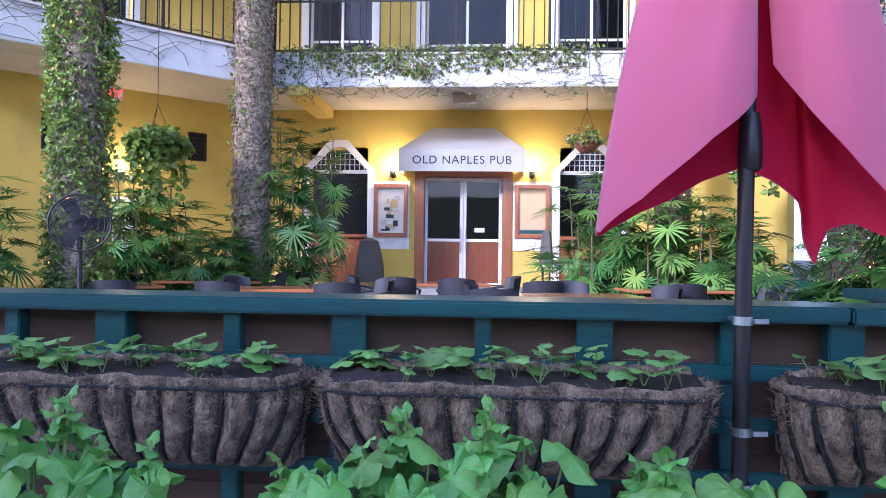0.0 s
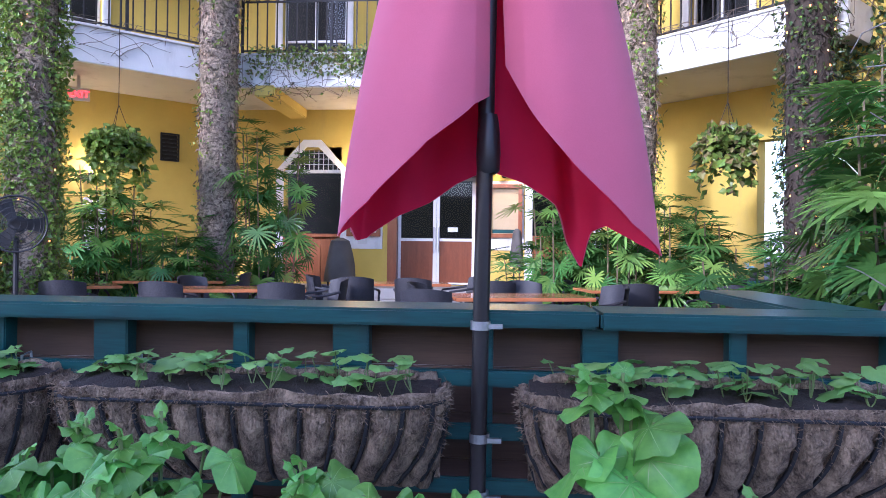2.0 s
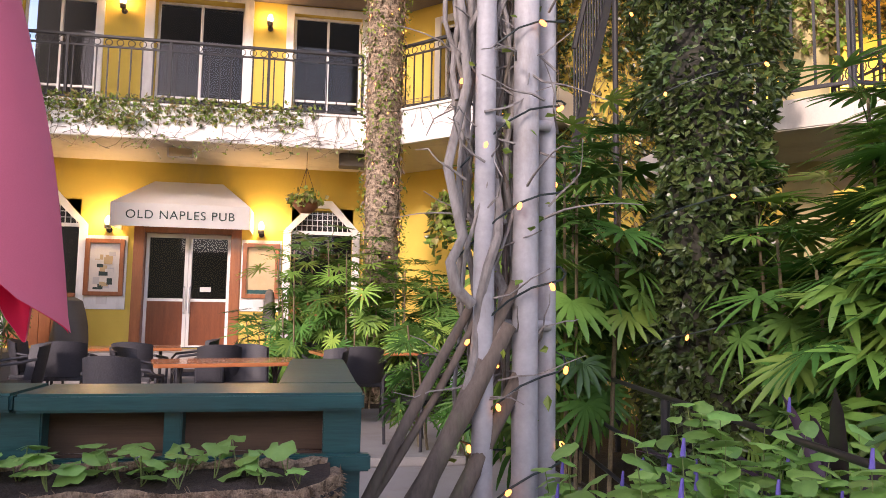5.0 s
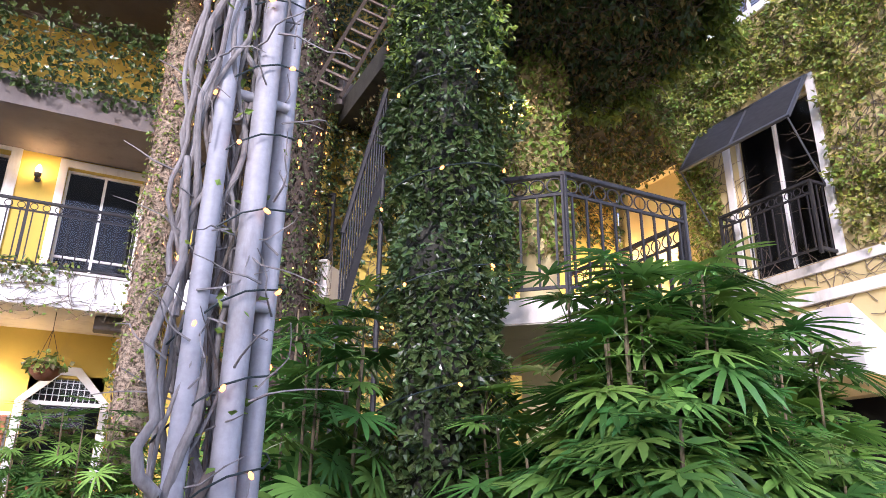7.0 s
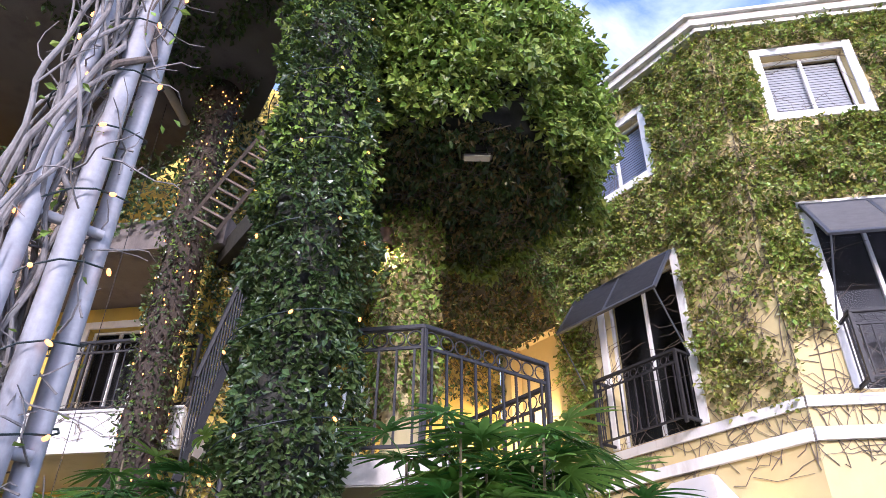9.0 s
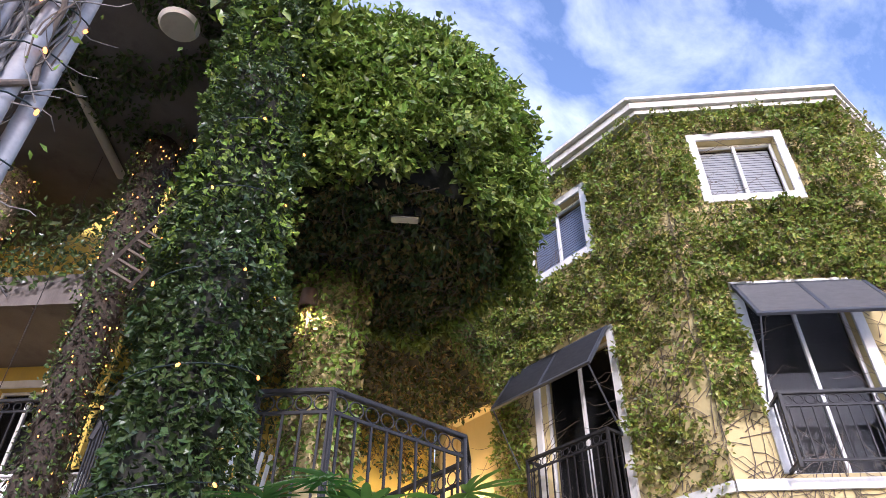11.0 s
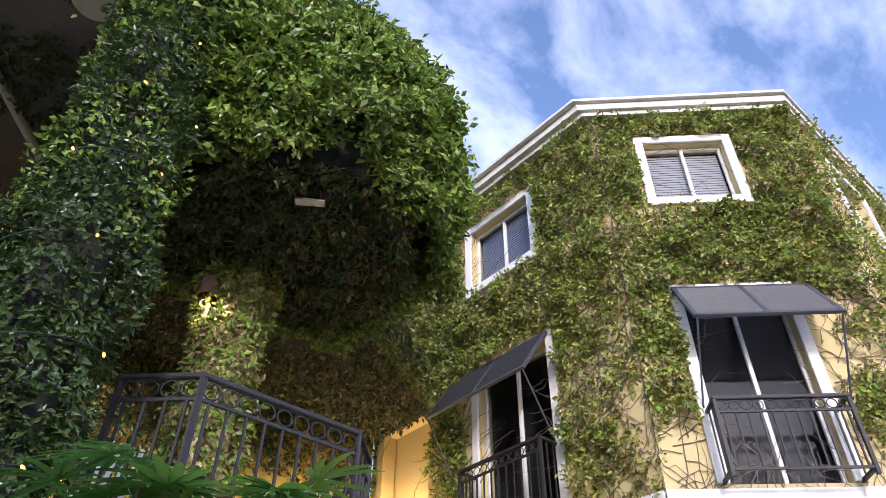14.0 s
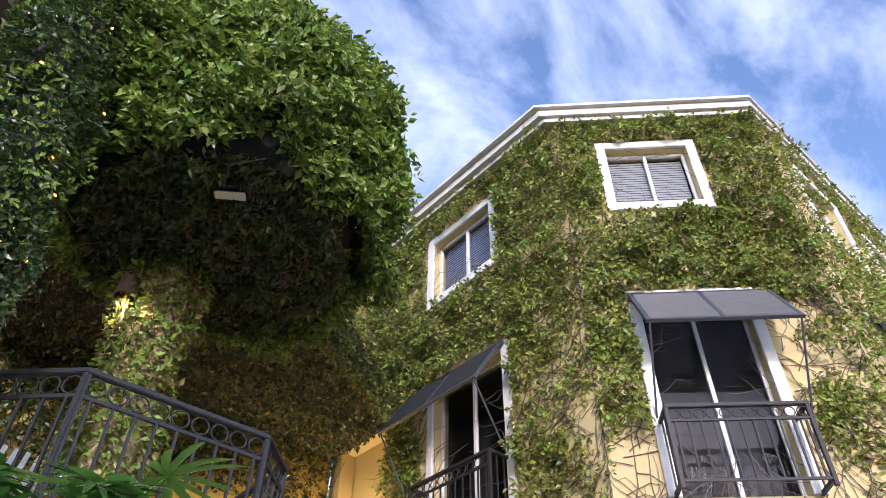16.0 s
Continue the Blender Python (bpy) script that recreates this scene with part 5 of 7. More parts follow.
def begonia(x, y, z, leaves, seed, spread=0.10, kinds=LONG, label="leafy green begonia with crinkled leaves"):
    g2 = random.Random(seed)
    t = thing("begonia", label, "plant", "begonias before the fence", at=Matrix.Translation((x, y, 0)))
    for k in range(leaves):
        a = 360 * k / leaves + g2.uniform(-25, 25)
        r = spread * g2.uniform(0.2, 1.0)
        h = z * g2.uniform(0.86, 1.0)
        top = Vector((r * math.cos(radians(a)), r * math.sin(radians(a)), h))
        Build().tube([(0, 0, 0), (top.x * 0.3, top.y * 0.3, h * 0.6), top], [0.006, 0.005, 0.003], 6).part("stalk", STEM, t)
        put(kinds[g2.randrange(4)], "leaf", t, Matrix.Translation(top) @ pose(0, 0, 0, 0, 0, a if k % 2 else g2.uniform(-150, -30)) @ pose(0, 0, 0, g2.uniform(-25, 25), g2.uniform(5, 70), 0) @ Matrix.Scale(g2.uniform(0.6, 1.05), 4))
    for k in range(2 if leaves > 6 else 1):
        a = g2.uniform(0, 360)
        top = Vector((spread * 0.6 * math.cos(radians(a)), spread * 0.6 * math.sin(radians(a)), z * g2.uniform(1.02, 1.08)))
        Build().tube([(0, 0, 0), (top.x * 0.6, top.y * 0.6, top.z * 0.7), top], [0.006, 0.006, 0.004], 6).part("stalk", STEM, t)
        for j in range(4):
            put(kinds[j], "leaf", t, Matrix.Translation(top - Vector((0, 0, 0.02 * j))) @ pose(0, 0, 0, 0, 0, a + 100 * j) @ pose(0, 0, 0, g2.uniform(-25, 25), -50 + 22 * j, 0) @ Matrix.Scale(0.32 + 0.09 * j, 4))
    return t


begonia(0.93, 1.50, 0.975, 7, 1, 0.085, BEG)
for x, y, z, n, sd in ((-0.92, 1.4, 0.86, 8, 2), (-0.17, 1.42, 0.85, 10, 3), (0.04, 1.40, 0.87, 11, 4), (-0.33, 1.38, 0.82, 8, 5), (0.38, 1.42, 0.815, 7, 6), (-0.75, 1.42, 0.80, 6, 7), (1.25, 1.42, 0.76, 7, 9), (0.55, 1.45, 0.76, 6, 8), (-0.06, 1.36, 0.80, 9, 10)):
    begonia(x, y, z, n + 7, sd, 0.14)

# ---- white pipe post overgrown by a woody vine ----
arbor = thing("pipe_post", "white painted pipe post with crossbars, wrapped in woody vines", "post")
pipes = [((2.495, 2.80), 0.053), ((2.315, 2.77), 0.042), ((2.615, 2.92), 0.048)]
for (x, y), r in pipes:
    Build().tube([(x, y, 0), (x + 0.005, y, 3.0), (x + 0.01, y, 7.0)], r, 20).part("pipe", PIPE, arbor, smooth=True)
for z in (1.28, 2.12, 3.1, 4.2):
    Build().tube([(2.30, 2.82, z), (2.62, 2.86, z)], 0.024, 12).part("crossbar", PIPE, arbor, smooth=True)
vine = thing("woody_vine", "grey twisted woody vine climbing the white post", "vine")
g2 = random.Random(5)
for k in range(34):
    thick = g2.uniform(0.006, 0.015) if k > 3 else g2.uniform(0.02, 0.028)
    a0, tw = g2.uniform(0, 6.28), g2.uniform(-2.6, 2.6)
    rr = g2.uniform(0.05, 0.16)
    cx, cy = (2.30, 2.85) if k % 2 else (2.41 + g2.uniform(-0.02, 0.03), 2.92)
    pts, rad = [], []
    z0 = 0.9 if k < 12 else g2.uniform(1.1, 2.8)
    z1 = g2.uniform(4.5, 7.0)
    n = 34
    for i in range(n):
        f = i / (n - 1)
        z = z0 + (z1 - z0) * f
        a = a0 + tw * z + 2.0 * noise.noise(Vector((k * 1.3, z * 1.3, 0)))
        r = rr * (0.8 + 1.2 * noise.noise(Vector((k * 3.1, z * 1.9, 2)))) + 0.035 * max(0, z - 2.8)
        pts.append((cx + r * math.cos(a), cy + 0.8 * r * math.sin(a) - 0.03 * max(0, z - 2.0), z))
        rad.append(thick * (1 - 0.5 * f))
    Build().tube(pts, rad, 8).part("stem", BARK if k % 4 else BROWNBARK, vine, smooth=True)
tw = Build()
for k in range(170):
    z = g2.uniform(0.9, 6.5)
    p = Vector((2.42 + g2.uniform(-0.2, 0.22), 2.84 + g2.uniform(-0.15, 0.12), z))
    d = Vector((g2.gauss(-0.2, 0.7), g2.gauss(-0.2, 0.5), g2.uniform(-0.2, 1))).normalized()
    pts = [p]
    for i in range(5):
        d = (d + Vector((g2.gauss(0, 0.3), g2.gauss(0, 0.3), g2.gauss(0, 0.25)))).normalized()
        pts.append(pts[-1] + d * g2.uniform(0.04, 0.10))
    tw.tube(pts, [0.006, 0.005, 0.004, 0.0035, 0.003, 0.002], 4)
tw.part("twiggy_growth", BARK, vine)
n = 240
p = np.stack((rng.normal(2.42, 0.16, n), rng.normal(2.84, 0.12, n), rng.uniform(0.7, 6.8, n)), 1)
leaf_mass("vine_leaves", p, rng.normal(size=(n, 3)), 0.048, IVYBRIGHT, "", "", vine, kind="", seed=95)


def light_string(pts, name, label, drop=0.014, size=0.011, every=0.22):
    t = thing(name, label, "string lights")
    Build().tube(pts, 0.0045, 6).part("cable", WIRE, t, smooth=True)
    acc = 0.1
    bulb = Build().lathe((0, 0, 0), [(0.001, -0.03), (size * 0.7, -0.026), (size, -0.012), (size * 0.7, 0), (size * 0.5, 0.004), (0.0005, 0.004)], 8).mesh("bulb", BULB)
    for a, c in zip(pts, pts[1:]):
        a, c = Vector(a), Vector(c)
        acc += (c - a).length
        if acc > every:
            acc = 0
            put(bulb, "bulb", t, Matrix.Translation(c + Vector((0, -0.012, -0.006))) @ pose(0, 0, 0, random.uniform(-60, 60), random.uniform(-60, 60), 0))
    return t


pts = []
for i in range(260):
    z = 0.55 + 6.0 * i / 259
    a = z * 2 * math.pi / 0.36
    pts.append((2.455 + 0.23 * math.cos(a), 2.86 + 0.14 * math.sin(a), z + 0.08 * math.cos(a + 0.5) + 0.02 * math.sin(3 * a)))
light_string(pts, "string_lights", "string of warm bulbs on a dark cable round the post", every=0.34)
pts = []
for i in range(200):
    z = 0.6 + 6.5 * i / 199
    a = z * 2 * math.pi / 0.75
    pts.append((4.12 + 0.46 * math.cos(a), 4.2 + 0.46 * math.sin(a), z))
light_string(pts, "string_lights", "string of warm bulbs in the ivy of the column", every=0.55)


# ---- fan palms ----
def fan_mesh(name, mat, blades, length, seed, droop, spread=210, width=0.036):
    g2 = random.Random(seed)
    b = Build()
    pl = length * g2.uniform(0.55, 0.95)
    b.tube([(0, 0, 0), (pl * 0.5, 0, pl * 0.10), (pl, 0, pl * 0.06)], [0.004, 0.0035, 0.003], 4, False)
    o = Vector((pl, 0, pl * 0.06))
    for k in range(blades):
        a = radians(-spread / 2 + spread * (k + 0.5) / blades + g2.uniform(-5, 5))
        L = length * (0.78 + 0.22 * math.cos(a)) * g2.uniform(0.88, 1.1)
        w = width * g2.uniform(0.8, 1.15)
        out = Vector((math.cos(a) * 0.62, math.sin(a), -0.72 * math.cos(a) + 0.16))
        side = Vector((-math.sin(a) * 0.62, math.cos(a), 0.72 * math.sin(a)))
        dr = droop * g2.uniform(0.4, 1.1)
        rows = []
        for s, ww in ((0.0, 0.25), (0.28, 0.95), (0.6, 1.05), (0.86, 0.75), (1.0, 0.15)):
            c = o + out * L * s + Vector((0, 0, -dr * L * s * s))
            rows.append((c - side * w * ww * 0.5 + Vector((0, 0, w * 0.22 * ww)), c, c + side * w * ww * 0.5 + Vector((0, 0, w * 0.22 * ww))))
        v = [p for r in rows for p in r]
        f = []
        for i in range(4):
            f += [(3 * i, 3 * i + 1, 3 * i + 4, 3 * i + 3), (3 * i + 1, 3 * i + 2, 3 * i + 5, 3 * i + 4)]
        b.add(v, f)
    return b.mesh(name, mat, True)


FANS = [fan_mesh("frond", PALM, 11 + k % 4, 0.27 + 0.018 * k, 40 + k, 0.22 + 0.12 * (k % 3), 230 + 14 * k, 0.042) for k in range(6)]
FANS_LIGHT = [fan_mesh("frond", PALMLIGHT, 11 + k % 4, 0.27 + 0.018 * k, 50 + k, 0.25 + 0.12 * (k % 3), 230 + 14 * k, 0.042) for k in range(6)]
FANS_FAR = [fan_mesh("frond", PALM, 14 + k % 4, 0.25 + 0.015 * k, 60 + k, 0.12 + 0.10 * (k % 3), 250 + 12 * k, 0.027) for k in range(6)]
FANS_FAR_LIGHT = [fan_mesh("frond", PALMLIGHT, 14 + k % 4, 0.25 + 0.015 * k, 70 + k, 0.15 + 0.10 * (k % 3), 250 + 12 * k, 0.027) for k in range(6)]


def fan_palm(x, y, z0, h, canes, per, seed, light=0.3, scale=1.0, spread=0.35, label="clump of lady palm with dark green fan leaves", low=0.35):
    g2 = random.Random(seed)
    t = thing("fan_palm", label, "palm", "fan palms round the court", at=Matrix.Translation((x, y, z0)))
    for c in range(canes):
        a = g2.uniform(0, 6.28)
        r = spread * math.sqrt(g2.random())
        hh = h * g2.uniform(0.55, 1.0)
        bx, by = r * math.cos(a), r * math.sin(a)
        tx, ty = bx * 1.4, by * 1.4
        Build().tube([(bx, by, 0), ((bx + tx) / 2, (by + ty) / 2, hh * 0.5), (tx, ty, hh)], [0.014, 0.012, 0.008], 6).part("cane", CANE, t)
        for k in range(per):
            f = low + (1 - low) * (k + g2.random()) / per
            p = Vector((bx + (tx - bx) * f, by + (ty - by) * f, hh * f))
            yaw = g2.uniform(0, 360)
            pitch = -50 + 105 * (1 - (f - low) / (1 - low)) * g2.uniform(0.5, 1.1) + g2.uniform(-12, 12)
            sets = (FANS_FAR_LIGHT, FANS_FAR) if y > 5.8 else (FANS_LIGHT, FANS)
            fan = sets[0 if g2.random() < light * (0.6 if y > 5.8 else 1.0) else 1][g2.randrange(6)]
            put(fan, "frond", t, Matrix.Translation(p) @ pose(0, 0, 0, 0, 0, yaw) @ pose(0, 0, 0, g2.uniform(-20, 20), pitch, 0) @ Matrix.Scale(scale * g2.uniform(0.75, 1.2), 4))
    return t


palms = [
    # round the pub front
    (-4.6, 9.3, 0, 2.45, 8, 7, 0.4), (-4.0, 9.6, 0, 2.3, 8, 7, 0.4), (-3.3, 9.5, 0, 1.3, 6, 5, 0.5), (-5.2, 9.0, 0, 1.5, 6, 5, 0.3), (-2.75, 10.4, 0.1, 3.3, 6, 9, 0.5), (-3.1, 10.4, 0.1, 2.2, 4, 6, 0.4),
    (1.55, 9.9, 0, 2.35, 9, 7, 0.5), (2.2, 9.7, 0, 2.45, 9, 7, 0.5), (2.9, 9.5, 0, 2.25, 9, 7, 0.4), (1.2, 10.2, 0, 1.2, 5, 5, 0.35), (3.6, 9.3, 0, 1.8, 7, 6, 0.25), (4.2, 9.0, 0, 1.6, 7, 6, 0.25),
    # far left
    (-5.3, 6.7, 0, 2.6, 8, 6, 0.4), (-5.9, 7.4, 0, 2.2, 7, 6, 0.3), (-5.5, 6.0, 0, 1.2, 6, 5, 0.4), (-6.2, 6.3, 0, 2.0, 7, 6, 0.3),
    # right of the vine post, before and beside the ivy column
    (3.35, 4.6, 0, 2.65, 9, 7, 0.35), (3.55, 5.4, 0, 2.9, 8, 7, 0.25), (4.2, 7.0, 0, 2.6, 7, 7, 0.35), (4.9, 6.2, 0, 2.0, 8, 7, 0.3),
    (4.35, 2.85, 0, 2.2, 14, 9, 0.5), (4.75, 2.95, 0, 2.6, 16, 10, 0.45), (5.15, 3.1, 0, 2.92, 16, 10, 0.5), (5.7, 3.15, 0, 2.62, 16, 10, 0.45), (6.5, 3.4, 0, 2.6, 14, 9, 0.4), (5.2, 3.6, 0, 2.6, 9, 8, 0.35), (5.7, 2.5, 0, 1.5, 7, 7, 0.5), (4.7, 3.7, 0, 2.45, 9, 8, 0.35), (3.0, 6.6, 0, 1.6, 7, 6, 0.3), (6.35, 2.75, 0, 1.5, 7, 6, 0.5),
]
for k, (x, y, z0, h, c, per, li) in enumerate(palms):
    fan_palm(x, y, z0, h, c, per + (7 if y < 5 and x > 3 else 7 if y > 5.8 else 4), 200 + k, li, 0.95 if y < 4 and x > 3 else 0.95 if y < 8 else 0.98, low=0.4 if y < 3.2 and x > 3 else 0.35)


# ---- pub front: door, boards, awning, lamps ----
def board_frame(t, fc, u0, u1, z0, z1, w, mat, d0=0.003, d1=0.06):
    for a, c in (((u0, d0, z0), (u0 + w, d1, z1)), ((u1 - w, d0, z0), (u1, d1, z1)), ((u0 + w, d0, z1 - w), (u1 - w, d1, z1)), ((u0 + w, d0, z0), (u1 - w, d1, z0 + w))):
        Build().box(a, c, fc.m).part("frame", mat, t, bevel=0.006)


door = thing("door_1", "glazed wooden double door with white stiles under the awning", "door", kind="structure")
for a, c in (((U0 - 1.37, -0.2, PLATFORM), (U0 - 1.20, 0.03, 2.775)), ((U0 + 0.20, -0.2, PLATFORM), (U0 + 0.37, 0.03, 2.775)), ((U0 - 1.20, -0.2, 2.60), (U0 + 0.20, 0.03, 2.775))):
    Build().box(a, c, PUB.m).part("door_frame", WOOD, door, bevel=0.008)
for s, (l0, l1) in enumerate(((U0 - 1.195, U0 - 0.503), (U0 - 0.497, U0 + 0.195))):
    leaf = Build().box((l0, -0.15, 1.45), (l1, -0.11, 1.50), PUB.m).part("door_leaf", WHITE, door, "white framed glazed door leaf")
    for a, c in (((l0, -0.16, PLATFORM + 0.02), (l0 + 0.05, -0.10, 2.595)), ((l1 - 0.06, -0.16, PLATFORM + 0.02), (l1, -0.10, 2.595)), ((l0 + 0.05, -0.16, 2.53), (l1 - 0.06, -0.10, 2.595)), ((l0 + 0.05, -0.16, PLATFORM + 0.02), (l1 - 0.06, -0.10, PLATFORM + 0.05))):
        Build().box(a, c, PUB.m).part("stile", WHITE, leaf, bevel=0.004)
    Build().box((l0 + 0.05, -0.145, PLATFORM + 0.05), (l1 - 0.06, -0.125, 1.45), PUB.m).part("kick_panel", DOORWOOD, leaf, "dark red-brown lower panel")
    quad_pane(PUB, l0 + 0.05, l1 - 0.06, 1.50, 2.53, -0.13, leaf)
    hx = l1 - 0.045 if s == 0 else l0 + 0.045
    Build().tube([PUB(hx, -0.10, 1.25), PUB(hx, -0.05, 1.27), PUB(hx, -0.05, 1.68), PUB(hx, -0.10, 1.70)], 0.012, 8).part("handle", STEEL, leaf)
Build().box((U0 - 0.30, -0.124, 1.62), (U0 - 0.12, -0.121, 1.70), PUB.m).part("notice", PAPER, door)


def menu(u0, u1, label, tan):
    t = thing("menu_board", label, "menu board", "menu boards beside the door")
    Build().box((u0 - 0.03, 0.003, 1.30), (u1 + 0.03, 0.03, 2.52), PUB.m).part("backing", WHITE, t)
    board_frame(t, PUB, u0, u1, 1.52, 2.46, 0.07, WOOD, 0.031, 0.09)
    panel = Build().box((u0 + 0.07, 0.031, 1.59), (u1 - 0.07, 0.04, 2.39), PUB.m).part("panel", TANPAPER if tan else PAPER, t)
    g3 = random.Random(int(u0 * 10))
    if tan:
        for i in (0, 1):
            for j in (0, 1):
                a = u0 + 0.085 + i * 0.225
                c = 1.68 + j * 0.345
                Build().box((a, 0.041, c), (a + 0.205, 0.044, c + 0.33), PUB.m).part("menu_page", TANPAPER, panel)
        Build().box((u0 + 0.09, 0.041, 1.60), (u1 - 0.09, 0.046, 1.665), PUB.m).part("strip", TEAL, panel)
    else:
        for k in range(26):
            a, c = g3.uniform(u0 + 0.08, u1 - 0.22), g3.uniform(1.6, 2.25)
            Build().box((a, 0.041 + 0.0006 * k, c), (a + g3.uniform(0.08, 0.14), 0.0413 + 0.0006 * k, c + g3.uniform(0.05, 0.12)), PUB.m).part("sheet", (PAPER, TANPAPER, PAPER, BLIND, INK)[k % 5], panel)
    Build().box((u0 + 0.2, 0.031, 1.38), (u0 + 0.36, 0.05, 1.56), PUB.m).part("card_holder", PAPER, t)
    return t


menu(U0 - 2.10, U0 - 1.49, "wood-framed glass notice board full of printed sheets", False)
menu(U0 + 0.41, U0 + 1.02, "wood-framed menu board with four tan pages", True)


def awning(fc, uc, w, z0, zv, zt, out, top_w, label, words=""):
    t = thing("awning", label, "awning")
    h, tw2 = w / 2, top_w / 2
    P = lambda u, d, z: fc(uc + u, d, z)
    b = Build().add([P(-h, 0.004, z0), P(-h, out, z0), P(h, out, z0), P(h, 0.004, z0), P(-h, 0.004, zv), P(-h, out, zv), P(h, out, zv), P(h, 0.004, zv),
                     P(-tw2, 0.004, zt), P(-tw2, 0.12, zt), P(tw2, 0.12, zt), P(tw2, 0.004, zt)],
                    [(1, 2, 6, 5), (0, 1, 5, 4), (2, 3, 7, 6), (5, 6, 10, 9), (4, 5, 9, 8), (6, 7, 11, 10), (9, 10, 11, 8)])
    c = b.part("canvas", CANVAS, t)
    sm = c.modifiers.new("thick", "SOLIDIFY")
    sm.thickness = 0.008
    if words:
        cu = bpy.data.curves.new("lettering", "FONT")
        cu.body, cu.size, cu.align_x, cu.align_y, cu.extrude, cu.space_character = words, 0.195, "CENTER", "CENTER", 0.002, 1.12
        o = new("lettering", cu)
        o.data.materials.append(INK)
        o.parent = t
        o.matrix_basis = Matrix.Translation(P(0.0, out + 0.008, (z0 + zv) / 2)) @ pose(0, 0, 0, 90, 0, 0)
        tagged(o, "dark green capital letters")
    return t


awning(PUB, U0 - 0.51, 2.14, 2.62, 2.99, 3.45, 0.72, 1.1, "white canvas awning over the pub door", "OLD NAPLES PUB")
awning(WALL_B, bu(5.23), 1.5, 2.67, 3.01, 3.62, 0.70, 0.6, "white canvas awning on the tower wall")


def sconce(fc, u, z, watts, label="black iron wall lamp with a flame-shaped bulb", up=0.10):
    t = thing("wall_lamp", label, "wall lamp", "wall lamps")
    Build().tube([fc(u, 0.003, z), fc(u, 0.03, z)], 0.05, 14).part("wall_plate", IRON, t)
    arm = Build().tube([fc(u, 0.03, z), fc(u, 0.09, z - 0.02), fc(u, 0.13, z + 0.02), fc(u, 0.13, z + 0.05)], 0.014, 8).part("arm", IRON, t)
    c = fc(u, 0.13, z + 0.05)
    Build().lathe(c, [(0.001, -0.05), (0.05, -0.045), (0.055, 0.0), (0.06, 0.02), (0.03, 0.022)], 14).part("cup", IRON, arm, smooth=True)
    Build().lathe(c, [(0.02, 0.0), (0.042, 0.04), (0.048, 0.08), (0.03, 0.14), (0.002, 0.17)], 14).part("bulb", SCONCE, arm, "glowing warm bulb", smooth=True)
    if watts:
        la = bpy.data.lights.new("lamp_glow", "POINT")
        la.energy, la.color, la.shadow_soft_size = watts, (1.0, 0.74, 0.36), 0.06
        lo = new("lamp_glow", la)
        lo.parent = t
        lo.matrix_basis = Matrix.Translation(fc(u, 0.24, z + 0.16))
    return t


sconce(PUB, U0 - 1.76, 2.62, 10)
sconce(PUB, U0 + 0.70, 2.62, 10)
sconce(PUB, U0 - 1.72, 6.40, 1.2)
sconce(PUB, U0 + 0.72, 6.30, 1.2)
sconce(DIAG_L, 2.94, 2.38, 8)
sconce(WALL_B, bu(4.46), 2.75, 5)
# Next three lamps are added, unseen, to warm the stair wall and recess.
sconce(BACK, 3.6, 4.2, 10)
sconce(BACK, 4.7, 4.4, 24)
sconce(Face((10.26, 8.8), (10.26, 7.3)), 0.7, 4.9, 16)

for u0, u1 in ((U0 - 3.28, U0 - 2.22), (U0 + 1.2, U0 + 2.26)):
    t = thing("pub_window", "white trimmed pub window with cut corners over a wood panel", "window", kind="structure")
    tr = 0.13
    Build().box((u0 - tr, 0.003, 0.70), (u0, 0.05, 2.70), PUB.m).part("surround", WHITE, t, bevel=0.005)
    Build().box((u1, 0.003, 0.70), (u1 + tr, 0.05, 2.70), PUB.m).part("surround", WHITE, t, bevel=0.005)
    c = 0.42
    for pts in (((u0 - tr, 2.70), (u0, 2.70), (u0 + c, 3.12), (u0 + c - 0.05, 3.25)), ((u0 + c - 0.05, 3.25), (u0 + c, 3.12), (u1 - c, 3.12), (u1 - c + 0.05, 3.25)), ((u1 - c + 0.05, 3.25), (u1 - c, 3.12), (u1, 2.70), (u1 + tr, 2.70))):
        Build().add([PUB(u, d, z) for d in (0.003, 0.052) for u, z in pts], [(4, 5, 6, 7), (0, 1, 5, 4), (1, 2, 6, 5), (2, 3, 7, 6), (3, 0, 4, 7)]).part("surround", WHITE, t)
    for sgn, uu in ((1, u0), (-1, u1)):
        Build().add([PUB(uu, 0.001, 2.70), PUB(uu + sgn * c, 0.001, 3.12), PUB(uu, 0.001, 3.12)], [(0, 1, 2), (2, 1, 0)]).part("corner_infill", YELLOW, t)
    Build().box((u0, -0.12, 2.66), (u1, -0.04, 2.72), PUB.m).part("transom", WHITE, t)
    for k in range(1, 12):
        u = u0 + (u1 - u0) * k / 12
        Build().box((u - 0.006, -0.09, 2.72), (u + 0.006, -0.075, 3.08), PUB.m).part("lattice_bar", WHITE, t)
    for z in (2.82, 2.92, 3.02):
        Build().box((u0, -0.092, z - 0.005), (u1, -0.08, z + 0.005), PUB.m).part("lattice_bar", WHITE, t)
    Build().box((u0, -0.02, 1.50), (u1, 0.12, 1.56), PUB.m).part("counter", WOOD, t, bevel=0.006)
    for k in range(6):
        a = u0 + (u1 - u0) * k / 6
        Build().box((a + 0.003, 0.004, 0.70), (a + (u1 - u0) / 6 - 0.003, 0.03, 1.50), PUB.m).part("panel", WOOD, t, bevel=0.004)
    quad_pane(PUB, u0, u1, 1.56, 3.08, -0.10, t)


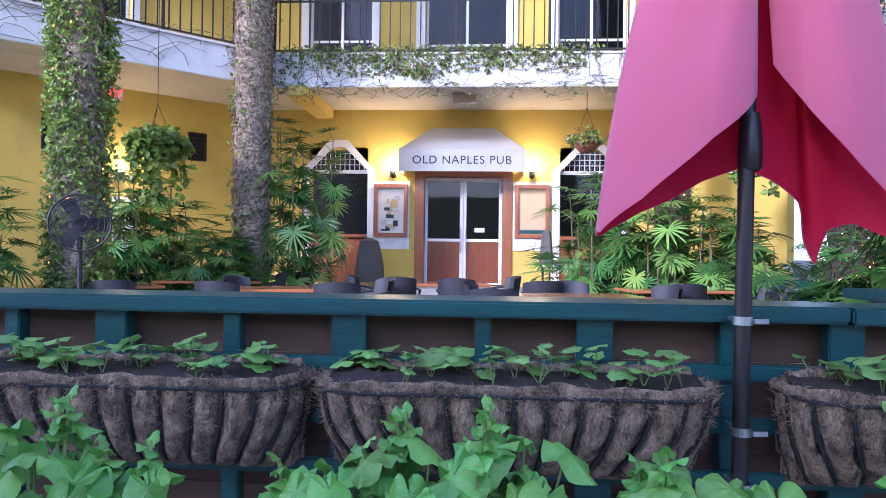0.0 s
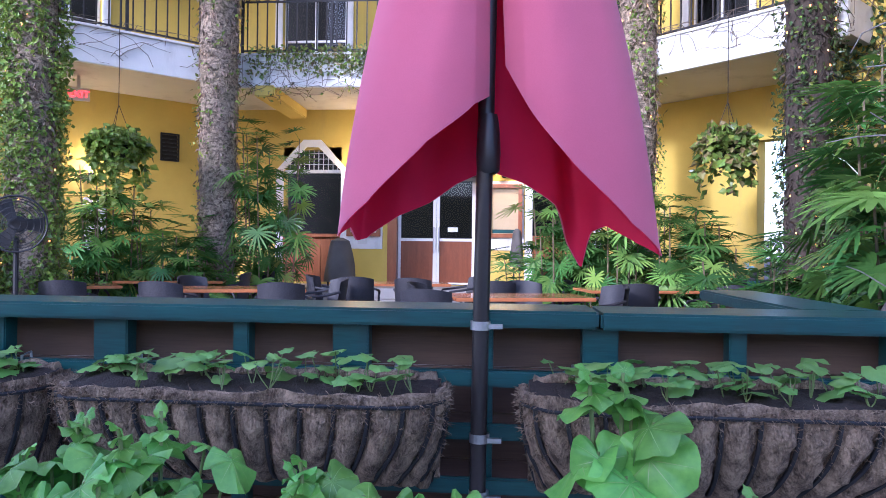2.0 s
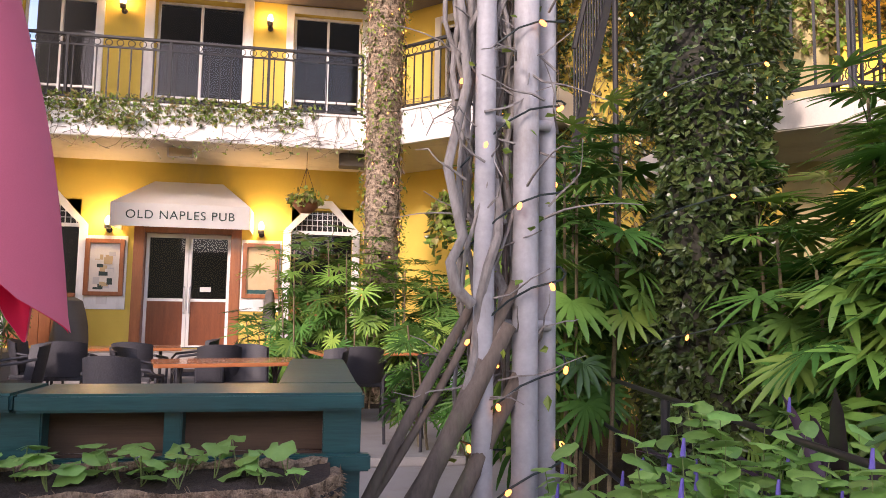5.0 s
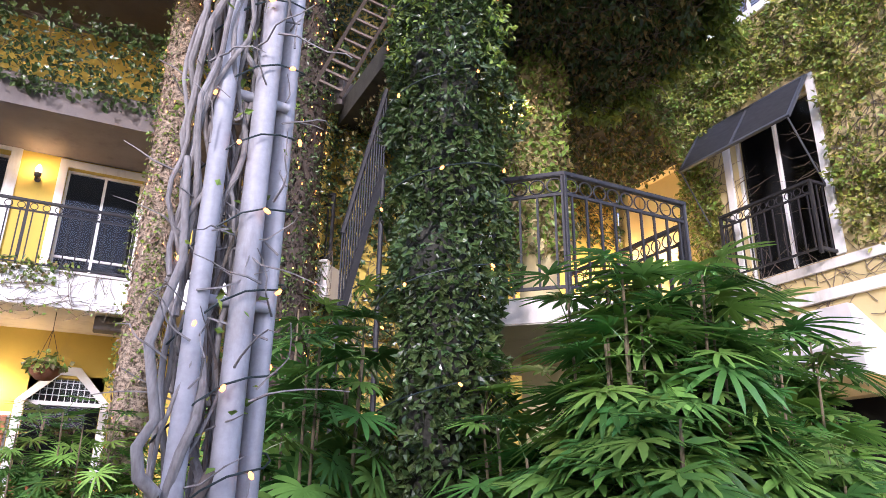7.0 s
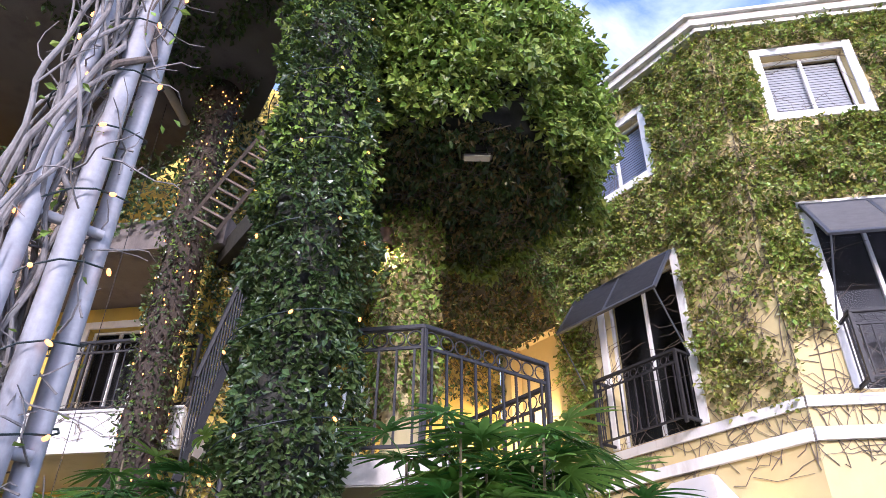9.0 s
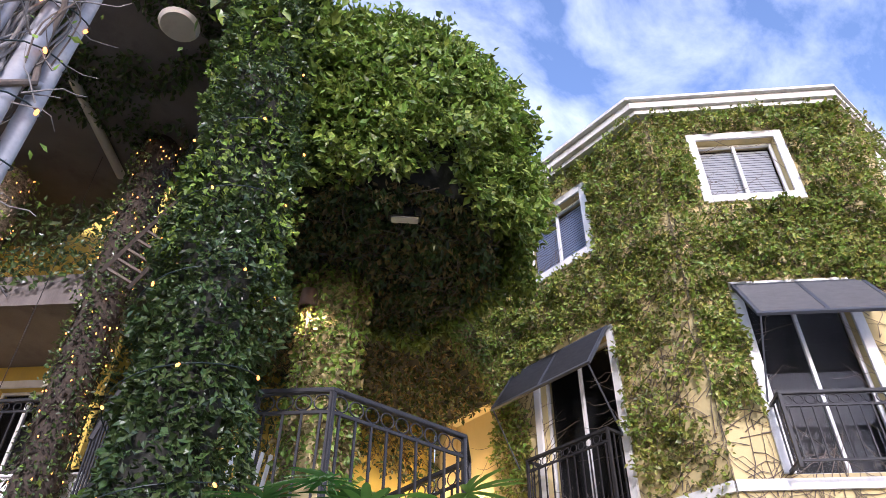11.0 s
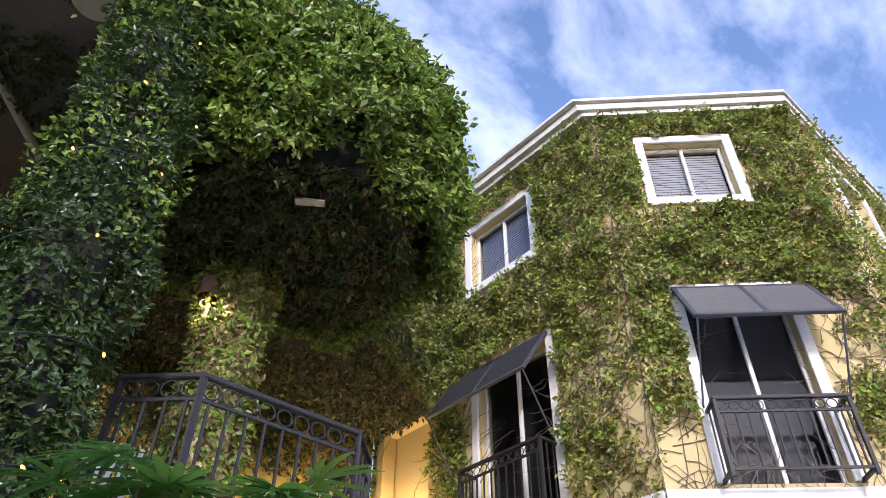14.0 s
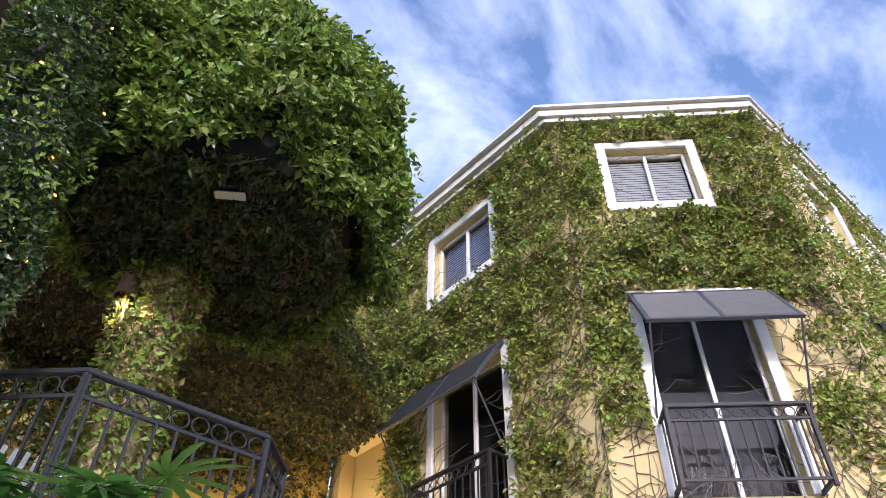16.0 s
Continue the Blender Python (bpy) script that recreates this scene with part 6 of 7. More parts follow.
# ---- raised terrace, tables and chairs ----
DECK = 0.08
b = Build().prism([(-4.15, 2.2), (1.58, 2.2), (1.58, 6.2), (3.0, 6.2), (3.0, 9.3), (1.0, 9.3), (1.0, 10.45), (-4.15, 10.45)], 0.002, DECK)
tagged(b.part("terrace", PAVING, bevel=0.01), "low raised terrace of pale worn concrete", "terrace", kind="structure")
def dining_table(m, w=1.2, d=0.75):
    t = thing("dining_table", "rectangular varnished orange wood table on an iron base", "table", "patio tables", at=m)
    Build().box((-w / 2, -d / 2, 0.715), (w / 2, d / 2, 0.75)).part("tabletop", TABLE, t, bevel=0.008)
    for x in (-w / 2 + 0.25, w / 2 - 0.25):
        Build().tube([(x, 0, 0.03), (x, 0, 0.714)], 0.022, 10).part("leg", IRON, t)
        for s in (-1, 1):
            Build().tube([(x, 0, 0.10), (x, s * 0.15, 0.09), (x, s * 0.28, 0.0)], 0.015, 8).part("foot", IRON, t)
            Build().tube([(x, 0, 0.52), (x, s * 0.12, 0.62), (x, s * 0.26, 0.708)], 0.012, 8).part("bracket", IRON, t)
    return t


def dining_chair(m):
    t = thing("wicker_chair", "dark woven wicker armchair with a curved back", "chair", "patio chairs", at=m)
    Build().box((-0.25, -0.24, 0.40), (0.25, 0.24, 0.45)).part("seat", WICKER, t, bevel=0.015)
    vs, n = [], 14
    for i in range(6):
        z = 0.45 + 0.41 * i / 5
        for k in range(n + 1):
            a = math.pi * (0.16 + 0.68 * k / n)
            for r in (0.27, 0.245):
                lean = 0.06 * i / 5
                zz = z - (0.07 * (1 - math.sin(a)) * i / 5)
                vs.append((r * math.cos(a) * 1.02, r * math.sin(a) + lean, zz))
    fs = []
    w = 2 * (n + 1)
    for i in range(5):
        for k in range(n):
            a = i * w + 2 * k
            fs += [(a, a + 2, a + w + 2, a + w), (a + 1, a + w + 1, a + w + 3, a + 3)]
    for k in range(n):
        a = 5 * w + 2 * k
        fs.append((a, a + 2, a + 3, a + 1))
    Build().add(vs, fs).part("backrest", WICKER, t, smooth=True)
    for s in (-1, 1):
        Build().tube([(s * 0.25, 0.16, 0.70), (s * 0.29, 0.0, 0.67), (s * 0.28, -0.18, 0.65), (s * 0.27, -0.23, 0.60), (s * 0.25, -0.22, 0.0)], 0.016, 8).part("arm", WICKER, t, smooth=True)
        Build().tube([(s * 0.22, 0.22, 0.42), (s * 0.24, 0.27, 0.0)], 0.014, 8).part("leg", WICKER, t)
    return t


table0 = dining_table(pose(0.85, 7.25, DECK, 0, 0, 14), 1.4)
for x, y, a in ((-0.75, 9.7, 12), (-4.75, 8.2, 40), (-3.85, 9.45, 16), (-2.25, 7.85, 18), (2.35, 8.95, 12)):
    copy_thing(table0, pose(x, y, DECK if x > -4 and y < 10.4 else 0.05, 0, 0, a))
chair0 = dining_chair(pose(2.66, 6.75, DECK, 0, 0, -55))
for x, y, a in ((0.0, 7.55, 80), (0.05, 6.5, 170), (1.7, 7.55, -65), (0.95, 8.1, 10), (0.6, 8.5, 185), (2.2, 8.3, 180), (3.2, 8.6, -70), (2.9, 9.6, -20), (1.8, 9.7, 15),
                (-1.6, 9.3, 95), (0.1, 9.75, -75), (-0.4, 9.0, 172), (-1.2, 9.1, 185), (-5.3, 8.9, 25), (-4.5, 9.2, 60), (-3.2, 9.75, -70), (-3.0, 10.2, -40), (-2.75, 7.1, 178), (-1.6, 7.3, 190), (-2.9, 8.3, 70), (-1.45, 8.25, -60), (-4.2, 7.6, 200)):
    copy_thing(chair0, pose(x, y, DECK if -4 < x < 2.9 and y < 9.25 or -4 < x < 0.8 else 0.05, 0, 0, a))

# ---- paving, and an unseen closing wall added behind the walker ----
b = Build().box((-9.0, -11.9, -0.12), (9.9, 12.4, 0.0))
tagged(b.part("pavement", PAVING), "pale worn concrete paving of the court", "pavement", kind="structure")
# The tall part is added to keep low sun off the fence.
b = Build().box((-15, -12.3, 0), (-5.2, -12.0, 8.2))
b.box((-34, -12.3, 0), (-15, -12.0, 4.2)).box((-5.2, -12.3, 0), (24, -12.0, 4.2))
tagged(b.part("sun_block_wall", CREAM), "unseen plain cream wall behind the walker, its tall part blocking sun", "wall", kind="structure")
for x0, x1, y0, y1 in ((3.7, 7.9, 2.6, 8.6), (-7.5, -4.2, 5.6, 10.4), (1.0, 4.6, 9.3, 10.25), (2.1, 3.3, 1.3, 3.3)):
    bed = Build().box((x0, y0, 0.0), (x1, y1, 0.05))
    tagged(bed.part("planting_bed", EARTH, bevel=0.02), "dark soil bed under the palms", "planting bed", kind="structure")

# ---- bench and jar by the passage ----
bench = thing("garden_bench", "black slatted garden bench before the passage", "bench", at=pose(4.05, 8.95, 0.05, 0, 0, -40))
for k in range(4):
    Build().box((-0.6, 0.16 + 0.02 * k, 0.5 + 0.11 * k), (0.6, 0.19 + 0.02 * k, 0.58 + 0.11 * k)).part("back_slat", IRON, bench, bevel=0.004)
    Build().box((-0.6, -0.26 + 0.11 * k, 0.42), (0.6, -0.17 + 0.11 * k, 0.45)).part("seat_slat", IRON, bench, bevel=0.004)
for x in (-0.55, 0.55):
    Build().box((x - 0.025, -0.25, 0), (x + 0.025, -0.2, 0.62)).part("leg", IRON, bench)
    Build().box((x - 0.025, 0.2, 0), (x + 0.025, 0.25, 0.95)).part("leg", IRON, bench)
jar = thing("ceramic_jar", "white ceramic jar with a lid on the patio", "jar", at=pose(3.15, 7.5, 0))
Build().lathe((0, 0, 0), [(0.001, 0), (0.13, 0), (0.19, 0.25), (0.2, 0.5), (0.16, 0.72), (0.10, 0.8)], 24).part("body", WHITE, jar, smooth=True)
Build().lathe((0, 0, 0.8), [(0.12, 0), (0.11, 0.03), (0.03, 0.06), (0.03, 0.08), (0.001, 0.1)], 20).part("lid", WHITE, jar, smooth=True)

# ---- pedestal fan ----
fan = thing("pedestal_fan", "black pedestal fan with a wire cage by the ivy trunk", "fan", at=pose(-3.64, 6.0, 0, 0, 0, 28))
Build().lathe((0, 0, 0), [(0.001, 0), (0.24, 0), (0.24, 0.03), (0.05, 0.06), (0.03, 0.08)], 24).part("base", IRON, fan, smooth=True)
Build().tube([(0, 0, 0.06), (0, 0, 1.35)], 0.022, 10).part("pole", IRON, fan)
Build().tube([(0, 0.02, 1.47), (0, 0.20, 1.47)], 0.075, 16).part("motor", IRON, fan, smooth=True)
m = Matrix.Translation((0, -0.05, 1.47))
cage = Build().ring((0, 0, 0), 0.25, 0.009, m, 32).part("cage", IRON, fan)
for r in (0.05, 0.10, 0.15, 0.20, 0.225):
    Build().ring((0, 0, 0), r, 0.004, m @ Matrix.Translation((0, -0.05 * (1 - r / 0.25), 0)), 28).part("ring_wire", IRON, cage)
spoke = Build().tube([(0.04, -0.05, 0), (0.25, 0, 0)], 0.0022, 4, False).mesh("spoke_wire", IRON)
for k in range(28):
    put(spoke, "spoke_wire", cage, m @ Matrix.Rotation(2 * math.pi * k / 28, 4, "Y"))
for k in range(3):
    a = 2 * math.pi * k / 3
    R = m @ Matrix.Rotation(a, 4, "Y")
    Build().add([R @ Vector(p) for p in ((0.03, 0.03, -0.03), (0.22, 0.045, -0.08), (0.23, 0.02, 0.06), (0.03, 0.015, 0.04))], [(0, 1, 2, 3), (3, 2, 1, 0)]).part("blade", IRON, fan)

# ---- exit sign ----
sign = thing("exit_sign", "white box sign with glowing red letters under the balcony", "exit sign", at=pose(-5.57, 9.92, 3.52, 0, 0, 30))
Build().box((-0.15, -0.02, -0.09), (0.15, 0.02, 0.10)).part("housing", SOFFIT, sign, bevel=0.006)
Build().box((-0.02, -0.015, 0.10), (0.02, 0.015, 0.279)).part("stem", SOFFIT, sign)
cu = bpy.data.curves.new("lettering", "FONT")
cu.body, cu.size, cu.align_x, cu.align_y, cu.extrude, cu.offset = "EXIT", 0.14, "CENTER", "CENTER", 0.002, 0.004
o = new("lettering", cu)
o.data.materials.append(EXITRED)
o.parent = sign
o.matrix_basis = Matrix.Translation((0, -0.024, 0.0)) @ pose(0, 0, 0, 90, 0, 0)
tagged(o, "glowing red capital letters")


# ---- hanging plants ----
def hanging_plant(x, y, z, top, r, drop, n, seed, mat_a, mat_b, label, bowl=None, size=0.10):
    t = thing("hanging_plant", label, "hanging plant", at=Matrix.Translation((x, y, z)))
    bw = bowl or IVYBASE
    Build().lathe((0, 0, 0), [(0.001, -0.16), (0.10, -0.15), (0.19, -0.06), (0.21, 0.02), (0.19, 0.02), (0.10, -0.02), (0.001, -0.02)], 22).part("basket", bw, t, smooth=True)
    for k in range(3):
        a = 2.1 * k + 0.4
        Build().tube([(0.2 * math.cos(a), 0.2 * math.sin(a), 0.01), (0, 0, 0.55)], 0.004, 5).part("hanger_wire", IRON, t)
    Build().tube([(0, 0, 0.55), (0, 0, top - z)], 0.005, 5).part("rope", IRON, t)
    g2 = np.random.default_rng(seed)
    pts, nr = [], []
    for k in range(n):
        a = g2.uniform(0, 6.283)
        f = g2.random()
        if f < 0.45:
            s = math.sqrt(g2.random())
            pts.append((r * s * math.cos(a), r * s * math.sin(a), 0.28 * (1 - s * s) * g2.uniform(0.3, 1)))
        else:
            d = g2.random() ** 1.5 * drop
            q = r * (0.85 + 0.15 * math.sin(a * 5 + seed))
            pts.append((q * math.cos(a), q * math.sin(a), 0.05 - d * (0.6 + 0.4 * math.sin(a * 3 + seed))))
        nr.append((math.cos(a), math.sin(a), 0.3))
    leaf_mass("trailing_leaves", pts, nr, size, mat_a, "", "", t, depth=0.08, kind="", seed=seed, wide=0.8)
    leaf_mass("light_leaves", pts[::3], nr[::3], size, mat_b, "", "", t, depth=0.12, kind="", seed=seed + 1, wide=0.8)
    return t


hanging_plant(-4.42, 9.0, 2.62, 9.3, 0.32, 0.85, 1100, 301, IVYBRIGHT, IVY, "trailing heart-leaved plant hanging on a wire from the balcony")
hanging_plant(3.50, 9.2, 2.65, 9.3, 0.30, 0.70, 800, 302, IVY, IVYDRY, "trailing leafy plant with a few red leaves hanging from the balcony")
hanging_plant(1.46, 11.0, 2.98, 3.78, 0.22, 0.12, 170, 303, IVY, IVYDRY, "half-bare hanging basket of red-brown coir", TERRACOTTA, 0.08)

# ---- vents, meter boxes, soffit lights ----
for fc, u, z, lab in ((DIAG_L, 4.2, 3.0, "dark louvred wall vent"), (DIAG_L, 2.0, 2.95, "dark louvred wall vent")):
    t = thing("wall_vent", lab, "vent", "wall vents")
    board_frame(t, fc, u - 0.16, u + 0.16, z - 0.24, z + 0.24, 0.03, IRON, 0.003, 0.03)
    for k in range(6):
        Build().box((u - 0.13, 0.004, z - 0.2 + 0.067 * k), (u + 0.13, 0.02, z - 0.175 + 0.067 * k), fc.m @ Matrix.Translation((0, 0, 0))).part("slat", IRON, t)
    Build().box((u - 0.13, 0.0025, z - 0.21), (u + 0.13, 0.0035, z + 0.21), fc.m).part("backing", DARK, t)
for u, z0, z1 in ((3.02, 1.22, 1.62), (3.02, 1.66, 2.06)):
    t = thing("meter_box", "pale grey electrical box on the yellow wall", "electrical box", "electrical boxes")
    Build().box((u - 0.17, 0.003, z0), (u + 0.17, 0.11, z1), DIAG_L.m).part("case", WHITE, t, bevel=0.01)
    Build().box((u - 0.13, 0.111, z0 + 0.1), (u + 0.13, 0.116, z0 + 0.14), DIAG_L.m).part("label_strip", INK, t)
t = thing("soffit_speaker", "small beige speaker box under the balcony", "speaker")
Build().box((-0.65, 11.2, 3.63), (-0.25, 11.45, 3.798)).part("case", SOFFIT, t, bevel=0.015)
Build().box((-0.62, 11.195, 3.65), (-0.28, 11.199, 3.78)).part("grille", TANPAPER, t)
t = thing("soffit_speaker", "dark speaker box under the balcony beside the trunk", "speaker")
Build().box((1.95, 11.0, 3.6), (2.35, 11.3, 3.798)).part("case", COVER, t, bevel=0.015)
beam = Build().box((-0.16, -0.9, 3.62), (0.16, 0.9, 3.798), pose(-3.0, 11.5, 0))
tagged(beam.part("bracket_beam", YELLOW, bevel=0.02), "yellow stucco bracket under the balcony", "beam", kind="structure")
beam = Build().box((-0.16, -0.9, 3.62), (0.16, 0.9, 3.798), pose(2.75, 11.5, 0))
tagged(beam.part("bracket_beam", YELLOW, bevel=0.02), "yellow stucco bracket under the balcony", "beam", kind="structure")

t = thing("spot_lamp", "dull copper cylinder lamp on a pipe beside the slim column", "lamp", at=Matrix.Translation((5.46, 5.32, 5.36)))
Build().lathe((0, 0, 0), [(0.001, 0.2), (0.085, 0.2), (0.095, 0.02), (0.10, 0.0), (0.09, -0.01), (0.08, 0.18)], 18).part("shade", COPPER, t, smooth=True)
Build().tube([(0, 0, 0.19), (0.05, 0.05, 0.26), (0.06, 0.1, -0.6), (0.06, 0.1, -2.51)], 0.015, 8).part("pipe", BROWNBARK, t, smooth=True)
la = bpy.data.lights.new("spot_glow", "SPOT")
la.energy, la.color, la.spot_size, la.shadow_soft_size = 16, (1.0, 0.78, 0.46), radians(150), 0.05
lo = new("spot_glow", la)
lo.parent = t
lo.matrix_basis = look((0, 0, -0.05), (0.30, 0.06, -0.6))
t = thing("bulkhead_lamp", "unlit white oblong lamp under the turret floor", "lamp", at=pose(5.70, 4.04, 5.86, 0, 0, -35))
Build().box((-0.15, -0.06, -0.04), (0.15, 0.06, 0.0)).part("diffuser", SOFFIT, t, bevel=0.02)
Build().box((-0.16, -0.07, 0.001), (0.16, 0.07, 0.15)).part("housing", IVYBASE, t, bevel=0.01)
t = thing("flood_lamp", "round pale flood lamp under the eave", "lamp", at=Matrix.Translation((3.40, 5.73, 8.75)))
Build().lathe((0, 0, 0), [(0.001, -0.03), (0.21, -0.03), (0.25, 0.02), (0.16, 0.09), (0.02, 0.11)], 20).part("shade", SOFFIT, t, smooth=True)
Build().tube([(0, 0, 0.1), (0.0, 0.05, 0.549)], 0.015, 6).part("rod", IRON, t)


# ---- covered heaters beside the pub door ----
def covered_heater(x, y, z, h, w, seed, label, low=0.08):
    t = thing("covered_heater", label, "covered heater", at=pose(x, y, z, 0, 0, seed * 37))
    vs, n, rows = [], 28, 14
    for i in range(rows + 1):
        f = i / rows
        for k in range(n):
            a = 2 * math.pi * k / n
            r = w * (1.0 - 0.45 * f ** 2) * (1 + 0.09 * math.sin(5 * a + 3 * f + seed) * (1 - f)) * (1 if f < 0.93 else math.sqrt(max(0.0, 1 - ((f - 0.93) / 0.075) ** 2)))
            vs.append((r * math.cos(a), 0.62 * r * math.sin(a), low + (h - low) * f))
    Build().add(vs, [(i * n + k, i * n + (k + 1) % n, (i + 1) * n + (k + 1) % n, (i + 1) * n + k) for i in range(rows) for k in range(n)]).part("cover", COVER, t, smooth=True)
    Build().tube([(-w * 0.8, 0, 0.0), (-w * 0.8, 0, 0.5)], 0.016, 8).part("leg", IRON, t)
    Build().tube([(w * 0.8, 0, 0.0), (w * 0.8, 0, 0.5)], 0.016, 8).part("leg", IRON, t)
    return t


covered_heater(-2.05, 11.75, PLATFORM, 0.82, 0.27, 1, "folded stand under a grey-brown cover by the pub wall")
covered_heater(0.92, 11.75, PLATFORM, 1.0, 0.16, 3, "slim folded stand half hidden by a grey-brown cover", 0.36)

# ---- handrail, shrub and purple plants by the vine post ----
rail = thing("handrail", "blue-grey metal pipe handrail through the planting", "handrail")
for z, mat_r in ((0.93, POLE), (0.63, IRON), (0.35, IRON)):
    Build().tube([(3.12, 1.35, z), (3.35, 3.2, z), (3.66, 5.5, z)], 0.013, 10).part("rail", mat_r, rail, smooth=True)
for x, y in ((3.14, 1.45), (3.36, 3.3), (3.66, 5.45)):
    Build().tube([(x, y, 0), (x, y, 0.92)], 0.022, 10).part("post", IRON, rail)
post = thing("gate_post", "dark blue timber gate post with a round cap", "post")
Build().box((3.28, 7.68, 0), (3.38, 7.78, 1.0)).part("shaft", TEAL, post, bevel=0.006)
Build().lathe((3.33, 7.73, 1.0), [(0.04, 0), (0.045, 0.015), (0.03, 0.03), (0.045, 0.06), (0.03, 0.095), (0.001, 0.105)], 14).part("cap", IRON, post, smooth=True)

SHRUBGREEN = material("light_shrub_leaf", (0.25, 0.46, 0.11), (0.17, 0.36, 0.08), 0.4, scale=9, fine=60, bump=0.1, leafy=0.3, vary=0.3, island=True)
SHRUBLEAF = [blob_leaf("leaf", SEEDLING, 0.05 + 0.008 * k, 0, 0.12, 0.05, 27 + k, 1.35, 12, 0.3) for k in range(3)]


def shrub(x, y, h, n, r, seed, label):
    t = thing("flowering_shrub", label, "shrub", "low shrubs by the handrail", at=Matrix.Translation((x, y, 0.05)))
    g2 = random.Random(seed)
    stems, leaves = Build(), Build()
    for c in range(n):
        a, q = g2.uniform(0, 6.283), r * math.sqrt(g2.random())
        tip = Vector((q * math.cos(a), q * math.sin(a), h * g2.uniform(0.6, 1.0) * (1 - 0.25 * (q / r) ** 2)))
        foot = Vector((tip.x * 0.4, tip.y * 0.4, 0))
        stems.tube([foot, foot.lerp(tip, 0.5) + Vector((0, 0, 0.05)), tip], [0.004, 0.003, 0.0015], 5)
        for k in range(9):
            f = 0.45 + 0.55 * k / 8
            me = SHRUBLEAF[g2.randrange(3)]
            m = Matrix.Translation(foot.lerp(tip, f) + Vector((0, 0, 0.05 * (1 - abs(2 * f - 1))))) @ pose(0, 0, 0, 0, 0, g2.uniform(0, 360)) @ pose(0, 0, 0, g2.uniform(-20, 20), g2.uniform(-15, 35), 0) @ Matrix.Scale(g2.uniform(0.8, 1.5), 4)
            leaves.add([m @ v.co for v in me.vertices], [tuple(p.vertices) for p in me.polygons])
        if g2.random() < 0.18:
            Build().tube([tip, tip + Vector((0.005, 0, 0.05))], [0.008, 0.004], 5).part("flower_spike", FLOWER, t)
    tagged(stems.part("stems", STEM, t, smooth=True), kind="stuff")
    tagged(leaves.part("leaves", SHRUBGREEN, t, smooth=True), kind="stuff")
    return t


FLOWER = material("violet_flower", (0.16, 0.12, 0.45), (0.12, 0.08, 0.35), 0.6, bump=0.3)
for x, y, h, n, r, sd in ((2.75, 1.9, 1.0, 60, 0.38, 1), (3.1, 2.3, 1.02, 60, 0.38, 2), (2.62, 2.4, 0.85, 34, 0.28, 3), (3.05, 1.65, 0.95, 46, 0.32, 4), (3.5, 2.2, 0.95, 46, 0.34, 5)):
    shrub(x, y, h, n, r, sd, "light green leafy shrub with small violet flower spikes")


def strap_plant(x, y, z, h, n, mat_l, seed, label, w=0.055):
    t = thing("cordyline", label, "plant", at=Matrix.Translation((x, y, z)))
    g2 = random.Random(seed)
    Build().tube([(0, 0, 0), (0, 0, h * 0.45)], [0.025, 0.02], 8).part("stem", CANE, t)
    for k in range(n):
        a = 2.4 * k
        up = g2.uniform(0.05, 0.75)
        L = h * g2.uniform(0.6, 0.85)
        out = Vector((math.cos(a), math.sin(a), 0))
        side = Vector((-math.sin(a), math.cos(a), 0))
        v = []
        for s, ww in ((0, 0.35), (0.25, 0.9), (0.55, 1.0), (0.8, 0.7), (1.0, 0.05)):
            c = Vector((0, 0, h * 0.4 * (0.5 + 0.5 * up))) + out * L * s * (1.1 - 0.6 * up) + Vector((0, 0, L * (up * s - 0.45 * s * s * (1.1 - up))))
            v += [c - side * w * ww * 0.5 + Vector((0, 0, 0.012 * ww)), c, c + side * w * ww * 0.5 + Vector((0, 0, 0.012 * ww))]
        Build().add(v, [q for i in range(4) for q in ((3 * i, 3 * i + 1, 3 * i + 4, 3 * i + 3), (3 * i + 1, 3 * i + 2, 3 * i + 5, 3 * i + 4))]).part("leaf", mat_l, t, smooth=True)
    return t


strap_plant(3.62, 2.45, 0.05, 1.3, 34, PURPLE, 1, "dark purple cordyline with long strap leaves", 0.055)
strap_plant(3.95, 2.35, 0.05, 0.8, 20, PURPLE, 2, "low dark purple cordyline with strap leaves", 0.07)

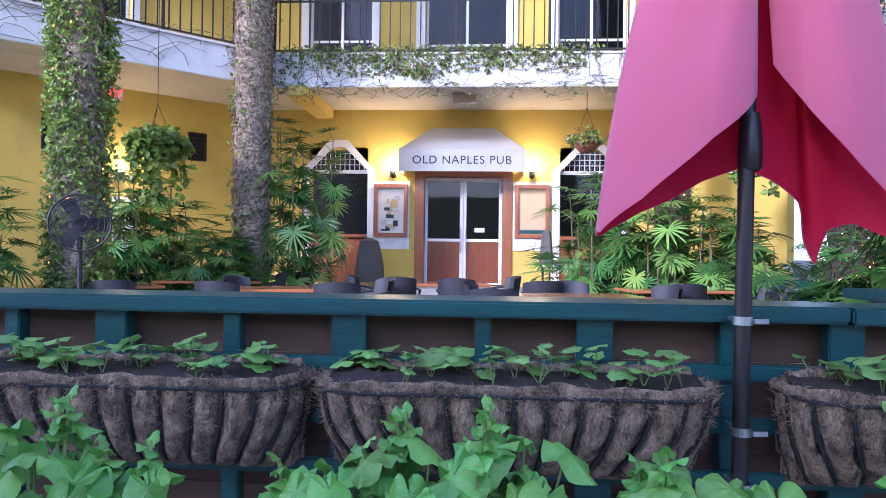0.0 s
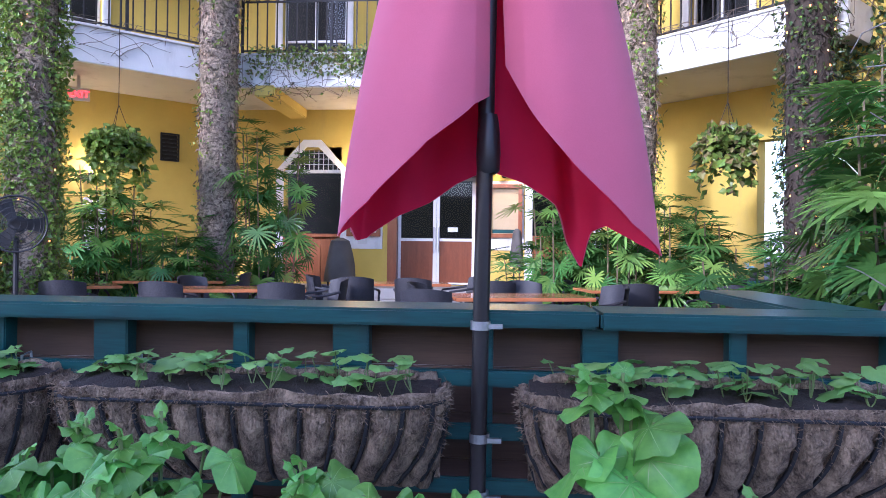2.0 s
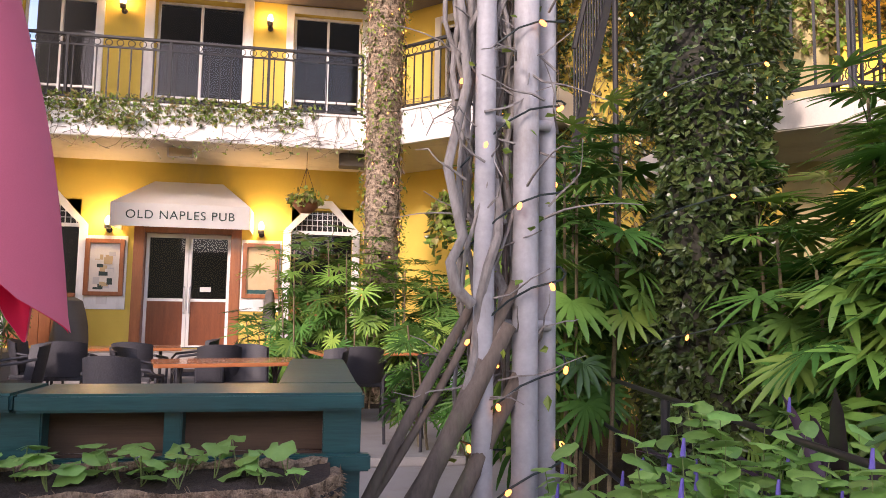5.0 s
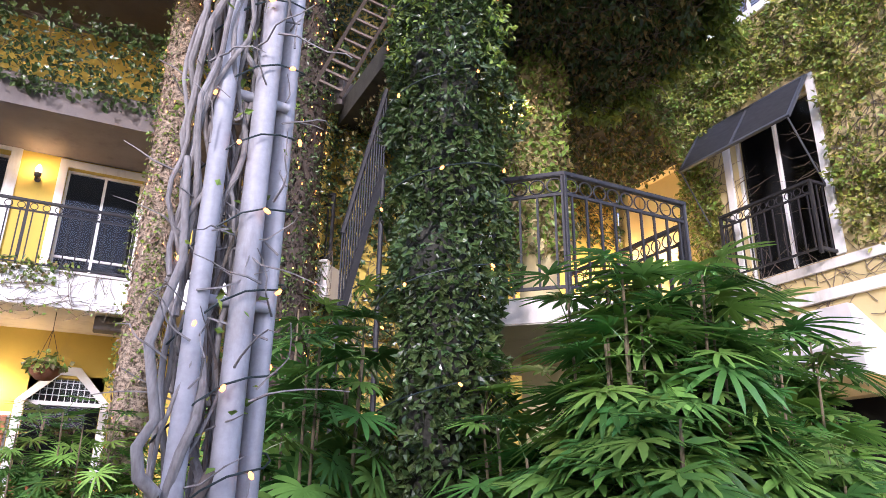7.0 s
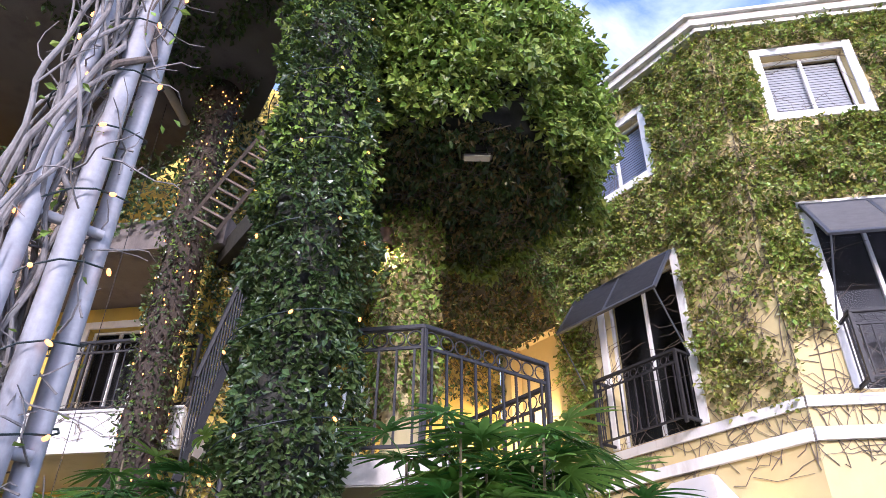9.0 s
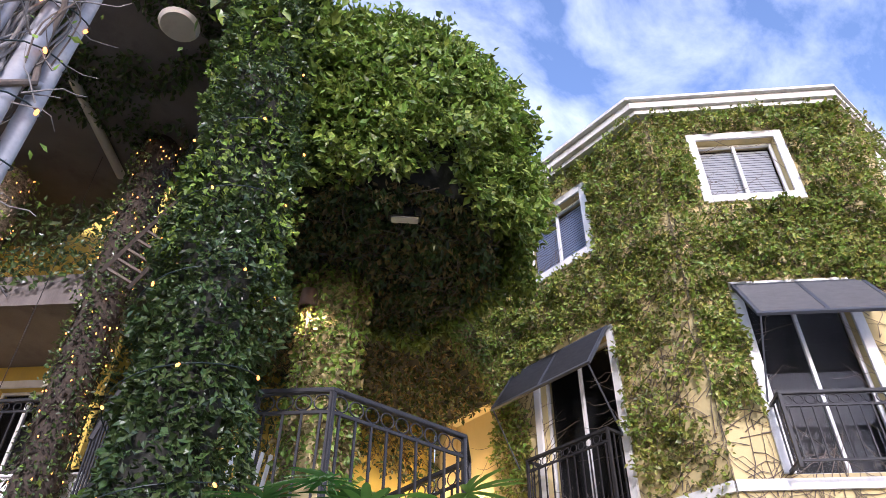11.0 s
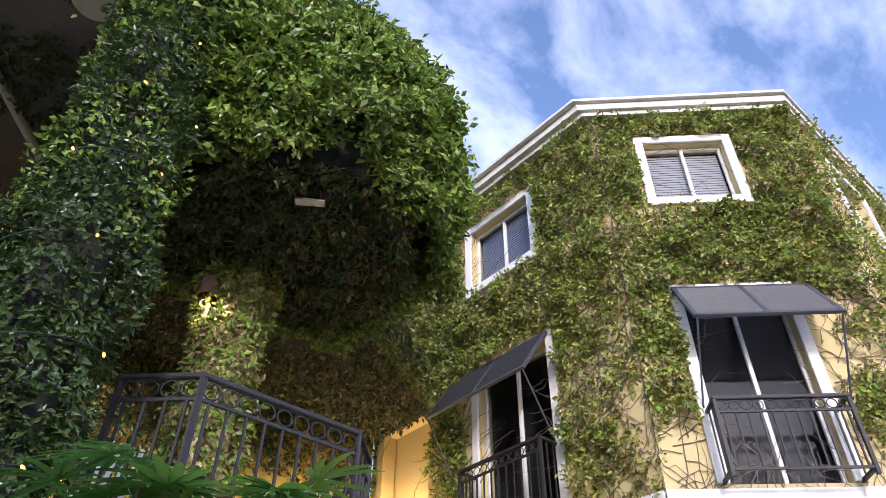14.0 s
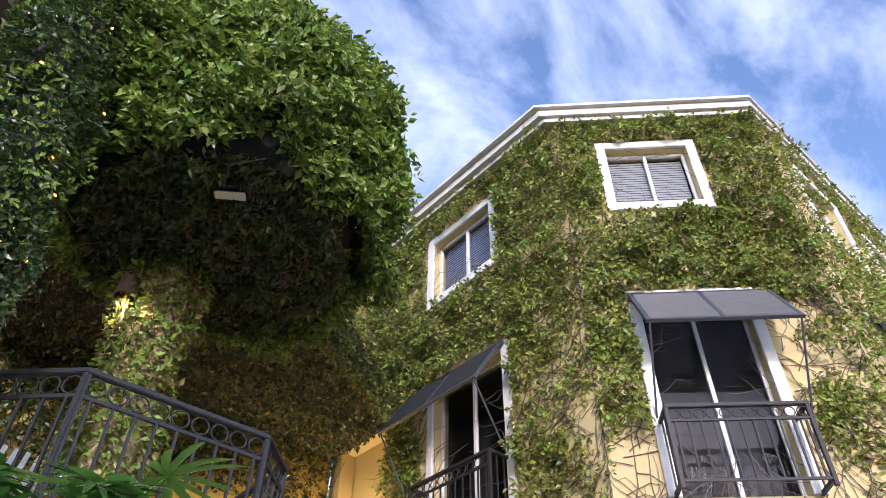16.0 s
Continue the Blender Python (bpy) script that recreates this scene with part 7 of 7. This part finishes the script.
# ---- feather palm by the tower door ----
areca = thing("feather_palm", "feather-leaved palm before the tower door", "palm", at=Matrix.Translation((7.35, 2.95, 0)))
g2 = random.Random(77)
for c in range(9):
    a = 2 * math.pi * c / 9 + g2.uniform(-0.3, 0.3)
    h, L = g2.uniform(1.4, 2.0), g2.uniform(0.9, 1.3)
    out = Vector((math.cos(a), math.sin(a), 0))
    side = Vector((-math.sin(a), math.cos(a), 0))
    P = lambda s: Vector((0, 0, h * 0.55)) + out * L * s + Vector((0, 0, h * 0.75 * s - 0.75 * s * s * L))
    fr = Build()
    fr.tube([(0, 0, 0), P(0)] + [P(k / 6) for k in range(1, 7)], 0.007, 5)
    for k in range(26):
        s = 0.18 + 0.8 * k / 25
        for sg in (-1, 1):
            q = P(s)
            d = (side * sg + out * 0.55 + Vector((0, 0, -0.25))).normalized() * 0.36 * (1 - 0.55 * abs(s - 0.45))
            e = out * 0.012
            fr.add([q - e, q + e, q + d * 0.6 + e, q + d + Vector((0, 0, -0.04)), q + d * 0.6 - e], [(0, 1, 2, 4), (4, 2, 3)])
    fr.part("frond", PALMLIGHT, areca)

# ---- thick mossy roots at the foot of the vine ----
g2 = random.Random(11)
for k, (x0, y0, x1, z1, r) in enumerate(((1.58, 2.66, 2.44, 1.28, 0.045), (1.74, 2.72, 2.46, 1.45, 0.030), (1.50, 2.76, 2.34, 1.5, 0.024), (1.86, 2.64, 2.46, 1.1, 0.036), (1.46, 2.72, 2.28, 1.3, 0.018))):
    pts = []
    for i in range(10):
        f = i / 9
        pts.append((x0 + (x1 - x0) * f ** 0.9 + 0.02 * math.sin(5 * f + k), y0 + (2.78 - y0) * f + 0.02 * math.cos(4 * f + k), -0.02 + (z1 + 0.02) * f))
    Build().tube(pts, [r * (1.15 - 0.35 * i / 9) * (1 + 0.1 * math.sin(i * 2 + k)) for i in range(10)], 10).part("root", BROWNBARK, vine, smooth=True)
Build().tube([(2.26, 2.72, 1.36), (2.19, 2.70, 1.42), (2.17, 2.70, 1.52), (2.22, 2.72, 1.62), (2.16, 2.74, 1.9), (2.24, 2.76, 2.25), (2.20, 2.76, 2.7)], [0.024, 0.025, 0.022, 0.02, 0.02, 0.018, 0.015], 10).part("stem", BARK, vine, smooth=True)
